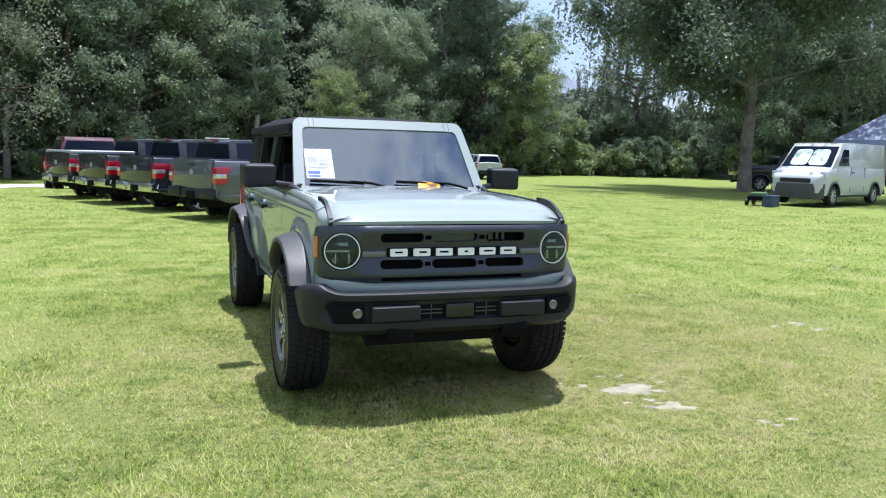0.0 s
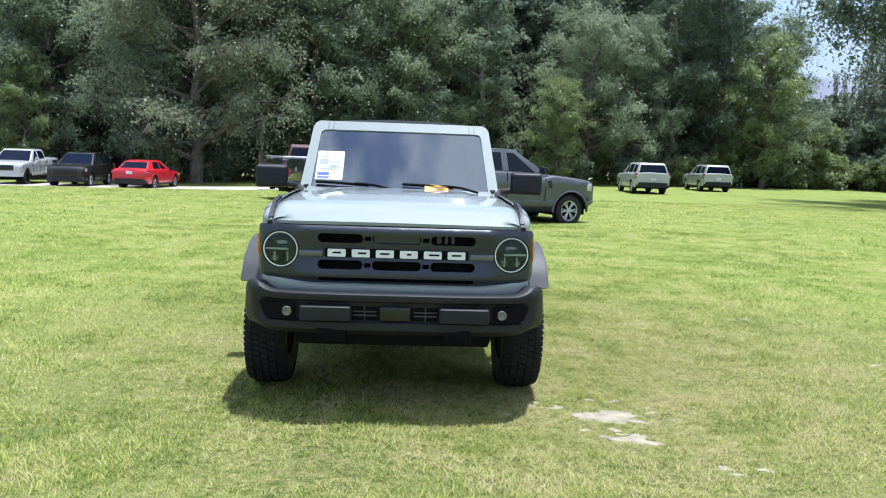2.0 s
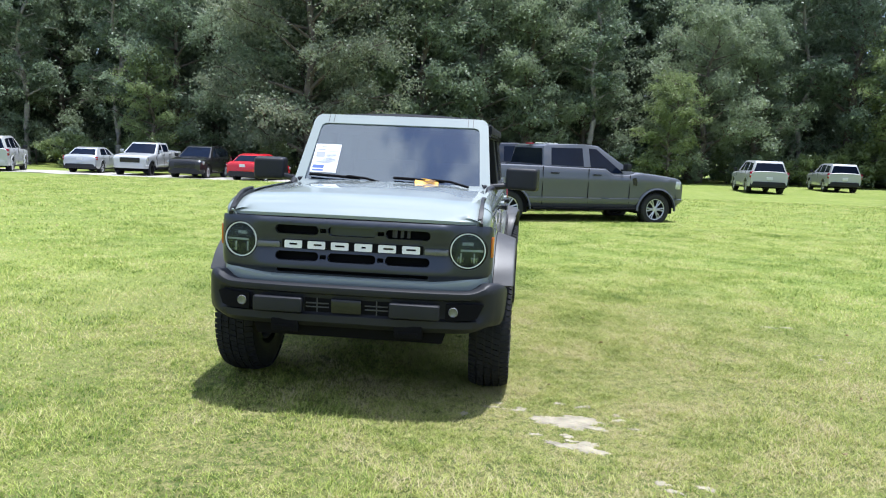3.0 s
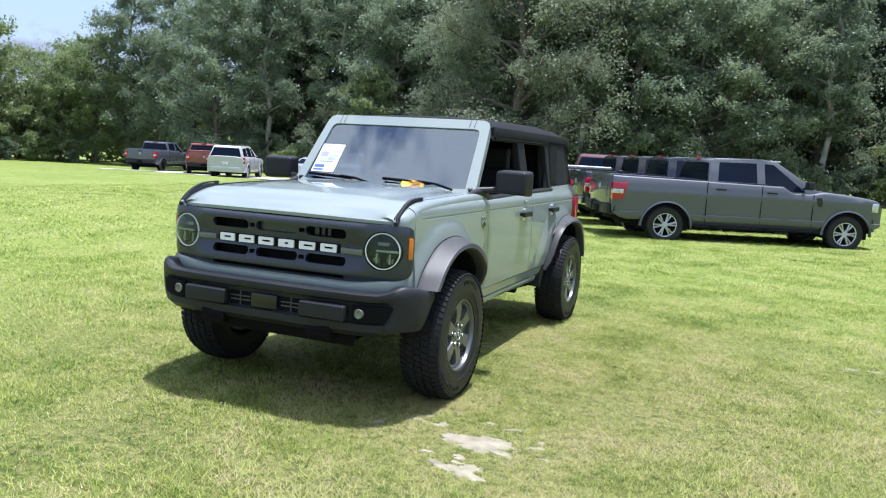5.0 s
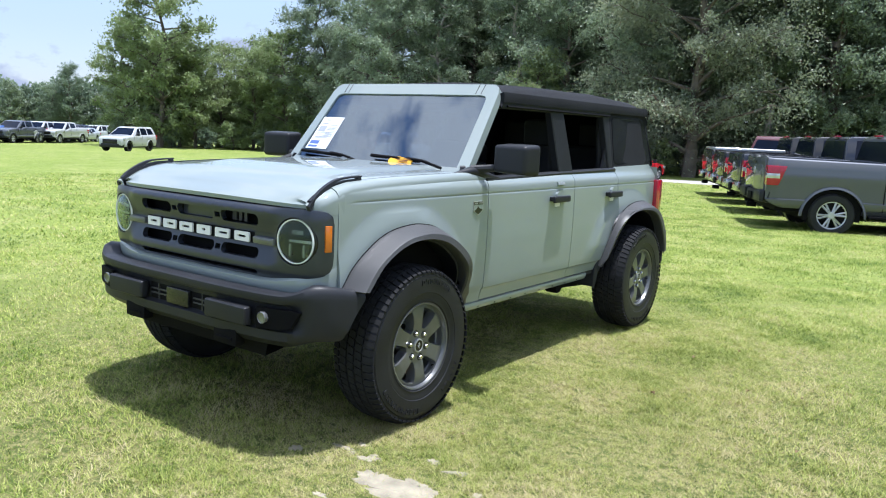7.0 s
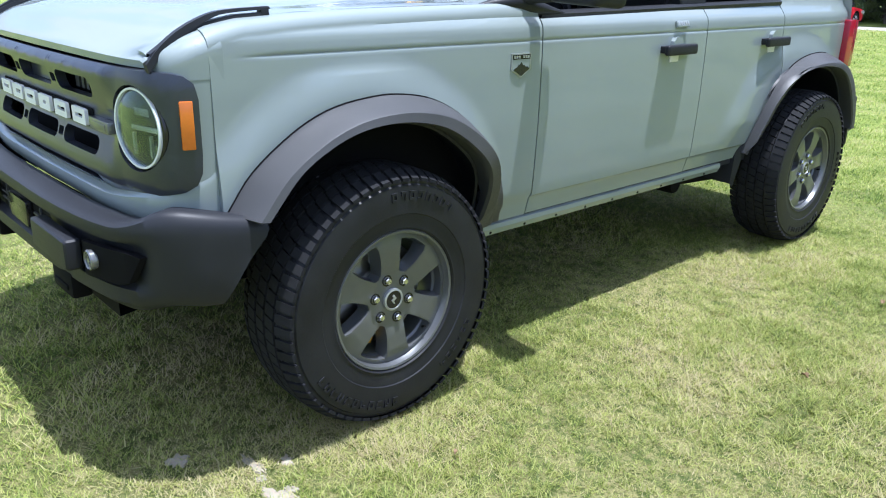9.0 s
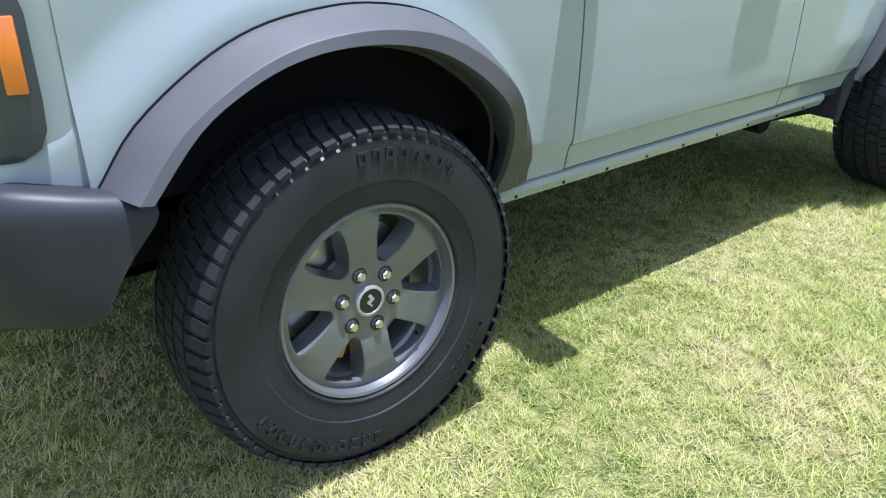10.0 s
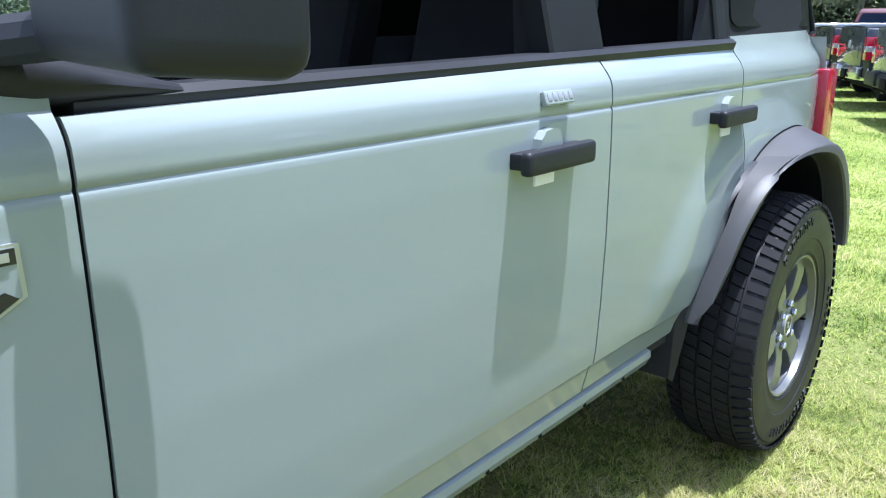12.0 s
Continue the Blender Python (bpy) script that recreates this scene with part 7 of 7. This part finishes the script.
def grass(name, x0, x1, y0, y1, per_m2, tall, wide, seed, hole=None):
    """Short leaning blades over a rectangle of lawn, thinned where the soil is bare."""
    rng = np.random.default_rng(seed)
    n = int((x1 - x0) * (y1 - y0) * per_m2)
    x, y = rng.uniform(x0, x1, n), rng.uniform(y0, y1, n)
    j = 0.3 * (y1 - y0) ** 0.5 * rng.random(n) ** 2
    keep = (x > x0 + j) & (x < x1 - j) & (y > y0 + j * 0.3) & (y < y1 - j)
    if hole:
        j = 0.3 * (hole[3] - hole[2]) ** 0.5 * rng.random(n) ** 2
        keep &= ~((x > hole[0] + j) & (x < hole[1] - j) & (y > hole[2] + j) & (y < hole[3] - j))
    clump = np.sin(x * 37 + 3 * np.sin(y * 17)) * np.sin(y * 41 + 3 * np.sin(x * 19)) + 0.5 * np.sin(x * 71 + 2 * np.sin(y * 31)) * np.sin(y * 67)
    keep &= clump > rng.uniform(-1.3, 0.25, n)
    for cx, cy, rx, ry, tn in PATCHES:
        c, s = math.cos(tn), math.sin(tn)
        u, v = (x - cx) * c + (y - cy) * s, -(x - cx) * s + (y - cy) * c
        keep &= ~(((u / rx) ** 2 + (v / ry) ** 2 < rng.uniform(0.2, 1.7, n)) & (rng.random(n) < 0.68))
    x, y = x[keep], y[keep]
    n = len(x)
    patch = 0.75 + 0.35 * np.sin(x * 2.1 + 1.3 * np.sin(y * 1.7)) * np.sin(y * 2.6 + np.sin(x * 1.1))
    patch *= 1 + 0.45 * np.sin(x * 23 + 2 * np.sin(y * 11)) * np.sin(y * 27 + 2 * np.sin(x * 13))
    h = tall * rng.uniform(0.35, 1.15, n) * patch
    a = rng.uniform(0, 2 * np.pi, n)
    lean = h * rng.uniform(0.3, 2.2, n)
    w = wide * rng.uniform(0.6, 1.3, n)
    b = a + rng.normal(0, 0.4, n) + np.pi / 2
    dx, dy = np.cos(a) * lean, np.sin(a) * lean
    ex, ey = np.cos(b) * w, np.sin(b) * w
    z0 = lawn_height(x, y) - 0.002
    v = np.stack([np.stack([x - ex, y - ey, z0], 1), np.stack([x + ex, y + ey, z0], 1), np.stack([x + dx, y + dy, z0 + h], 1)], 1).reshape(-1, 3)
    me = bpy.data.meshes.new(name)
    me.vertices.add(3 * n)
    me.vertices.foreach_set("co", v.astype(np.float32).ravel())
    me.loops.add(3 * n)
    me.loops.foreach_set("vertex_index", np.arange(3 * n, dtype=np.int32))
    me.polygons.add(n)
    me.polygons.foreach_set("loop_start", np.arange(0, 3 * n, 3, dtype=np.int32))
    me.update(calc_edges=True)
    me.materials.append(BLADES)
    ob = new(name, me)
    return tagged(ob, "short mown grass blades with dry clippings", "grass", kind="stuff")


grass("grass", 0.2, 2.4, -1.4, 3.8, 36000, 0.030, 0.0016, 1)
grass("grass", -2.6, 4.2, -4.2, 6.5, 11000, 0.036, 0.0025, 2, (0.2, 2.4, -1.4, 3.8))
grass("grass", -6.5, 9.0, -4.8, 14.0, 2900, 0.040, 0.0040, 3, (-2.6, 4.2, -4.2, 6.5))
grass("grass", -18.0, 20.0, -4.8, 28.0, 430, 0.048, 0.0085, 4, (-6.5, 9.0, -4.8, 14.0))

# a few fallen leaves on the grass
rnd = random.Random(91)
DRY_LEAF = mat("dry brown leaf", (0.22, 0.14, 0.075), 0.7, 0, 0.35, 20, 200, 0.2)
fallen = []
for k in range(30):
    lx, ly, a, r = rnd.uniform(0.9, 4.5), rnd.uniform(-3.5, 5.0), rnd.uniform(0, 6.28), rnd.uniform(0.010, 0.020)
    loop = [(-1.0, 0.0), (-0.45, 0.42), (0.2, 0.5), (0.75, 0.25), (1.1, 0.0), (0.75, -0.25), (0.2, -0.5), (-0.45, -0.42)]
    leaf = bmesh.new()
    mid = leaf.verts.new((lx, ly, 0.022))
    ring = [leaf.verts.new((lx + r * (u * math.cos(a) - v * math.sin(a)), ly + r * (u * math.sin(a) + v * math.cos(a)), 0.024 + 0.35 * r * abs(v) * 2 + 0.006 * math.sin(3 * u + k))) for u, v in loop]
    for i in range(8):
        leaf.faces.new((mid, ring[i], ring[(i + 1) % 8]))
    fallen.append(leaf)
tagged(part("dry_leaf", thick(join(*fallen), 0.001), DRY_LEAF), "dry brown leaves fallen on the grass", "leaf", kind="stuff")
